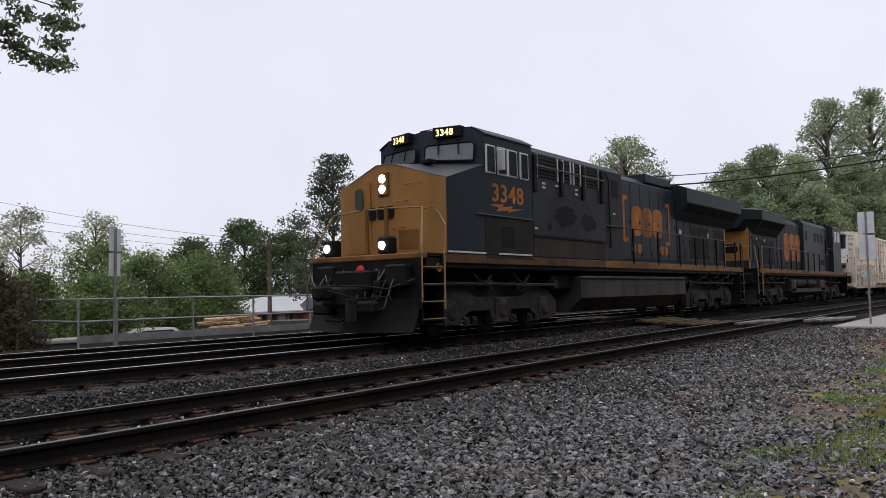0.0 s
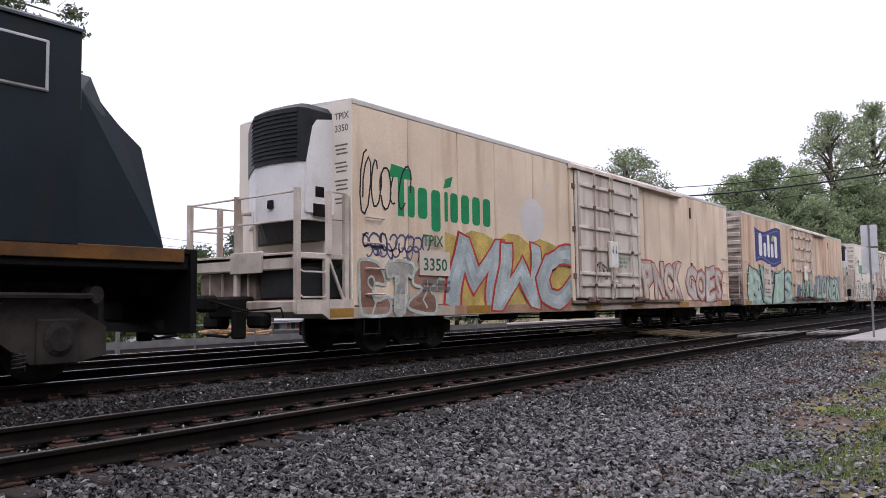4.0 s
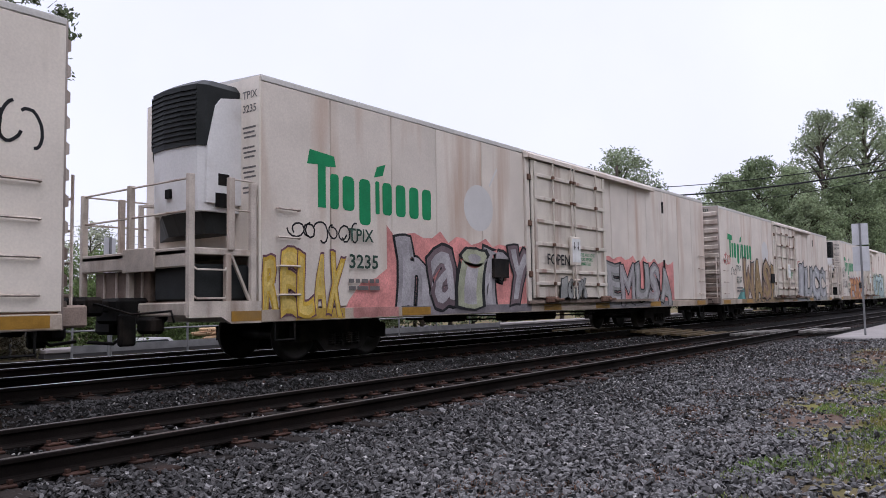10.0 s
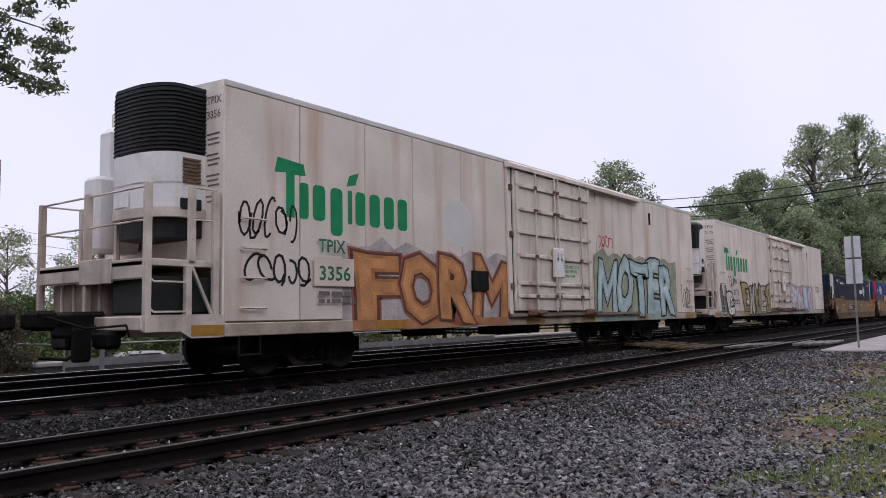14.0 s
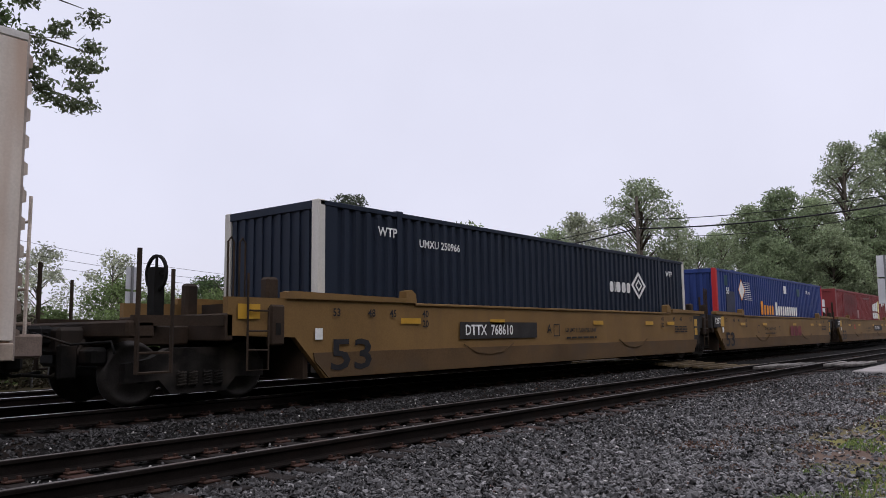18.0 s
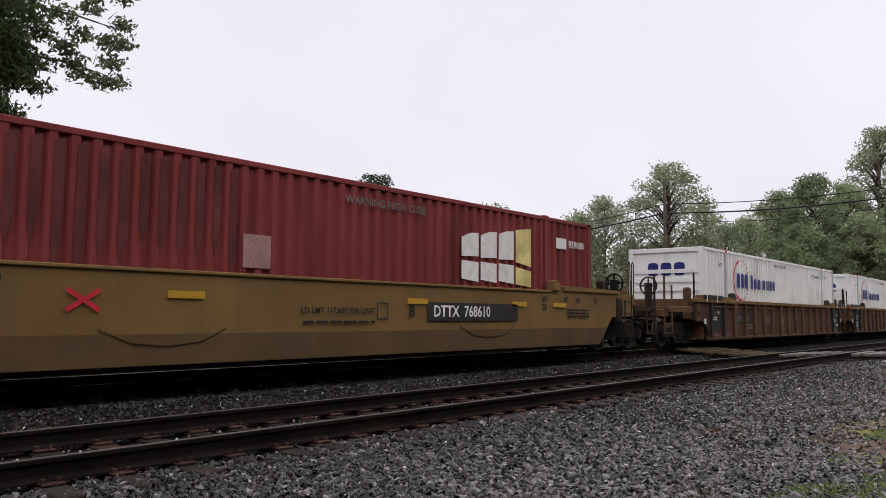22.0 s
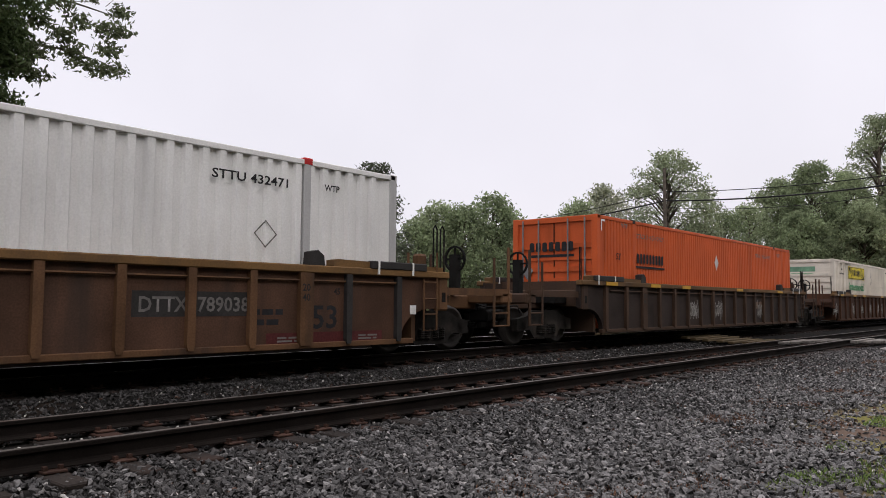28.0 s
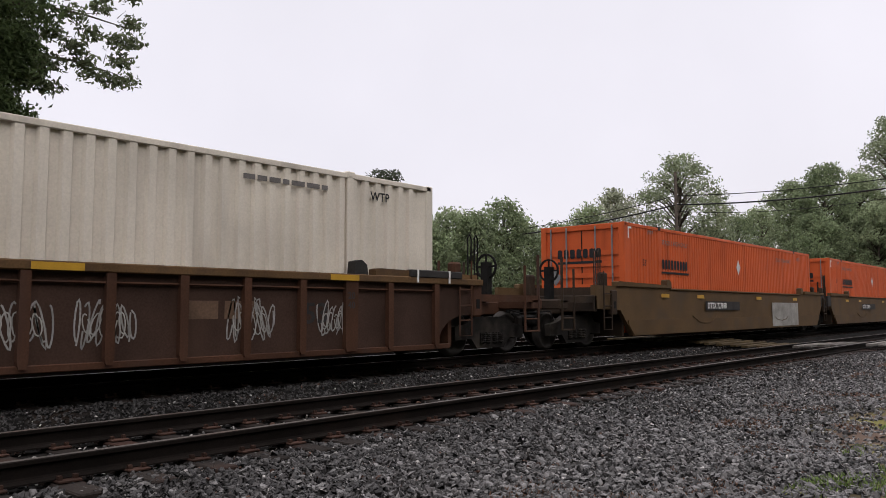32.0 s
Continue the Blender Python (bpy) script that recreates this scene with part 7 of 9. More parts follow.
def well_marks(car, style, head="shared", load=4.85, box=3.9):
    y = -WW - 0.034 if style in ("yellow", "old") else -WW - 0.002
    if style == "yellow":
        lettered("53", 0.05, 1.0, y, 0.27, 0.5, BLACK_INK, car)
        for body, x in (("53", 0.12), ("48", 0.95), ("45", 1.5), ("40\n20", 2.4)):
            letters(body, x, y, 1.14, 0.13, BLACK_INK, car)
            letters(body, WLEN - x - 0.2, y, 1.14, 0.13, BLACK_INK, car)
        for x in (1.8, 4.6, 9.2, 12.4, 14.0):
            part("reflector", Decal(y).rect(x, x + 0.55, 1.02, 1.12), AMBER, car, "amber reflector")
        if head == "free":
            part("corner_plate", Decal(y).rect(-1.75, -1.35, 1.08, 1.3), AMBER, car, "amber plate")
        else:
            part("mark_panel", Decal(y - 0.002).rect(-1.1, -0.28, 0.96, 1.36), CHARCOAL, car, "black marking panel")
            part("corner_plate", Decal(y - 0.005).rect(-0.42, -0.06, 0.98, 1.32), AMBER, car, "amber plate")
            lettered("125T", -1.0, -0.46, y - 0.005, 1.08, 0.20, WHITE_INK, car)
        part("notice_plate", Decal(y).rect(-0.26, -0.1, 0.76, 0.94), WHITE_INK, car, "white notice plate")
        letters("LD LMT 117,600 PER UNIT", load, y, 0.84, 0.10, BLACK_INK, car)
        small_print(car, y, load + 0.05, load + 1.6, 0.66, 0.74, 1, BLACK_INK, 5)
        small_print(car, y, 14.6, 15.6, 0.78, 1.0, 3, BLACK_INK, 6)
        part("stencil_frame", Decal(y).stroke([(box, 0.75), (box + 0.25, 0.75), (box + 0.25, 1.02), (box, 1.02), (box, 0.75)], 0.02), BLACK_INK, car)
    else:
        part("mark_panel", Decal(y).rect(-0.1, 1.06, 0.24, 1.24), CHARCOAL, car, "black marking panel")
        if head != "last":
            part("mark_panel", Decal(y).rect(14.83, 15.93, 0.24, 1.24), CHARCOAL, car, "black marking panel")
        maroon = spray((0.075, 0.018, 0.018))
        for x0, x1 in ((0.1, 1.05), (1.12, 1.95), (13.2, 14.75), (14.85, 15.6)):
            part("warning_band", Decal(y - 0.003).rect(x0, x1, 0.18, 0.36), maroon, car, "maroon warning band")
            small_print(car, y - 0.006, x0 + 0.2, min(x0 + 0.75, x1 - 0.1), 0.21, 0.31, 2, GREY_INK, int(x0 * 10))
        for body, x in (("53", 0.02), ("48", 0.62), ("48", 15.0), ("53", 15.6))[:2 if head == "last" else 4]:
            letters(body, x, y - 0.005, 0.93, 0.10, WHITE_INK, car)
        for x in (2.0, 13.8):
            letters("20\n40", x, -WW - 0.09, 1.0, 0.11, BLACK_INK, car)
        letters("53", 14.05, y - 0.004, 0.42, 0.36, BLACK_INK, car, 1.1)
        letters("45", 14.5, y - 0.004, 0.95, 0.10, BLACK_INK, car)
        for x0, z0 in ((0.15, 0.72), (15.15, 0.66), (15.45, 0.44))[:1 if head == "last" else 3]:
            small_print(car, y - 0.005, x0, x0 + 0.42, z0, z0 + 0.12, 2, WHITE_INK, int(x0 * 7))
        for x in (0.42, 15.35)[:1 if head == "last" else 2]:
            part("round_mark", Decal(y - 0.005).stroke([(x + 0.07 * math.cos(t), 0.92 + 0.08 * math.sin(t)) for t in (k * math.pi / 6 for k in range(13))], 0.02), REFLECT, car)
        for x in (-0.5, 16.3):
            part("notice_plate", Decal(y - 0.004).rect(x, x + 0.16, 0.62, 0.78), WHITE_INK, car, "white notice plate")


c = joined(well("yellow", "free", "shared", "yellow smooth-sided well car unit with black load marks"), 224.3)
well_marks(c, "yellow", "free", 7.75, 7.21)
part("number_plate_panel", Decal(-WW - 0.034).rect(3.55, 6.45, 0.72, 1.06), CHARCOAL, c, "black panel")
letters("DTTX  768610", 3.72, -WW - 0.038, 0.80, 0.21, WHITE_INK, c, 0.95)
letters("A", 6.9, -WW - 0.036, 0.82, 0.2, BLACK_INK, c)
c = joined(well("yellow", "shared", "shared", "yellow smooth-sided middle well car unit"), 243.5)
well_marks(c, "yellow")
letters("C", 6.9, -WW - 0.036, 0.8, 0.2, BLACK_INK, c)
for x in (8.7, 9.35, 10.0):
    part("owner_mark", Decal(-WW - 0.036).slab(x, x + 0.58, 0.56, 1.0), spray((0.15, 0.03, 0.03)), c, "dark red slab of the owner's mark")
c = joined(well("yellow", "shared", "free", "yellow smooth-sided end well car unit"), 262.85)
well_marks(c, "yellow", "shared", 6.81, 8.46)
part("number_plate_panel", Decal(-WW - 0.034).rect(9.75, 12.6, 0.72, 1.06), CHARCOAL, c, "black panel")
letters("DTTX  768610", 9.9, -WW - 0.038, 0.80, 0.21, WHITE_INK, c, 0.95)
letters("B", 9.25, -WW - 0.036, 0.8, 0.2, BLACK_INK, c)
part("cross_mark", Decal(-WW - 0.036).stroke([(3.3, 0.85), (3.7, 1.1)], 0.06).stroke([(3.3, 1.1), (3.7, 0.85)], 0.06, 0.003), RED_INK, c, "red cross mark")
for u, h, t in ((286.15, "free", "shared"), (305.35, "shared", "shared"), (324.7, "shared", "free")):
    c = joined(well("brown", h, t, "brown ribbed well car unit with weathered paint"), u)
    well_marks(c, "brown", "shared" if t == "shared" else "last")
    if h == "shared":
        letters("125T", 0.03, -WW - 0.008, 0.38, 0.26, WHITE_INK, c, 0.8)
    small_print(c, -WW - 0.004, 12.95, 13.5, 0.45, 0.75, 2, BLACK_INK, 3)
    small_print(c, -WW - 0.004, 3.4, 3.95, 0.4, 0.62, 2, GREY_INK, 4)
    small_print(c, -WW - 0.004, 5.3, 5.9, 0.62, 0.85, 2, GREY_INK, 5)
    scrawl(c, -WW - 0.003, 6.9, 0.5, 0.6, 0.45, CREAM if u > 300 else GREY, int(u), 4, 0.02)
    part("owner_panel", Decal(-WW - 0.003).rect(2.28, 2.88, 0.62, 0.96).rect(2.9, 3.82, 0.62, 0.96), CHARCOAL, c, "black number panel")
    if t == "free":
        part("owner_panel", Decal(-WW - 0.003).rect(11.12, 11.98, 0.62, 0.96).rect(12.0, 12.95, 0.62, 0.96), CHARCOAL, c, "black number panel")
        lettered("DTTX", 11.2, 11.9, -WW - 0.006, 0.69, 0.20, GREY_INK, c)
        lettered("789038", 12.05, 12.88, -WW - 0.006, 0.69, 0.20, GREY_INK, c)
    letters("DTTX", 2.30, -WW - 0.006, 0.70, 0.19, GREY_INK, c, 0.75)
    letters("789038", 2.96, -WW - 0.006, 0.70, 0.19, GREY_INK, c, 0.78)
for u, style, seed in ((348.15, "dark", 91), (371.35, "rust", 92)):
    c = joined(well(style, "free", "free", "dark rust-brown ribbed well car with white scribbles"), u)
    for x in (-0.1, 2.2, 4.1, 8.2, 12.2):
        part("reflector", Shape().box(x * 1.1, x * 1.1 + 0.6, -WW - 0.112, -WW - 0.105, 1.29, 1.38), AMBER, c, "amber reflector")
    for i, x in enumerate((5.1, 7.2, 11.3) if seed == 91 else (-1.2, 2.3, 4.35, 6.4, 8.5, 9.5, 11.6, 13.2)):
        scrawl(c, -WW - 0.003, x + 0.05, 0.32, 0.78, 0.7, (0.27, 0.26, 0.25), seed + i, 8, 0.022)
        scrawl(c, -WW - 0.009, x + 0.15, 0.45, 0.55, 0.4, (0.34, 0.33, 0.31), seed + i + 20, 5, 0.016)
    letters("53", 12.98, -WW - 0.004, 0.62, 0.32, CHARCOAL, c, 1.1)
    for x in (2.0, 13.8):
        letters("20\n40", x, -WW - 0.09, 1.0, 0.11, CHARCOAL, c)
    part("owner_panel", Decal(-WW - 0.003).rect(11.0, 11.5, 0.7, 0.95).rect(11.6, 12.1, 0.7, 0.95), spray((0.12, 0.075, 0.05)), c, "faded owner's mark")
for u, h, t in ((394.95, "free", "shared"), (414.1, "shared", "shared"), (433.3, "shared", "shared")):
    c = joined(well("old", h, t, "old grimy yellow-brown well car unit"), u)
    part("number_plate_panel", Decal(-WW - 0.034).rect(4.6, 7.4, 0.78, 1.06), CHARCOAL, c, "black panel")
    letters("DTTX 727898", 4.75, -WW - 0.038, 0.84, 0.18, WHITE_INK, c)
    part("patch", Decal(-WW - 0.034).rect(10.6, 13.6, 0.2, 1.05), spray((0.28, 0.27, 0.25)), c, "grey painted-over patch")
    for x in (1.6, 4.0, 9.0, 13.0):
        part("reflector", Decal(-WW - 0.034).rect(x, x + 0.5, 1.14, 1.24), AMBER, c, "amber reflector")

# ---- containers ----
CW, CH, CB, CT = 1.295, 2.9, 0.215, 3.11


def box_paint(name, rgb, amount=0.25):
    return mat(name, rgb, 0.55, vary=0.1, scale=0.7, fine=35, bump=0.06, stain=tuple(k * 0.5 for k in rgb), amount=amount, streak=True)


C_NAVY, C_BLUE = box_paint("container_navy", (0.014, 0.02, 0.034)), box_paint("container_blue", (0.027, 0.048, 0.165), 0.4)
C_RED, C_WHITE = box_paint("container_red", (0.20, 0.038, 0.038), 0.42), box_paint("container_white", (0.70, 0.70, 0.69), 0.12)
C_CREAM, C_ORANGE = box_paint("container_cream", (0.63, 0.58, 0.50), 0.2), box_paint("container_orange", (0.50, 0.092, 0.026), 0.28)
POST_RED, POST_WHITE, POST_GREY = box_paint("red_corner_post", (0.45, 0.03, 0.03)), box_paint("white_corner_post", (0.55, 0.53, 0.48), 0.3), box_paint("grey_corner_post", (0.40, 0.40, 0.40))


def container(paint, label, post=None, pitch=0.276, depth=0.052, doors=False, header=None):
    box = thing("shipping_container", label, "container", "containers on the train")
    post = post or paint
    n = int((WLEN - 0.5) / pitch)
    off = (WLEN - n * pitch) / 2
    for s in (-1, 1):
        y = s * (CW - 0.012)
        pts = []
        for i in range(n):
            x = off + i * pitch
            pts += [(x, y), (x + pitch * 0.38, y), (x + pitch * 0.5, y - s * depth), (x + pitch * 0.88, y - s * depth)]
        pts = [(0.1, y)] + pts + [(WLEN - 0.1, y)]
        m = len(pts)
        side = Shape().add([(a, b, CB + 0.1) for a, b in pts] + [(a, b, CT - 0.09) for a, b in pts], [(i, i + 1, i + 1 + m, i + m) for i in range(m - 1)])
        part("side_wall", side, paint, box, "corrugated steel side")
        part("top_rail", Shape().box(0.05, WLEN - 0.05, min(s * CW, s * (CW - 0.07)), max(s * CW, s * (CW - 0.07)), CT - 0.10, CT - 0.01, 0.01), paint, box)
        part("bottom_rail", Shape().box(0.05, WLEN - 0.05, min(s * CW, s * (CW - 0.07)), max(s * CW, s * (CW - 0.07)), CB, CB + 0.14, 0.01), paint, box)
        for x in (0.0, WLEN - 0.17):
            part("corner_post", Shape().box(x, x + 0.17, min(s * CW, s * (CW - 0.17)), max(s * CW, s * (CW - 0.17)), CB, CT, 0.012), POST_GREY if paint is C_WHITE and x > 1 else post, box)
        for x in (1.98, WLEN - 2.12):
            st = part("stacking_post", Shape().box(x, x + 0.14, min(s * CW, s * (CW - 0.1)), max(s * CW, s * (CW - 0.1)), CB, CT - 0.01, 0.01), POST_GREY if paint is C_WHITE else paint, box)
            part("corner_casting", Shape().box(x - 0.02, x + 0.17, min(s * (CW + 0.004), s * (CW - 0.18)), max(s * (CW + 0.004), s * (CW - 0.18)), CT - 0.10, CT + 0.02, 0.015).box(x + 0.03, x + 0.12, -CW - 0.006 if s < 0 else CW, -CW if s < 0 else CW + 0.006, CT - 0.07, CT - 0.02), header or paint, st)
    part("roof", Shape().box(0.05, WLEN - 0.05, -CW + 0.02, CW - 0.02, CT - 0.06, CT - 0.02), paint, box)
    part("floor", Shape().box(0.05, WLEN - 0.05, -CW + 0.02, CW - 0.02, CB + 0.02, CB + 0.1), paint, box)
    for x, s in ((0.0, -1), (WLEN, 1)):
        def bx(shape, p, q, *rest):
            return shape.box(min(x - s * p, x - s * q), max(x - s * p, x - s * q), *rest)
        end = part("end_wall", bx(Shape(), 0.05, 0.1, -CW + 0.15, CW - 0.15, CB + 0.05, CT - 0.05), paint, box)
        part("end_header", bx(Shape(), 0.0, 0.12, -CW + 0.15, CW - 0.15, CT - 0.16, CT - 0.01, 0.012), paint, box)
        part("end_sill", bx(Shape(), 0.0, 0.12, -CW + 0.15, CW - 0.15, CB, CB + 0.15, 0.012), paint, box)
        if doors and s < 0:
            for y in (-0.95, -0.45, 0.45, 0.95):
                part("lock_rod", Shape().tube([(x - 0.02, y, CB + 0.1), (x - 0.02, y, CT - 0.06)], 0.022, 6), GALV, end)
            part("door_gap", bx(Shape(), 0.03, 0.052, -0.012, 0.012, CB + 0.12, CT - 0.12), BLACK, end)
        if paint is C_NAVY or paint is C_BLUE:
            for i in range(9):
                y = -1.05 + i * 0.25
                part("end_rib", bx(Shape(), 0.02, 0.055, y, y + 0.11, CB + 0.15, CT - 0.16), paint, end)
        else:
            for i in range(7):
                z = CB + 0.25 + i * 0.3
                part("end_rib", bx(Shape(), 0.015, 0.055, -CW + 0.16, CW - 0.16, z, z + 0.13), paint, end)
    return box


def signs(box, x, z, h, widths, material, y=-CW - 0.003, gap=0.12, name="maker_mark", lean=0.0):
    """A maker's mark as plain notched slabs of the given widths (in heights; minus: a low one)."""
    mark = None
    for i, w in enumerate(widths):
        hh = h * (0.72 if w < 0 else 1)
        o = part(name if mark is None else "mark_sign", Decal(y).slab(x, x + abs(w) * h * 0.84, z, z + hh, lean), material, mark or box)
        mark = mark or o
        x += abs(w) * h + gap * h
    return x


YC = -CW - 0.003
c = joined(container(C_NAVY, "dark navy corrugated container with a white mark", POST_WHITE), 224.3)
signs(c, 10.68, 1.93, 0.29, (0.9, 0.2, 1.1, 1.0, 0.9), WHITE_INK, gap=0.12)
part("diamond_mark", Decal(YC).stroke([(12.12, 2.17), (12.55, 2.52), (12.98, 2.17), (12.55, 1.82), (12.12, 2.17)], 0.09).stroke([(12.36, 2.17), (12.55, 2.32), (12.74, 2.17), (12.55, 2.02), (12.36, 2.17)], 0.06, 0.003), WHITE_INK, c, "white diamond mark")
letters("UMXU 250966", 2.6, YC, 2.5, 0.15, WHITE_INK, c)
letters("WTP", 1.45, YC, 2.62, 0.17, WHITE_INK, c)
letters("WTP", 14.6, YC, 2.55, 0.17, WHITE_INK, c)
c = joined(container(C_BLUE, "blue corrugated container with orange and white mark and red corner posts", POST_RED), 243.5)
part("diamond_mark", Decal(YC).poly([(2.5, 2.4), (2.85, 2.8), (3.25, 2.4), (2.85, 1.98)]), WHITE_INK, c, "white diamond")
part("diamond_edge", Decal(YC - 0.003).stroke([(2.5, 2.4), (2.85, 2.8), (3.25, 2.4), (2.85, 1.98), (2.5, 2.4)], 0.04), ORANGE_INK, c)
for i in range(10):
    part("speed_line", Decal(YC).rect(3.0 + abs(i - 4.5) * 0.04, 4.15 - 0.03 * i, 2.02 + i * 0.075, 2.04 + i * 0.075), WHITE_INK, c)
signs(c, 5.28, 1.46, 0.58, (0.68, -0.56, -0.56, -0.5, -0.56), ORANGE_INK, gap=0.1)
signs(c, 7.4, 1.46, 0.58, (0.64,) + (-0.54,) * 9, WHITE_INK, gap=0.08)
part("patch", Decal(YC).rect(8.85, 9.3, 2.45, 2.8), WHITE_INK, c, "white sticker")
part("patch", Decal(YC).rect(1.05, 2.0, 1.5, 2.3), spray((0.03, 0.035, 0.06)), c, "dark painted-over patch")
for x0, x1, z0, z1 in ((0.9, 1.25, 2.5, 2.9), (11.1, 11.6, 2.4, 2.75)):
    part("patch", Decal(YC).rect(x0, x1, z0, z1), spray((0.02, 0.06, 0.08)), c, "dark teal patch")
letters("53", 1.05, YC - 0.004, 2.2, 0.24, WHITE_INK, c)
lettered("UMXU", 12.80, 13.16, YC, 2.56, 0.17, WHITE_INK, c)
lettered("186325", 13.2, 13.58, YC, 2.57, 0.12, WHITE_INK, c)
c = joined(container(C_RED, "faded red corrugated container with a pale window-like emblem"), 262.85)
for i, x in enumerate((11.0, 11.62, 12.24)):
    part("emblem_pane", Decal(YC).poly([(x, 2.0), (x + 0.55, 2.02), (x + 0.55, 2.5 + 0.07 * i), (x + 0.28, 2.48 + 0.07 * i), (x, 2.38 + 0.08 * i)]), WHITE_INK, c, "pale pane of the emblem")
    part("emblem_pane", Decal(YC).poly([(x, 1.55), (x + 0.55, 1.5), (x + 0.55, 1.9), (x, 1.92)]), WHITE_INK, c, "pale pane of the emblem")
part("emblem", Decal(YC).poly([(12.86, 1.98), (13.45, 1.9), (13.45, 2.75), (12.86, 2.68)]).poly([(12.86, 1.5), (13.45, 1.45), (13.45, 1.8), (12.86, 1.88)]), spray((0.62, 0.52, 0.22)), c, "yellow panes of the emblem")
letters("WARNING HIGH CUBE", 7.9, YC, 2.7, 0.14, GREY_INK, c)
letters("939600", 15.05, YC, 2.45, 0.17, WHITE_INK, c)
part("patch", Decal(YC).rect(14.5, 14.95, 2.4, 2.65), WHITE_INK, c, "white panel")
rs = random.Random(12)
for i in range(13):
    x = 2.35 + i * 0.276
    z = rs.uniform(1.5, 2.0)
    part("stain", Decal(YC).poly([(x, z), (x + 0.04, z - 0.2), (x + 0.12, z + 0.1), (x + 0.12, 2.95), (x, 2.9)]), spray((0.11, 0.03, 0.03)), c, "dark vertical stain")
part("patch", Decal(YC).rect(5.9, 6.4, 1.5, 2.0), spray((0.34, 0.2, 0.19)), c, "faded sticker")
d = Decal(0.0)
for i, y in enumerate((-0.55, -0.1, 0.35)):
    d.rect(y, y + 0.38, 2.1, 2.45 + 0.03 * i)
    d.rect(y, y + 0.38, 1.72, 2.02)
part("emblem", d, WHITE_INK, c, "pale emblem").matrix_basis = pose(0.012, 0, 0, 0, 0, -90)
for k, u in enumerate((286.15, 305.35, 324.7)):
    c = joined(container(C_WHITE, "white corrugated container with navy and red ring mark", header=POST_RED), u)
    part("ring_mark", Decal(YC).stroke([(3.5 + 0.75 * math.cos(t), 2.14 + 0.70 * math.sin(t)) for t in (math.pi * (0.58 + 0.92 * j / 14) for j in range(15))], 0.08), RED_INK, c, "red open ring")
    for j in range(5):
        t = math.pi * (0.5 - 0.09 * j)
        for e in (1, -1):
            part("ring_dot", Decal(YC).slab(3.5 + 0.75 * math.cos(t) - 0.04, 3.5 + 0.75 * math.cos(t) + 0.04, 2.14 + e * 0.70 * math.sin(t) - 0.04, 2.14 + e * 0.70 * math.sin(t) + 0.04), RED_INK, c)
    x = signs(c, 3.06, 1.86, 0.52, (0.68, 0.64, 0.74), NAVY_INK, gap=0.1)
    signs(c, 4.47, 1.86, 0.52, (0.5, -0.72, -0.72, -0.2, -0.6, -0.35, -0.2, -0.55, -0.55), NAVY_INK, gap=0.12)
    letters("WARNING HIGH CUBE", 7.2, YC, 2.8, 0.12, GREY_INK, c, 0.9)
    lettered(("STTU 432567", "STTU 433333", "STTU 432471")[k], 12.35, 13.70, YC, 2.60, 0.135, BLACK_INK, c)
    letters("WTP", 1.3, YC, 2.52, 0.12, BLACK_INK, c)
    letters("WTP", 14.45, YC, 2.64, 0.105, BLACK_INK, c)
    part("placard_holder", Decal(YC).stroke([(13.1, 1.85), (13.3, 2.05), (13.5, 1.85), (13.3, 1.65), (13.1, 1.85)], 0.02), GREY_INK, c)
    d = Decal(0.0)
    for j in range(3):
        d.slab(-0.62 + j * 0.46, -0.24 + j * 0.46, 2.18, 2.62)
    part("end_mark", d, NAVY_INK, c, "navy mark").matrix_basis = pose(0.045, 0, 0, 0, 0, -90)


def orange_box(u):
    c = joined(container(C_ORANGE, "orange ribbed container with black mark", pitch=0.17, depth=0.018, doors=True, header=CHARCOAL), u)
    signs(c, 2.2, 1.95, 0.27, (0.61,) * 9, BLACK_INK, gap=0.11)
    part("underline", Decal(YC).rect(2.15, 3.97, 1.82, 1.88), BLACK_INK, c)
    letters("53'", 1.0, YC, 2.0, 0.17, BLACK_INK, c)
    letters("STACK 3 HIGH ONLY", 2.19, YC, 2.64, 0.13, GREY_INK, c)
    letters("STACK 3 HIGH ONLY", 11.9, YC, 2.6, 0.13, GREY_INK, c)
    letters("WTP", 1.3, YC, 2.86, 0.12, GREY_INK, c)
    letters("WTP", 14.4, YC, 2.72, 0.14, GREY_INK, c)
    part("placard", Decal(YC).poly([(7.85, 2.22), (8.03, 2.48), (8.21, 2.22), (8.03, 1.96)]), SIGN_BACK, c, "bare metal diamond placard")
    d = Decal(0.0)
    for j in range(7):
        d.slab(-0.75 + j * 0.2, -0.6 + j * 0.2, 2.2, 2.45)
    d.rect(-0.75, 0.62, 2.05, 2.12)
    part("end_mark", d, BLACK_INK, c, "black mark").matrix_basis = pose(0.008, 0, 0, 0, 0, -90)
    part("end_placard", Decal(0.0).poly([(-1.0, 1.7), (-0.82, 1.95), (-0.64, 1.7), (-0.82, 1.45)]), GALV, c).matrix_basis = pose(0.006, 0, 0, 0, 0, -90)
    part("corner_bracket", Decal(YC).poly([(0.2, 2.7), (0.25, 2.7), (0.25, 2.95), (0.4, 2.95), (0.4, 3.0), (0.2, 3.0)]), WHITE_INK, c)


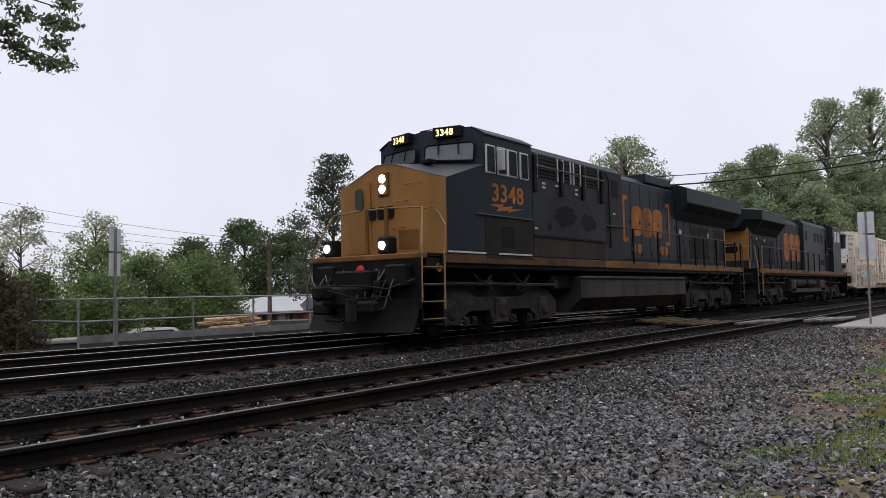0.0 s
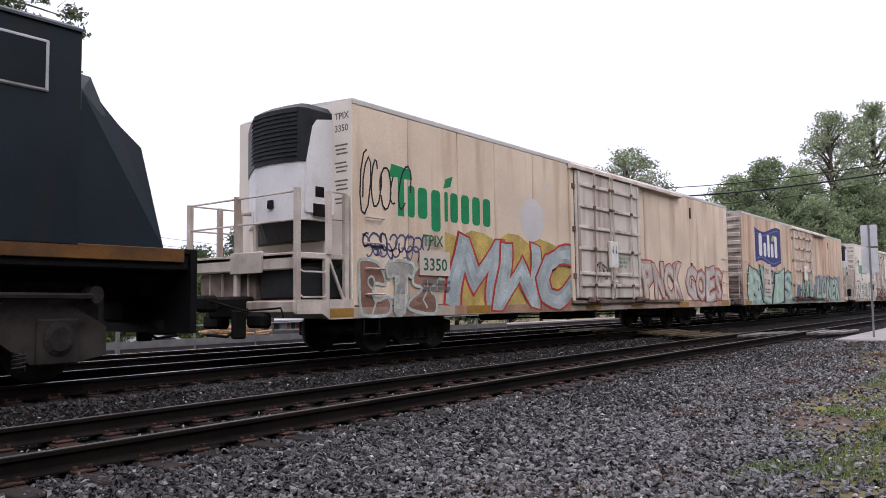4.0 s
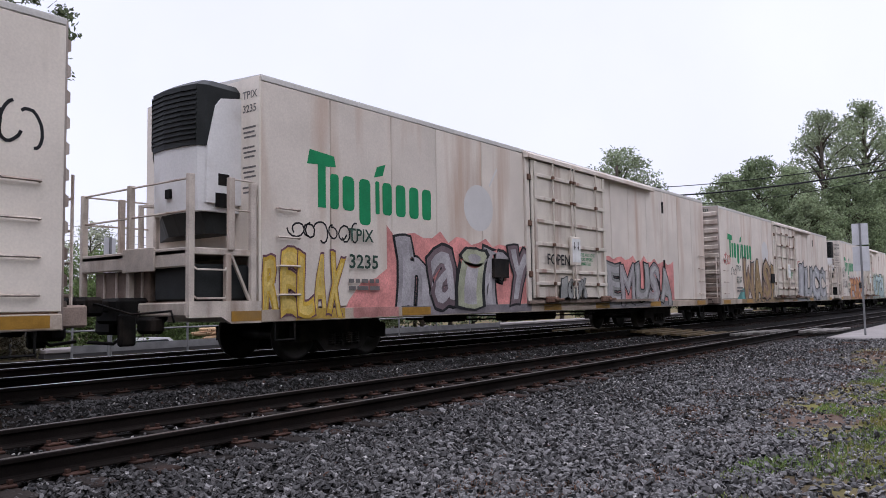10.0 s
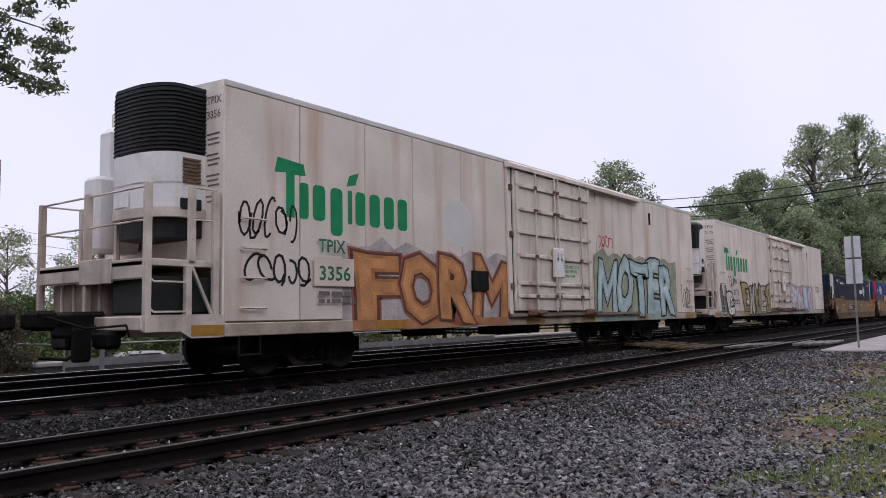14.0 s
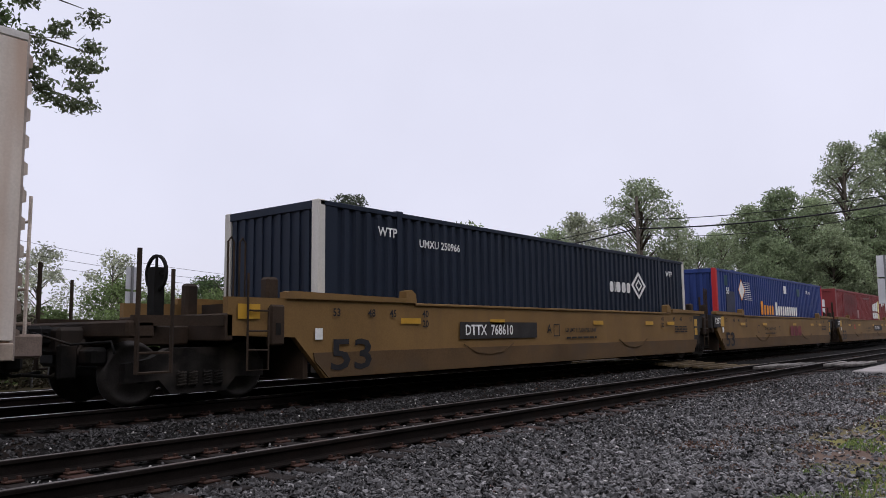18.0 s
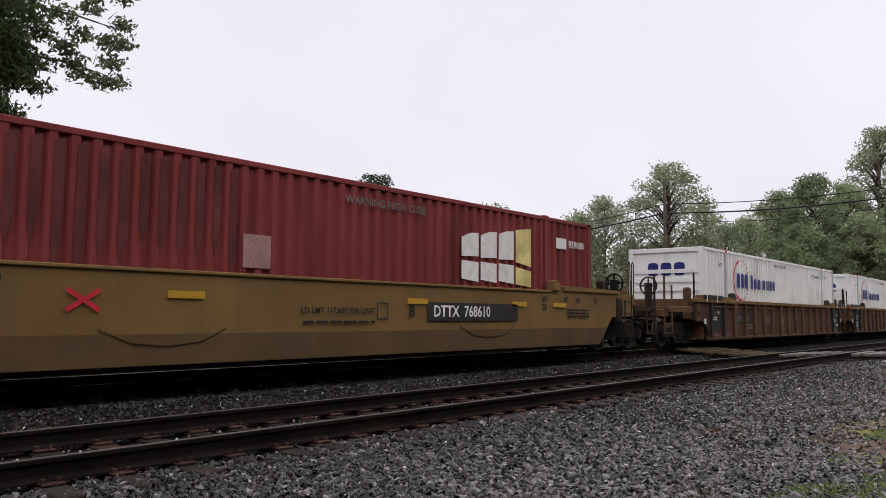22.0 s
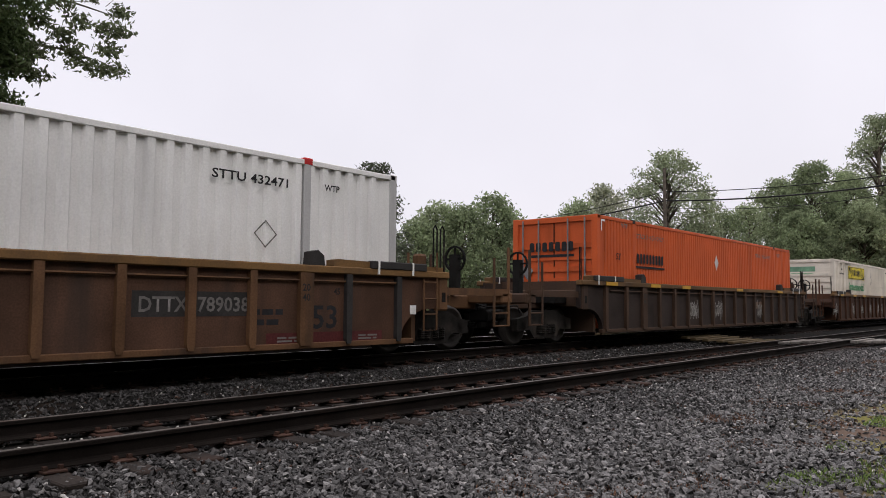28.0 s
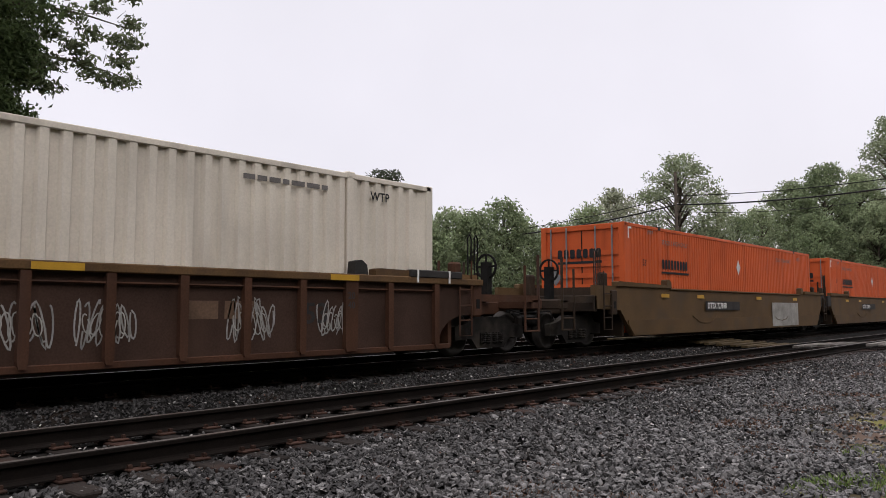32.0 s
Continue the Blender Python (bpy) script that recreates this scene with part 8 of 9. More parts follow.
orange_box(348.15)
c = joined(container(C_CREAM, "cream white corrugated container with a yellow panel and green lettering"), 371.35)
part("yellow_panel", Decal(YC).rect(2.86, 6.46, 2.21, 2.86), spray((0.62, 0.50, 0.03)), c, "yellow sign panel")
signs(c, 3.78, 2.38, 0.32, (0.55, 0.15, 0.6, 0.15, 0.8, 0.8, 0.8, 0.8), BLACK_INK, YC - 0.004, 0.14, "owner_mark")
for x0, x1, k in ((2.95, 3.65, 1), (5.7, 6.38, -1)):
    for j in range(6):
        part("panel_line", Decal(YC - 0.004).stroke([(x0, 2.28 + j * 0.1 if k < 0 else 2.78), (x1, 2.28 if k < 0 else 2.28 + j * 0.1)], 0.022, 0.0005 * j), BLACK_INK, c)
part("panel_border", Decal(YC - 0.004).stroke([(2.9, 2.25), (6.42, 2.25), (6.42, 2.82), (2.9, 2.82), (2.9, 2.25)], 0.025), BLACK_INK, c)
lettered("Intermodal", 3.01, 6.31, YC, 1.64, 0.40, GREEN_INK, c)
letters("STACK LIMIT 3 HIGH", 2.2, YC, 2.90, 0.10, GREY_INK, c)
letters("WTP", 1.32, YC, 2.84, 0.12, BLACK_INK, c)
small_print(c, YC, 1.45, 1.65, 2.58, 2.72, 1, BLACK_INK, 11)
letters("WTP", 14.55, YC, 2.7, 0.15, BLACK_INK, c)
small_print(c, YC, 1.1, 1.9, 2.37, 2.49, 1, BLACK_INK, 9)
small_print(c, YC, 12.0, 13.6, 2.72, 2.86, 1, GREY_INK, 10)
part("placard_holder", Decal(YC).stroke([(7.8, 2.25), (8.02, 2.48), (8.24, 2.25), (8.02, 2.02), (7.8, 2.25)], 0.025).stroke([(8.02, 2.48), (8.02, 2.85)], 0.02, 0.002), GREY_INK, c)
part("end_sign", Decal(0.0).rect(-0.75, 0.45, 2.5, 2.75), spray((0.16, 0.30, 0.20)), c, "faded green end sign").matrix_basis = pose(0.045, 0, 0, 0, 0, -90)
for j in range(3):
    part("end_stripe", Decal(0.0).rect(-0.7, 0.35, 2.40 - 0.05 * j, 2.42 - 0.05 * j), GREEN_INK, c).matrix_basis = pose(0.045, 0, 0, 0, 0, -90)
orange_box(394.95)
orange_box(414.1)
orange_box(433.3)


# ---- locomotives ----
L_BLUE = mat("loco_dark_blue", (0.0115, 0.018, 0.0245), 0.5, vary=0.2, scale=0.8, fine=40, bump=0.05, stain=(0.020, 0.018, 0.016), amount=0.4, streak=True)
L_ORANGE = mat("faded_orange_paint", (0.27, 0.10, 0.022), 0.65, vary=0.25, scale=3, fine=40, stain=(0.03, 0.022, 0.018), amount=0.4, streak=True)
L_FRAME = mat("dull_window_frame", (0.16, 0.165, 0.17), 0.5, vary=0.2, scale=4, fine=40)
L_GRIME = mat("loco_grimed_side", (0.020, 0.0225, 0.025), 0.6, vary=0.3, scale=0.9, fine=40, stain=(0.022, 0.019, 0.017), amount=0.3, streak=True)
L_GOLD = mat("loco_gold", (0.25, 0.122, 0.034), 0.5, vary=0.12, scale=1.0, fine=40, bump=0.05, stain=(0.15, 0.085, 0.035), amount=0.3, streak=True)
L_STRIPE = mat("loco_gold_stripe", (0.15, 0.068, 0.018), 0.65, vary=0.25, scale=2, fine=40, stain=(0.035, 0.025, 0.018), amount=0.42, stain_scale=0.8)
L_WING = mat("dark_green_radiator_housing", (0.0085, 0.0150, 0.0145), 0.5, vary=0.2, scale=0.8, fine=40, stain=(0.012, 0.013, 0.013), amount=0.3)
L_CABGRIME = mat("cab_side_grime", (0.0135, 0.0125, 0.0115), 0.7, vary=0.3, scale=1.2, fine=40, stain=(0.028, 0.019, 0.014), amount=0.35)
L_BLACK = mat("loco_black", (0.007, 0.007, 0.0075), 0.6, vary=0.3, scale=2, fine=40, stain=(0.018, 0.016, 0.014), amount=0.3, spec=0.08)
L_HOOD = mat("dusty_hood_door", (0.027, 0.030, 0.032), 0.7, vary=0.2, scale=1.5, fine=40, stain=(0.018, 0.02, 0.022), amount=0.3, streak=True)
BRIGHT_FRAME = mat("bright_window_frame", (0.40, 0.41, 0.41), 0.45, vary=0.15, scale=4, fine=40)
L_DULL = mat("dusty_gold_stripe", (0.075, 0.041, 0.021), 0.75, vary=0.3, scale=2, fine=40, stain=(0.025, 0.020, 0.016), amount=0.45)
L_DUST = mat("brown_road_dust", (0.030, 0.0245, 0.020), 0.85, vary=0.25, scale=1.5, fine=40, stain=(0.016, 0.015, 0.014), amount=0.35, streak=True)
L_TANK = mat("fuel_tank_grime", (0.046, 0.040, 0.035), 0.7, vary=0.25, scale=0.7, fine=30, stain=(0.018, 0.017, 0.016), amount=0.5, streak=True)
L_RAIL = mat("gold_handrail", (0.22, 0.15, 0.08), 0.55, vary=0.15, scale=4, fine=40)
L_DARKRAIL = mat("dark_handrail", (0.06, 0.05, 0.045), 0.6, vary=0.2, scale=4, fine=40)
# grey lifted above the body blue for sky reflected in the nose top
L_GREYTOP = mat("nose_top_sheen", (0.05, 0.056, 0.062), 0.35, vary=0.15, scale=2, fine=30, spec=0.5)
GRILLE = mat("radiator_grille", (0.005, 0.005, 0.0055), 0.7, vary=0.2, scale=8, fine=80)
GLASS = mat("cab_glass", (0.02, 0.024, 0.027), 0.08, vary=0.1, scale=1, fine=5, bump=0)
# lighter copy of GLASS: sky reflection added to the base colour
GLASS_LIT = mat("windscreen_glass_sheen", (0.09, 0.10, 0.105), 0.06, vary=0.1, scale=1, fine=5, bump=0, spec=0.6)
LAMP = mat("headlight_on", (1.0, 0.93, 0.86), 0.3, glow=9.0, bump=0)
NUMBER_LIT = mat("lit_number", (1.0, 0.80, 0.32), 0.4, glow=1.6, bump=0)
PLOW = mat("snow_plow", (0.006, 0.0058, 0.0055), 0.6, spec=0.08, vary=0.35, scale=2, fine=40, stain=(0.012, 0.010, 0.009), amount=0.4)
STICKER = mat("white_sticker", (0.38, 0.38, 0.37), 0.6, vary=0.1)

LOCO_FRAME = Shape()
for yy in (-1.2, 1.02):
    outer = [(-2.55, 0.30), (-2.55, 0.62), (-2.2, 0.86), (-1.4, 0.90), (-1.0, 0.74), (0.9, 0.74), (1.3, 0.90), (2.1, 0.86), (2.55, 0.62), (2.55, 0.3), (2.2, 0.24), (1.6, 0.24), (1.25, 0.48), (0.45, 0.48), (0.35, 0.24), (-0.35, 0.24), (-0.45, 0.48), (-1.25, 0.48), (-1.6, 0.24), (-2.2, 0.24)]
    LOCO_FRAME.prism(outer, yy, yy + 0.18)
    yo = yy if yy < 0 else yy + 0.18
    sg = -1 if yy < 0 else 1
    for ax in (-1.92, 0.0, 1.92):
        LOCO_FRAME.lathe(ax, 0.5, [(0.0, 0.10), (0.13, 0.10), (0.19, 0.06), (0.2, -0.05)], sg, 14, yo)
        LOCO_FRAME.box(ax - 0.26, ax + 0.26, min(yo, yo + sg * 0.05), max(yo, yo + sg * 0.05), 0.22, 0.72, 0.03)
    for ax in (-2.35, -0.55, 0.55, 2.35):
        LOCO_FRAME.lathe(ax, 0.98, [(0.0, 0.12), (0.1, 0.12), (0.1, -0.1)], sg, 10, yo)
    LOCO_FRAME.tube([(-2.3, yo + sg * 0.12, 1.0), (2.3, yo + sg * 0.12, 0.96)], 0.035, 6)
LOCO_FRAME.box(-2.6, 2.6, -0.9, 0.9, 0.34, 1.12)
LOCO_FRAME.v = [(a, b, z * 1.14) for a, b, z in LOCO_FRAME.v]
LOCO_FRAME_MESH = LOCO_FRAME.mesh("truck", LOCO_TRUCK)
COIL = Shape()
COIL.tube([(0.07 * math.cos(t), 0.05 * math.sin(t), 0.22 + t * 0.0075) for t in (k * math.pi / 4 for k in range(36))], 0.018, 4)
COIL_MESH = COIL.mesh("coil_spring", LOCO_TRUCK)


def loco_truck(car, x):
    t = truck(car, x, (-1.92, 0.0, 1.92), LOCO_FRAME_MESH)
    tagged(t, "three-axle dusty grey truck")
    for a, b in product((-1.45, -1.15, 1.15, 1.45, -0.42, 0.42), (-1.26, 1.26)):
        part("coil_spring", COIL_MESH, None, t).matrix_basis = pose(a, b, 0)


def handrail(car, x0, x1, posts, material, z=2.62, y=-1.5):
    r = Shape().tube([(x0, y, z - 0.12), (x0 + 0.12, y, z), (x1 - 0.12, y, z), (x1, y, z - 0.12)], 0.02, 6)
    part("handrail", r, material, car)
    for x in posts:
        part("rail_post", Shape().box(x - 0.035, x + 0.035, y - 0.02, y + 0.03, 1.55, z, 0.01), L_BLACK, car)


def stairs(car, x0, x1, s=-1):
    for i, z in enumerate((0.28, 0.62, 0.96, 1.3)):
        part("step", Shape().box(x0 + 0.02, x1 - 0.02, -1.5, -1.1, z, z + 0.035, 0.008), LOCO_TRUCK, car)
    part("stair_well", Shape().box(x0, x0 + 0.03, -1.5, -1.05, 0.22, 1.6).box(x1 - 0.03, x1, -1.5, -1.05, 0.22, 1.6).box(x0, x1, -1.08, -1.04, 0.22, 1.6), L_BLACK, car)


def plow(car, x, s):
    """Snow plow, pilot sheet, hoses and coupler on the end at x; s points outwards."""
    sh, cols = Shape(), 8
    grid = []
    for back in (0, 1):
        for j in range(cols + 1):
            y = -1.45 + 2.9 * j / cols
            out = 0.5 * (1 - abs(y) / 1.45)
            for k in range(6):
                grid.append((x + s * (out + 0.2 * (1 - k / 5) ** 2 - 0.05 * back), y, 0.08 + 0.13 * k))
    m = 6 * (cols + 1)
    faces = [(j * 6 + k, j * 6 + k + 1, (j + 1) * 6 + k + 1, (j + 1) * 6 + k) for j in range(cols) for k in range(5)]
    sh.add(grid, faces + [tuple(i + m for i in f[::-1]) for f in faces] + [(j * 6, (j + 1) * 6, (j + 1) * 6 + m, j * 6 + m) for j in range(cols)] + [(j * 6 + 5, j * 6 + 5 + m, (j + 1) * 6 + 5 + m, (j + 1) * 6 + 5) for j in range(cols)] + [(k, k + m, k + 1 + m, k + 1) for k in range(5)] + [(m - 6 + k, m - 5 + k, 2 * m - 5 + k, 2 * m - 6 + k) for k in range(5)])
    part("snow_plow", sh, PLOW, car, "scuffed dark snow plow")
    part("pilot", Shape().box(min(x, x - s * 0.1), max(x, x - s * 0.1), -1.5, 1.5, 0.5, 1.5).box(min(x, x + s * 0.35), max(x, x + s * 0.35), -0.5, 0.5, 0.88, 1.3, 0.04), L_BLACK, car)
    for i, y in enumerate((-1.05, -0.85, -0.65, -0.42, 0.5, 0.75, 0.95)):
        k = 0.3 if i % 2 else 0.5
        part("air_hose", Shape().tube([(x + s * 0.05, y, 1.32), (x + s * 0.25, y + 0.05, 1.05), (x + s * 0.32, y + k * 0.4, 1.05 - k), (x + s * 0.30, y + k * 0.8, 1.0 - k), (x + s * 0.2, y + k, 1.05), (x + s * 0.05, y + k + 0.05, 1.3)], 0.022, 6), (L_DARKRAIL, L_RAIL if s < 0 and i == 3 else LOCO_TRUCK)[i % 2], car, smooth=True)
    part("cut_lever", Shape().tube([(x + s * 0.12, -1.45, 1.1), (x + s * 0.3, -0.9, 0.92), (x + s * 0.35, -0.3, 1.0), (x + s * 0.35, 0.3, 1.0), (x + s * 0.12, 1.45, 1.05)], 0.016, 5), LOCO_TRUCK, car)
    for k, y0, y1, z0, z1 in ((0.22, -1.3, -0.75, 0.95, 1.4), (0.18, 0.7, 1.2, 1.0, 1.42), (0.3, -0.7, -0.5, 0.8, 1.1)):
        part("end_box", Shape().box(min(x, x + s * k), max(x, x + s * k), y0, y1, z0, z1, 0.04), L_BLACK, car)
    coupler(car, x + s * 0.55, s < 0)


def cab(car, x0, x1, s, windows, roof=4.47):
    """The crew cab from x0 to x1; s points to its windscreen end."""
    f = x0 if s < 0 else x1
    body = [(-1.5, 1.6), (1.5, 1.6), (1.5, 4.28), (1.22, roof - 0.04), (0.5, roof), (-0.5, roof), (-1.22, roof - 0.04), (-1.5, 4.28)]
    part("cab", Shape().run(body, x0, x1), L_BLUE, car, "dark blue crew cab")
    part("cab_roof", Shape().run([(-1.53, 4.27), (-1.24, roof - 0.03), (-0.5, roof + 0.01), (0.5, roof + 0.01), (1.24, roof - 0.03), (1.53, 4.27), (1.51, 4.31), (1.22, roof), (0.5, roof + 0.04), (-0.5, roof + 0.04), (-1.22, roof), (-1.51, 4.31)], x0 - 0.03, x1 + 0.04), L_BLUE, car)
    for a, b in windows:
        w = part("side_window", Shape().box(a, b, -1.53, -1.49, 3.42, 4.06, 0.02), BRIGHT_FRAME, car, "silver window frame")
        part("pane", Shape().box(a + 0.05, b - 0.05, -1.536, -1.531, 3.46, 4.02), GLASS, w)


def hood_doors(car, x0, x1, z0, z1, y, n, grille=(), name="hood_door", paint=None):
    w = (x1 - x0) / n
    for i in range(n):
        d = part(name, Shape().box(x0 + w * i + 0.015, x0 + w * (i + 1) - 0.015, y - 0.02, y + 0.02, z0, z1, 0.01), paint or L_BLUE, car)
        part("latch", Shape().box(x0 + w * (i + 1) - 0.12, x0 + w * (i + 1) - 0.05, y - 0.04, y - 0.018, (z0 + z1) / 2 - 0.05, (z0 + z1) / 2 + 0.05), L_BLACK, d)
        part("hinge", Shape().box(x0 + w * i + 0.03, x0 + w * i + 0.06, y - 0.035, y - 0.018, z0 + 0.15, z0 + 0.27), L_BLACK, d)
        if i in grille:
            part("louvre", Shape().box(x0 + w * i + 0.08, x0 + w * (i + 1) - 0.08, y - 0.026, y - 0.019, z0 + 0.14, z1 - 0.14), GRILLE, d)


def wing(car, x0, x1, z0, z1, w, box_hw, taper=0.0):
    """Flared radiator section on top of the hood."""
    if taper:
        full = [(-box_hw, z0), (-w, z0 + 0.62), (-w, z1 - 0.12), (-w + 0.3, z1), (w - 0.3, z1), (w, z1 - 0.12), (w, z0 + 0.62), (box_hw, z0)]
        lead = [(y * 0.68, z + (0.25 if z < z0 + 0.1 else 0.0) - (0.08 if z > z1 - 0.05 else 0.0)) for y, z in full]
        part("wing_front", Shape().add([(x0, y, z) for y, z in lead] + [(x0 + taper, y, z) for y, z in full], [tuple(range(8))] + [(i, (i + 1) % 8, (i + 1) % 8 + 8, i + 8) for i in range(8)]), L_WING, car)
        x0 += taper
    part("radiator_wing", Shape().run([(-box_hw, z0), (-w, z0 + 0.62), (-w, z1 - 0.12), (-w + 0.3, z1), (w - 0.3, z1), (w, z1 - 0.12), (w, z0 + 0.62), (box_hw, z0)], x0, x1), L_WING, car, "flared dark radiator housing")
    g = Shape()
    n = 5
    for i in range(n):
        a = x0 + 0.25 + (x1 - x0 - 0.4) * i / n
        b = a + (x1 - x0 - 0.4) / n - 0.12
        g.add([(a, -box_hw - 0.035, z0 + 0.08), (b, -box_hw - 0.035, z0 + 0.08), (b, -w + 0.02, z0 + 0.56), (a, -w + 0.02, z0 + 0.56)], [(0, 1, 2, 3)])
    part("radiator_grille", g, GRILLE, car)
    part("fan_hatch", Shape().box(x0 + 0.4, x1 - 0.5, -0.9, 0.9, z1, z1 + 0.06, 0.02), L_BLACK, car)


def maker_brackets(car, y, x, z, h, width, material):
    """The railway's mark: three slabs."""
    w = width / 3
    for i in range(3):
        part("railway_mark", Decal(y).slab(x + i * w + 0.02, x + (i + 1) * w - 0.03, z, z + h), material, car, "orange railway mark")


def loco_one():
    """Lead unit: cab first. x runs from the pilot."""
    c = thing("locomotive", "dark blue diesel locomotive with gold nose, headlights lit", "locomotive", "locomotives of the train")
    part("frame", Shape().box(0.3, 20.9, -1.45, 1.45, 1.32, 1.55, 0.02), L_BLACK, c)
    part("sill_stripe", Shape().box(0.8, 8.16, -1.5, -1.44, 1.43, 1.62, 0.01), L_DULL, c, "gold sill stripe under brown dust")
    part("sill_stripe", Shape().box(8.162, 20.9, -1.5, -1.44, 1.43, 1.62, 0.01), L_STRIPE, c, "worn gold sill stripe")
    part("sill_stripe", Shape().box(0.8, 20.9, 1.44, 1.5, 1.43, 1.62, 0.01), L_STRIPE, c)
    part("walkway", Shape().box(0.2, 21.0, -1.48, 1.48, 1.56, 1.62), L_BLACK, c)
    # nose: wide, its top falling to both sides, bevelled front
    fr = [(0.92, -1.5, 1.62), (0.92, -1.5, 3.17), (0.72, -0.22, 3.56), (0.72, 0.22, 3.56), (0.92, 1.5, 3.17), (0.92, 1.5, 1.62), (0.72, 0.22, 1.62), (0.72, -0.22, 1.62)]
    bk = [(2.3, -1.5, 1.62), (2.3, -1.5, 3.60), (2.0, -0.22, 3.72), (2.0, 0.22, 3.72), (2.3, 1.5, 3.60), (2.3, 1.5, 1.62)]
    part("nose", Shape().add(fr, [(0, 1, 2, 7), (7, 2, 3, 6), (6, 3, 4, 5)]), L_GOLD, c, "gold painted nose")
    part("nose_side", Shape().add([fr[0], bk[0], bk[1], fr[1]], [(0, 1, 2, 3)]), L_BLUE, c)
    part("nose_side", Shape().add([fr[4], bk[4], bk[5], fr[5]], [(0, 1, 2, 3)]), L_BLUE, c)
    part("nose_top", Shape().add(fr[1:5] + bk[1:5], [(0, 4, 5, 1), (1, 5, 6, 2), (2, 6, 7, 3)]), L_GREYTOP, c, "grey nose top, sky sheen put into its colour")
    part("nose_lip", Shape().tube([(0.93, -1.5, 3.17), (0.72, -0.22, 3.57), (0.72, 0.22, 3.57), (0.93, 1.5, 3.17)], 0.015, 5), L_GREYTOP, c)
    part("nose_door", Shape().add([(0.74, 0.40, 1.7), (0.70, 0.40, 3.25), (0.80, 1.15, 3.1), (0.84, 1.15, 1.7), (0.79, 0.40, 1.7), (0.79, 0.40, 3.25), (0.88, 1.15, 3.1), (0.88, 1.15, 1.7)], [(0, 1, 2, 3), (1, 5, 6, 2), (0, 4, 5, 1), (3, 2, 6, 7)]), L_GOLD, c)
    part("door_window", Shape().add([(0.70, 0.62, 2.72), (0.695, 0.62, 3.05), (0.705, 0.68, 3.12), (0.73, 0.84, 3.10), (0.74, 0.88, 3.02), (0.745, 0.88, 2.72), (0.73, 0.82, 2.66), (0.71, 0.67, 2.66)], [tuple(range(8))]), GLASS, c)
    part("headlight_box", Shape().box(0.66, 0.75, -0.15, 0.15, 2.90, 3.40, 0.02), L_STRIPE, c)
    for z in (3.04, 3.26):
        part("headlight", Shape().lathe(0, 0, [(0.0, 0.02), (0.085, 0.01), (0.09, -0.03)], 1, 16), LAMP, c, "lit headlight").matrix_basis = pose(0.65, 0, z, 0, 0, 90)
    for y in (-0.52, 1.05):
        b = part("ditch_light", Shape().box(0.05, 0.32, y - 0.19, y + 0.14, 1.62, 1.98, 0.04), L_BLACK, c)
        part("lens", Shape().lathe(0, 0, [(0.0, 0.02), (0.085, 0.01), (0.09, -0.03)], 1, 16), LAMP, b).matrix_basis = pose(0.04, y, 1.80, 0, 0, 90)
    for i in range(3):
        part("nose_mark", Decal(0.0).slab(-0.44 + 0.25 * i, -0.22 + 0.25 * i, 2.40, 2.68), L_BLACK, c, "dark railway mark").matrix_basis = pose(0.706, 0, 0, 0, 0, -90)
    for y, z, ln in ((-0.75, 3.1, 0.32), (-1.2, 2.55, 0.25), (-0.4, 2.2, 0.25), (-0.45, 2.75, 0.3)):
        part("grab_iron", Shape().tube([(0.80, y - ln / 2, z), (0.68, y - ln / 2, z), (0.68, y + ln / 2, z), (0.80, y + ln / 2, z)], 0.012, 5), L_GOLD, c)
    part("nose_hatch", Shape().add([(0.812, -0.85, 1.75), (0.735, -0.38, 1.75), (0.735, -0.38, 2.15), (0.812, -0.85, 2.15)], [(0, 1, 2, 3)]), L_STRIPE, c)
    # cab with windscreens, number boards
    cab(c, 2.3, 4.3, -1, ((2.34, 2.73), (2.80, 3.21), (3.22, 3.64), (3.75, 4.13)))
    ft = [(2.28, -1.5, 3.58), (1.98, 0.0, 3.70), (2.28, 1.5, 3.58), (2.32, 1.5, 4.28), (2.27, 1.2, 4.45), (2.08, 0.0, 4.50), (2.27, -1.2, 4.45), (2.32, -1.5, 4.28)]
    part("cab_front", Shape().add(ft, [(0, 1, 5, 6, 7), (1, 2, 3, 4, 5)]), L_BLUE, c)
    part("cab_front_top", Shape().add([ft[5], ft[6], ft[4], (2.4, -1.2, 4.46), (2.4, 1.2, 4.46)], [(0, 1, 3, 4, 2)]), L_BLUE, c)
    for s in (-1, 1):
        ws = [(1.935, s * 0.13, 3.79), (2.185, s * 1.30, 3.70), (2.215, s * 1.32, 4.06), (2.205, s * 1.24, 4.12), (1.99, s * 0.2, 4.13), (1.975, s * 0.13, 4.08)]
        part("windscreen", Shape().add(ws, [tuple(range(6))]), GLASS_LIT, c, "windscreen with reflected sky put into its grey")
        part("screen_frame", Shape().tube([(a - 0.01, b, z) for a, b, z in ws + ws[:1]], 0.02, 4), L_BLACK, c)
        for y in (0.42, 0.9):
            part("wiper", Shape().tube([(1.94 + 0.2 * y, s * y, 4.24), (1.93 + 0.2 * y, s * (y + 0.05), 4.1), (1.89 + 0.2 * y, s * (y + 0.08), 3.86)], 0.014, 4), L_BLACK, c)
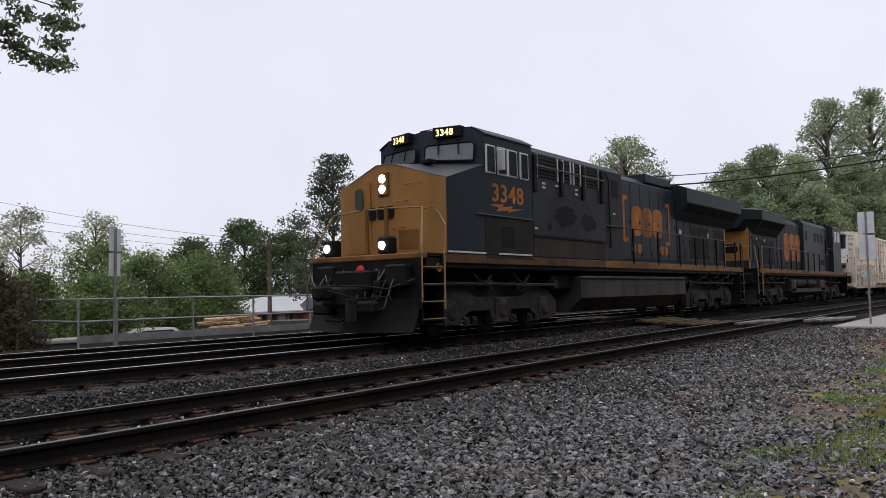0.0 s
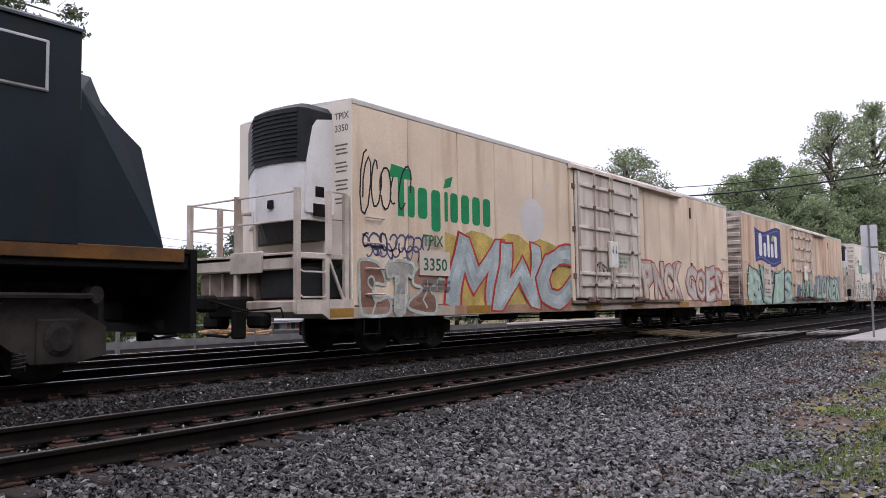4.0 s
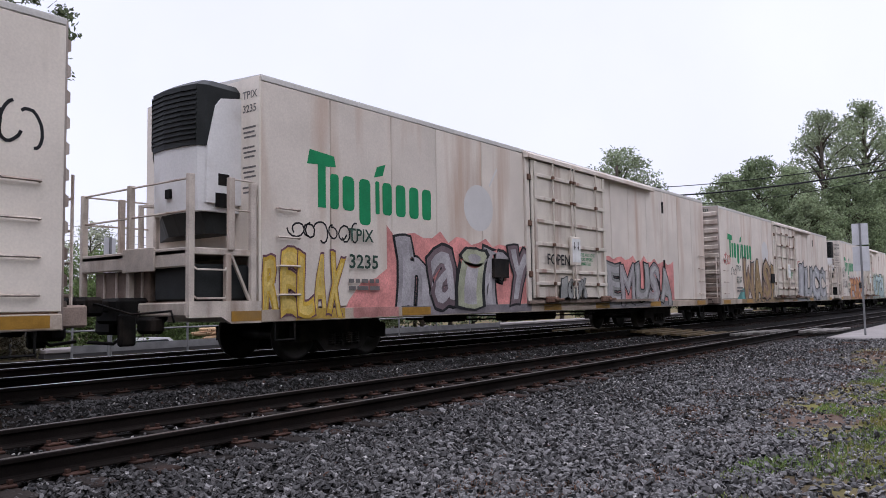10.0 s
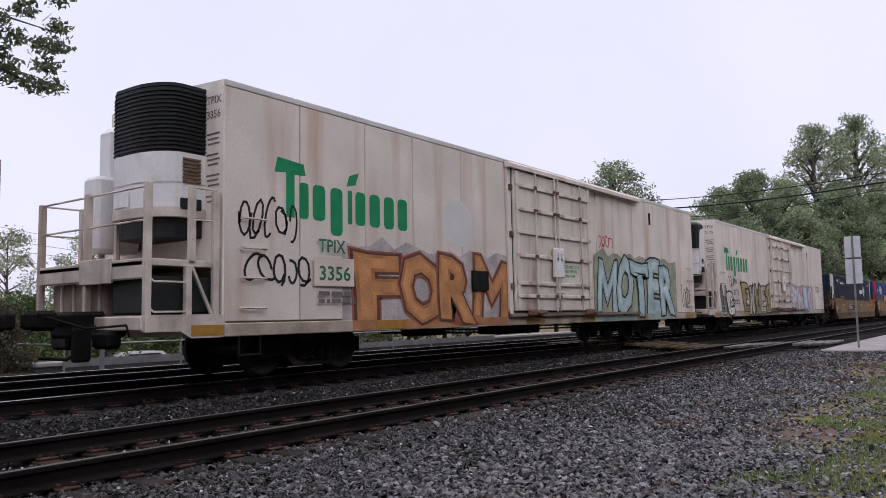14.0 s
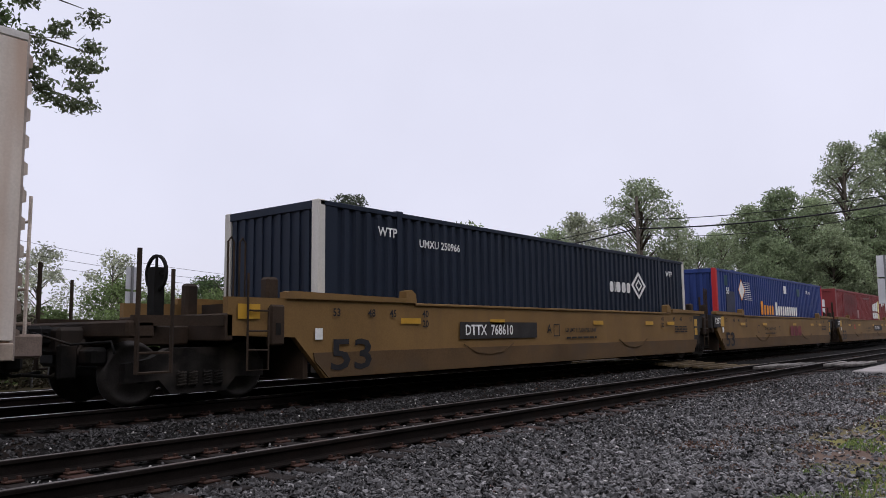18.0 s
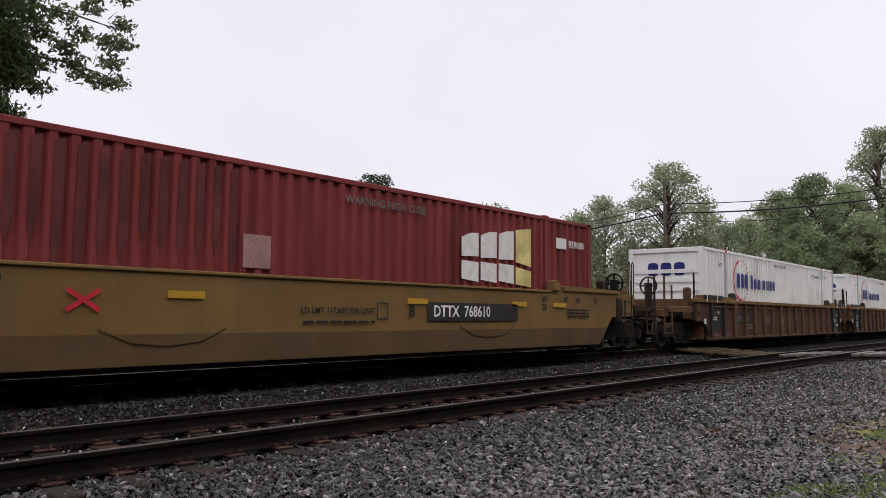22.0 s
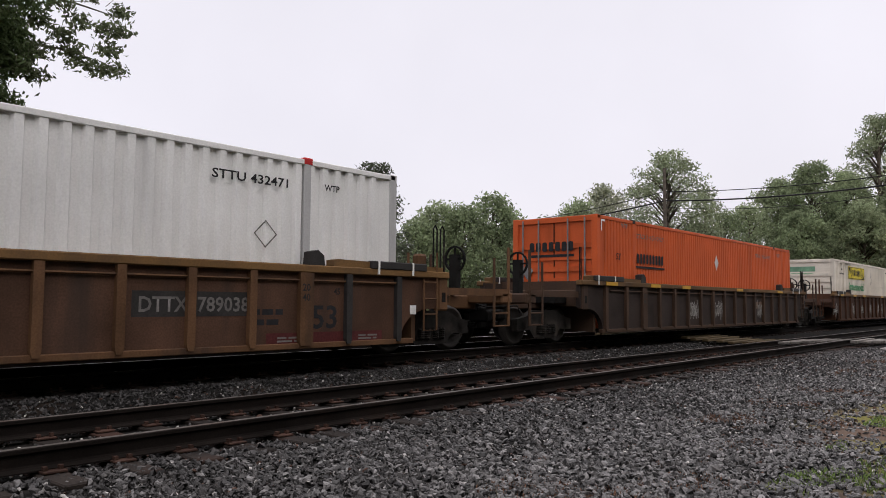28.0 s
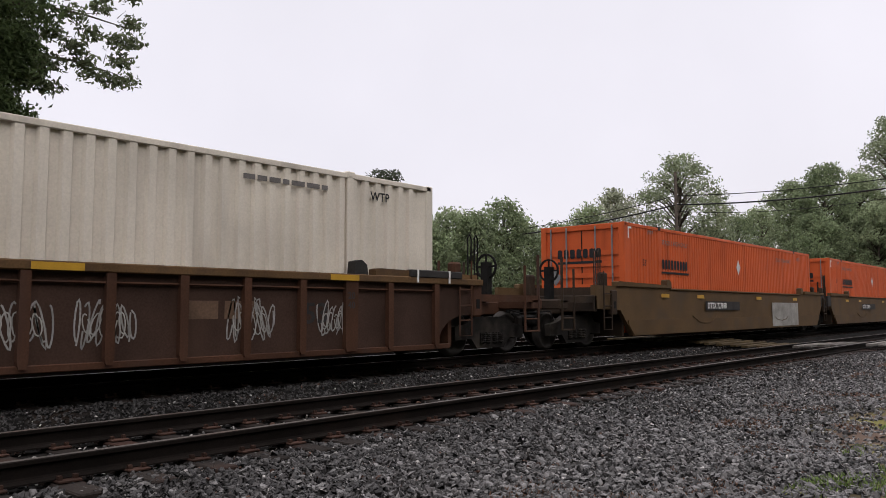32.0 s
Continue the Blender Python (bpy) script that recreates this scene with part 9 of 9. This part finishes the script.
        nb = part("number_board", Shape().add([(1.98, s * 0.36, 4.28), (2.12, s * 1.0, 4.28), (2.12, s * 1.0, 4.51), (1.98, s * 0.36, 4.51), (2.3, s * 0.36, 4.28), (2.3, s * 1.0, 4.28), (2.3, s * 1.0, 4.51), (2.3, s * 0.36, 4.51)], [(0, 1, 2, 3), (4, 5, 6, 7), (0, 1, 5, 4), (3, 2, 6, 7), (0, 3, 7, 4), (1, 2, 6, 5)]), L_BLACK, c)
        o = letters("3348", 0, 0, 0, 0.15, NUMBER_LIT, nb, 1.05)
        o.matrix_basis = pose(1.985, -0.42, 4.315, 0, 0, -77.7) if s < 0 else pose(2.09, 0.93, 4.315, 0, 0, -102.3)
    part("vent_hood", Shape().box(1.6, 1.85, -0.55, -0.3, 3.66, 3.76, 0.02), L_BLACK, c)
    lettered("3348", 2.56, 3.88, -1.505, 2.83, 0.40, L_ORANGE, c)
    part("stripe_mark", Decal(-1.504).poly([(2.5, 2.74), (3.05, 2.78), (2.98, 2.71), (3.45, 2.77), (3.36, 2.70), (3.9, 2.73), (3.2, 2.60), (3.28, 2.66), (2.75, 2.60), (2.86, 2.69)]), L_ORANGE, c)
    part("lower_side", Shape().box(2.3, 4.28, -1.508, -1.49, 1.63, 2.47, 0.004), L_CABGRIME, c, "grimy lower cab side")
    part("cab_vent", Shape().box(2.93, 3.48, -1.515, -1.49, 1.80, 2.29, 0.01), GRILLE, c)
    part("kick_strip", Shape().box(2.8, 4.2, -1.53, -1.495, 1.64, 1.68, 0.005), STICKER, c, "pale kick strip")
    part("nose_strip", Shape().box(0.95, 2.3, -1.515, -1.495, 1.64, 1.68, 0.004), STICKER, c, "pale strip")
    part("dust_skirt", Shape().box(2.35, 4.28, -1.506, -1.49, 1.56, 1.62, 0.004), L_DUST, c, "brown road dust")
    for x in (4.45, 5.75, 6.95, 8.07):
        part("stanchion", Shape().box(x - 0.07, x + 0.07, -1.535, -1.47, 3.2, 4.1, 0.012), L_BLACK, c)
    for x, z in ((4.8, 3.32), (4.8, 3.42), (5.45, 3.42), (6.5, 3.42), (6.5, 3.3), (4.4, 2.3), (8.75, 2.95)):
        part("sticker", Decal(-1.494).rect(x, x + 0.16, z, z + 0.05), STICKER, c)
    part("cab_grab", Shape().tube([(1.95, -1.53, 2.50), (4.28, -1.53, 2.50)], 0.018, 5), L_DARKRAIL, c)
    part("mirror", Shape().box(2.74, 2.79, -1.75, -1.54, 3.5, 3.98, 0.02), STICKER, c)
    roof = Shape().tube([(2.35, 0.3, 4.46), (2.35, 0.3, 4.58), (2.35, -0.05, 4.58), (2.35, -0.05, 4.46)], 0.014, 5).box(4.3, 4.55, -0.9, -0.7, 4.4, 4.55, 0.03).tube([(3.4, -0.3, 4.46), (3.4, -0.3, 4.62)], 0.012, 4).tube([(3.7, -0.3, 4.46), (3.7, -0.3, 4.58)], 0.012, 4)
    part("roof_gear", roof, L_BLACK, c)
    # long wide blower and equipment cabinet behind the cab, grimed
    part("equipment_cab", Shape().run([(-1.47, 1.62), (1.47, 1.62), (1.47, 4.16), (1.25, 4.34), (0.6, 4.43), (-0.6, 4.43), (-1.25, 4.34), (-1.47, 4.16)], 4.3, 9.42), L_GRIME, c, "road-grimed equipment cabinet")
    part("panel", Shape().box(4.35, 8.2, -1.49, -1.465, 1.64, 2.11, 0.01), L_DUST, c, "dusty lower panel")
    part("panel_ledge", Shape().box(4.35, 8.2, -1.51, -1.465, 2.11, 2.14, 0.005), L_BLACK, c)
    part("square_vent", Shape().box(8.75, 9.2, -1.478, -1.466, 3.45, 3.95, 0.01), GRILLE, c)
    part("panel", Shape().box(4.35, 8.2, -1.487, -1.465, 2.16, 3.2, 0.01), L_GRIME, c)
    for a, b in ((4.55, 5.62), (5.85, 6.3), (6.42, 6.85), (7.05, 7.9)):
        part("intake_grille", Shape().box(a, b, -1.478, -1.465, 3.58, 4.12), GRILLE, c)
        for q in (a, b - 0.05):
            part("grille_post", Shape().box(q, q + 0.05, -1.50, -1.47, 3.56, 4.14), BRIGHT_FRAME if q > 5 and q < 7 else L_FRAME, c)
        for k in range(6):
            part("louvre_blade", Shape().box(a + 0.05, b - 0.05, -1.492, -1.476, 3.61 + k * 0.085, 3.64 + k * 0.085), L_GRIME, c)
    part("top_rail", Shape().tube([(4.39, -1.57, 3.82), (8.14, -1.57, 3.82)], 0.022, 5), L_DARKRAIL, c)
    part("grab_pipe", Shape().tube([(8.3, -1.5, 4.1), (8.5, -1.5, 3.9), (8.55, -1.5, 2.0)], 0.02, 5), L_BLACK, c)
    rough = random.Random(6)
    for x0, x1, z0, z1 in ((5.35, 6.6, 2.4, 3.0), (6.75, 7.7, 2.35, 2.85), (5.0, 5.25, 2.3, 2.5)):
        ring = [((x0 + x1) / 2 + (x1 - x0) / 2 * rough.uniform(0.7, 1.1) * math.cos(t), (z0 + z1) / 2 + (z1 - z0) / 2 * rough.uniform(0.6, 1.15) * math.sin(t)) for t in (k * math.pi / 15 for k in range(30))]
        part("soot_patch", Decal(-1.492).poly(ring), L_BLACK, c, "sooty wiped patch")
    part("tarnish_patch", Decal(-1.507).poly([(3.6, 1.72), (4.25, 1.72), (4.25, 2.15), (3.95, 2.3), (3.7, 2.0)]), L_BLACK, c)
    # engine hood
    part("hood", Shape().run([(-0.98, 1.62), (0.98, 1.62), (0.98, 4.2), (0.8, 4.38), (-0.8, 4.38), (-0.98, 4.2)], 9.42, 20.3), L_BLUE, c, "dark blue engine hood")
    hood_doors(c, 10.3, 14.9, 1.75, 4.1, -0.99, 6)
    part("exhaust_silencer", Shape().box(12.4, 14.66, -0.97, 0.97, 4.3, 4.6, 0.03), L_BLUE, c)
    maker_brackets(c, -1.015, 11.1, 2.5, 0.95, 2.55, L_ORANGE)
    for x, k in ((10.85, -0.3), (13.95, 0.3)):
        part("mark_bracket", Decal(-1.015).stroke([(x, 3.66), (x + k, 3.66), (x + k, 2.35), (x, 2.35)], 0.13), L_ORANGE, c, "orange bracket beside the mark")
    for x in (11.1, 11.55, 13.4, 13.8):
        part("mark_dot", Decal(-1.015).slab(x, x + 0.3, 1.95, 2.25), L_ORANGE, c)
    hood_doors(c, 15.0, 20.2, 1.75, 3.2, -0.99, 8, (2, 3, 4, 6, 7), "hood_door", L_HOOD)
    wing(c, 14.8, 21.1, 3.2, 4.43, 1.48, 0.98)
    part("blower_fan", Shape().lathe(19.3, 2.5, [(0.0, 0.03), (0.12, 0.03), (0.2, 0.01), (0.28, 0.02), (0.3, 0.0)], -1, 18, -1.02), LOCO_TRUCK, c)
    part("rear_end", Shape().box(20.3, 20.45, -0.98, 0.98, 1.62, 3.5, 0.02), L_GOLD, c)
    for x in (15.2, 16.4, 18.1, 19.2):
        part("sticker", Decal(-1.013).rect(x, x + 0.22, 2.75, 2.9), STICKER, c)
    handrail(c, 8.1, 20.75, (10.1, 12.0, 13.9, 15.4, 16.3, 17.7, 18.6, 20.0, 20.7), L_DARKRAIL)
    # under the sill
    part("fuel_tank", Shape().run([(-1.42, 1.14), (1.42, 1.14), (1.42, 0.62), (1.0, 0.24), (-1.0, 0.24), (-1.42, 0.62)], 6.82, 14.5), L_TANK, c, "long fuel tank streaked with oil and dust")
    part("tank_top", Shape().box(6.82, 14.5, -1.46, 1.46, 1.12, 1.2, 0.02), L_TANK, c)
    part("undergear", Shape().box(0.8, 20.6, -0.7, 0.7, 1.0, 1.36).box(5.6, 6.8, -1.2, -0.8, 0.85, 1.25, 0.05).box(14.5, 15.3, -1.25, -0.8, 0.95, 1.3, 0.05), L_BLACK, c)
    for x in (15.6, 16.9, 18.2, 19.4, 2.0, 3.6):
        part("air_hose", Shape().tube([(x, -1.3, 1.32), (x + 0.2, -1.34, 1.1), (x + 0.5, -1.34, 1.02), (x + 0.8, -1.3, 1.2)], 0.03, 5), LOCO_TRUCK, c)
    for x in (3.3, 17.7):
        loco_truck(c, x)
    stairs(c, 0.12, 0.78)
    stairs(c, 20.5, 21.0)
    plow(c, 0.05, -1)
    rails = Shape().tube([(0.1, -1.5, 0.65), (0.1, -1.5, 1.75), (0.45, -1.25, 2.55), (0.5, -0.3, 2.6), (0.5, 0.3, 2.6)], 0.022, 6)
    rails.tube([(0.8, -1.52, 0.5), (0.8, -1.52, 1.6), (0.85, -1.52, 2.2), (0.9, -1.25, 2.55), (0.9, -0.95, 2.55)], 0.022, 6)
    rails.tube([(0.1, 1.5, 0.65), (0.1, 1.5, 1.75), (0.45, 1.25, 2.55), (0.5, 0.5, 2.6)], 0.022, 6)
    part("nose_handrail", rails, L_RAIL, c, "gold handrail")
    for y in (-0.27, 0.27):
        part("nose_post", Shape().box(0.44, 0.50, y - 0.035, y + 0.035, 1.62, 2.62), L_STRIPE, c)
    part("red_lamp", Shape().lathe(0, 0, [(0.0, 0.02), (0.09, 0.01), (0.1, -0.03)], 1, 14), RED_INK, c).matrix_basis = pose(0.0, 0.05, 1.32, 0, 0, 90)
    part("yellow_disc", Shape().lathe(0, 0, [(0.0, 0.02), (0.08, 0.015), (0.085, -0.02)], 1, 14), L_GOLD, c).matrix_basis = pose(0.62, -1.51, 1.33)
    for z in (0.315, 0.655, 0.995, 1.335):
        part("step_edge", Shape().box(0.12, 0.80, -1.525, -1.49, z, z + 0.02), L_RAIL, c, "yellow step edge")
    for y, w in ((0.85, 0.5), (0.3, 0.62)):
        part("jumper_cable", Shape().tube([(-0.12, y + w * math.cos(t), 1.25 - 0.42 * math.sin(t)) for t in (k * math.pi / 10 for k in range(11))], 0.018, 5), L_FRAME, c, smooth=True)
    part("front_sill", Shape().box(0.02, 0.3, -1.5, 1.5, 1.5, 1.62, 0.02), L_STRIPE, c)
    rr = Shape().tube([(20.95, -1.5, 0.5), (20.95, -1.5, 2.3), (20.75, -1.5, 2.6)], 0.022, 6)
    part("rear_handrail", rr, L_DARKRAIL, c)
    part("pilot", Shape().box(20.95, 21.05, -1.5, 1.5, 0.5, 1.6).box(21.0, 21.3, -0.4, 0.4, 0.8, 1.2), L_BLACK, c)
    coupler(c, 21.3, False)
    return c


def loco_two():
    """Second unit, running long hood first. x runs from its leading step."""
    c = thing("locomotive", "dark blue diesel locomotive running hood first with gold hood end", "locomotive", "locomotives of the train")
    part("frame", Shape().box(0.2, 20.2, -1.45, 1.45, 1.32, 1.55, 0.02), L_BLACK, c)
    part("sill_stripe", Shape().box(0.3, 20.1, -1.5, -1.44, 1.43, 1.62, 0.01).box(0.3, 20.1, 1.44, 1.5, 1.43, 1.62, 0.01), L_STRIPE, c, "worn gold sill stripe")
    part("walkway", Shape().box(0.0, 20.3, -1.48, 1.48, 1.56, 1.62), L_BLACK, c)
    part("hood", Shape().run([(-0.98, 1.62), (0.98, 1.62), (0.98, 4.05), (0.75, 4.3), (-0.75, 4.3), (-0.98, 4.05)], 1.0, 13.4), L_HOOD, c, "dark blue engine hood")
    part("hood_end", Shape().box(0.6, 1.0, -0.96, 0.58, 1.62, 3.62, 0.03), L_GOLD, c, "gold hood end")
    part("hood_corner", Shape().box(0.75, 1.0, 0.585, 0.96, 1.62, 3.62, 0.03), L_BLUE, c)
    part("hood_end_base", Shape().box(0.585, 0.61, -0.97, 0.97, 1.62, 2.0).box(0.9, 1.35, -0.986, -0.97, 1.7, 1.98), L_BLUE, c)
    part("hood_end_side", Shape().box(0.72, 1.04, -0.995, -0.965, 2.0, 3.5, 0.01), L_BLUE, c)
    part("end_ladder", Shape().tube([(0.52, 0.5, 1.7), (0.52, 0.5, 3.9)], 0.02, 5).tube([(0.52, 0.62, 1.7), (0.52, 0.62, 3.9)], 0.02, 5), L_FRAME, c)
    o = letters("7013", 0, 0, 0, 0.18, BLACK_INK, c)
    o.matrix_basis = pose(0.594, -0.2, 3.36, 0, 0, -90)
    d = Decal(0.0)
    d.slab(-0.5, 0.5, 2.35, 2.75)
    part("end_mark", d, L_BLACK, c, "navy railway mark").matrix_basis = pose(0.59, 0, 0, 0, 0, -90)
    part("end_lamp", Shape().box(0.5, 0.62, -0.15, 0.15, 3.62, 4.2, 0.03), L_BLACK, c)
    wing(c, 0.1, 5.3, 3.2, 4.36, 1.48, 0.98, 1.0)
    hood_doors(c, 1.05, 5.2, 1.75, 3.1, -0.99, 8, (0, 1, 2, 3, 4, 5, 6), "hood_door", L_HOOD)
    hood_doors(c, 5.3, 10.1, 1.75, 4.0, -0.99, 6, (), "hood_door", L_HOOD)
    part("fan_stack", Shape().lathe(0, 0, [(0.35, 0.0), (0.35, 0.15), (0.3, 0.2), (0, 0.2)], 1, 16), L_BLACK, c).matrix_basis = pose(7.0, 0.0, 4.3, 90, 0, 0)
    maker_brackets(c, -1.015, 6.6, 2.12, 1.42, 3.5, L_ORANGE)
    part("equipment_cab", Shape().run([(-1.2, 1.62), (1.2, 1.62), (1.2, 4.2), (1.0, 4.40), (-1.0, 4.40), (-1.2, 4.2)], 10.15, 16.4), L_BLUE, c)
    for x in (10.5, 12.6, 13.4, 14.3):
        part("vent", Shape().box(x, x + 0.5, -1.21, -1.195, 3.3, 3.8), GRILLE, c)
    cab(c, 16.3, 18.6, 1, ((16.6, 17.2), (17.4, 18.2)), 4.44)
    part("cab_door", Shape().box(15.5, 16.2, -1.24, -1.2, 1.7, 3.6, 0.02), L_BLACK, c)
    part("louvre", Shape().box(14.2, 15.2, -1.215, -1.2, 2.0, 2.3), GRILLE, c)
    part("nose", Shape().add([(18.4, -1.5, 1.62), (18.4, 1.5, 1.62), (18.4, 1.5, 3.9), (18.4, -1.5, 3.9), (19.9, -1.3, 1.62), (19.9, 1.3, 1.62), (19.6, 1.2, 3.0), (19.6, -1.2, 3.0), (19.2, 1.3, 3.25), (19.2, -1.3, 3.25)],
                             [(0, 4, 7, 9, 3), (1, 2, 8, 6, 5), (4, 5, 6, 7), (7, 6, 8, 9), (9, 8, 2, 3)]), L_BLUE, c)
    part("side_screen", Shape().add([(18.5, -1.5, 3.3), (19.0, -1.38, 3.3), (18.75, -1.44, 3.75), (18.45, -1.5, 3.75)], [(0, 1, 2, 3)]), GLASS_LIT, c)
    handrail(c, 0.15, 15.0, (0.25, 2.0, 4.0, 5.9, 7.0, 8.3, 9.6, 11.0, 12.3), L_DARKRAIL, 2.6)
    part("cab_rail", Shape().tube([(14.3, -1.5, 1.7), (14.35, -1.5, 2.6), (14.7, -1.5, 3.0), (16.4, -1.5, 2.9)], 0.02, 5), L_DARKRAIL, c)
    for x in (1.7, 3.0, 6.7, 7.1, 12.3, 13.3):
        part("sticker", Decal(-1.013).rect(x, x + 0.16, 2.9, 3.05), STICKER, c)
    part("fuel_tank", Shape().run([(-1.4, 0.7), (1.4, 0.7), (1.4, 0.5), (1.0, 0.27), (-1.0, 0.27), (-1.4, 0.5)], 6.3, 14.0).box(6.2, 7.2, -1.4, 1.4, 0.5, 1.15, 0.05).box(12.8, 14.0, -1.4, 1.4, 0.5, 1.15, 0.05), L_TANK, c, "fuel tank grey with dust")
    for x in (7.4, 10.0):
        part("air_reservoir", Shape().lathe(0, 0, [(0.0, -1.05), (0.15, -1.02), (0.2, -0.9), (0.2, 0.9), (0.15, 1.02), (0.0, 1.05)], 1, 14), LOCO_TRUCK, c).matrix_basis = pose(x + 1.1, -1.2, 0.98, 0, 0, 90)
    part("undergear", Shape().box(0.6, 19.9, -0.7, 0.7, 0.95, 1.36), L_BLACK, c)
    for x in (1.2, 2.2, 3.2, 4.4, 5.4, 15.4, 16.8):
        part("air_hose", Shape().tube([(x, -1.3, 1.34), (x + 0.25, -1.36, 1.16), (x + 0.5, -1.36, 1.12), (x + 0.9, -1.3, 1.32)], 0.03, 5), LOCO_TRUCK, c)
    for x in (2.75, 16.6):
        loco_truck(c, x)
    stairs(c, 0.05, 0.6)
    plow(c, -0.1, -1)
    rails = Shape().tube([(0.0, -1.5, 0.5), (0.0, -1.5, 1.7), (0.3, -1.3, 2.6), (0.35, -0.5, 2.65), (0.35, 0.5, 2.65)], 0.022, 6)
    rails.tube([(0.62, -1.52, 0.45), (0.62, -1.52, 2.5), (0.8, -1.52, 2.62)], 0.022, 6)
    part("end_handrail", rails, L_RAIL, c, "gold handrail")
    coupler(c, 20.4, False)
    part("pilot", Shape().box(20.2, 20.3, -1.5, 1.5, 0.45, 1.6), L_BLACK, c)
    return c


front_unit, second_unit = loco_one(), loco_two()
for unit, starts in ((front_unit, (15.6, 16.9, 18.2)), (second_unit, (1.5, 2.8, 4.1))):
    for x in starts:
        part("safety_chain", Shape().tube([(x + 1.2 * k / 8, -1.46, 1.40 - 0.22 * math.sin(math.pi * k / 8)) for k in range(9)], 0.018, 5), LOCO_TRUCK, unit)
joined(front_unit, 11.3)
joined(second_unit, 34.45)


# ---- motion of the train along the main track ----
def travelled(t):
    k = t / 10
    return 120.514 * k + 1.862 * k ** 2 - 1.7377 * k ** 3 + 0.2785 * k ** 4


def motions():
    for ob, u in TRAIN:
        walk(ob, [(t, pose(u - travelled(t), MAIN_Y, 0)) for t in range(33)])


motions()
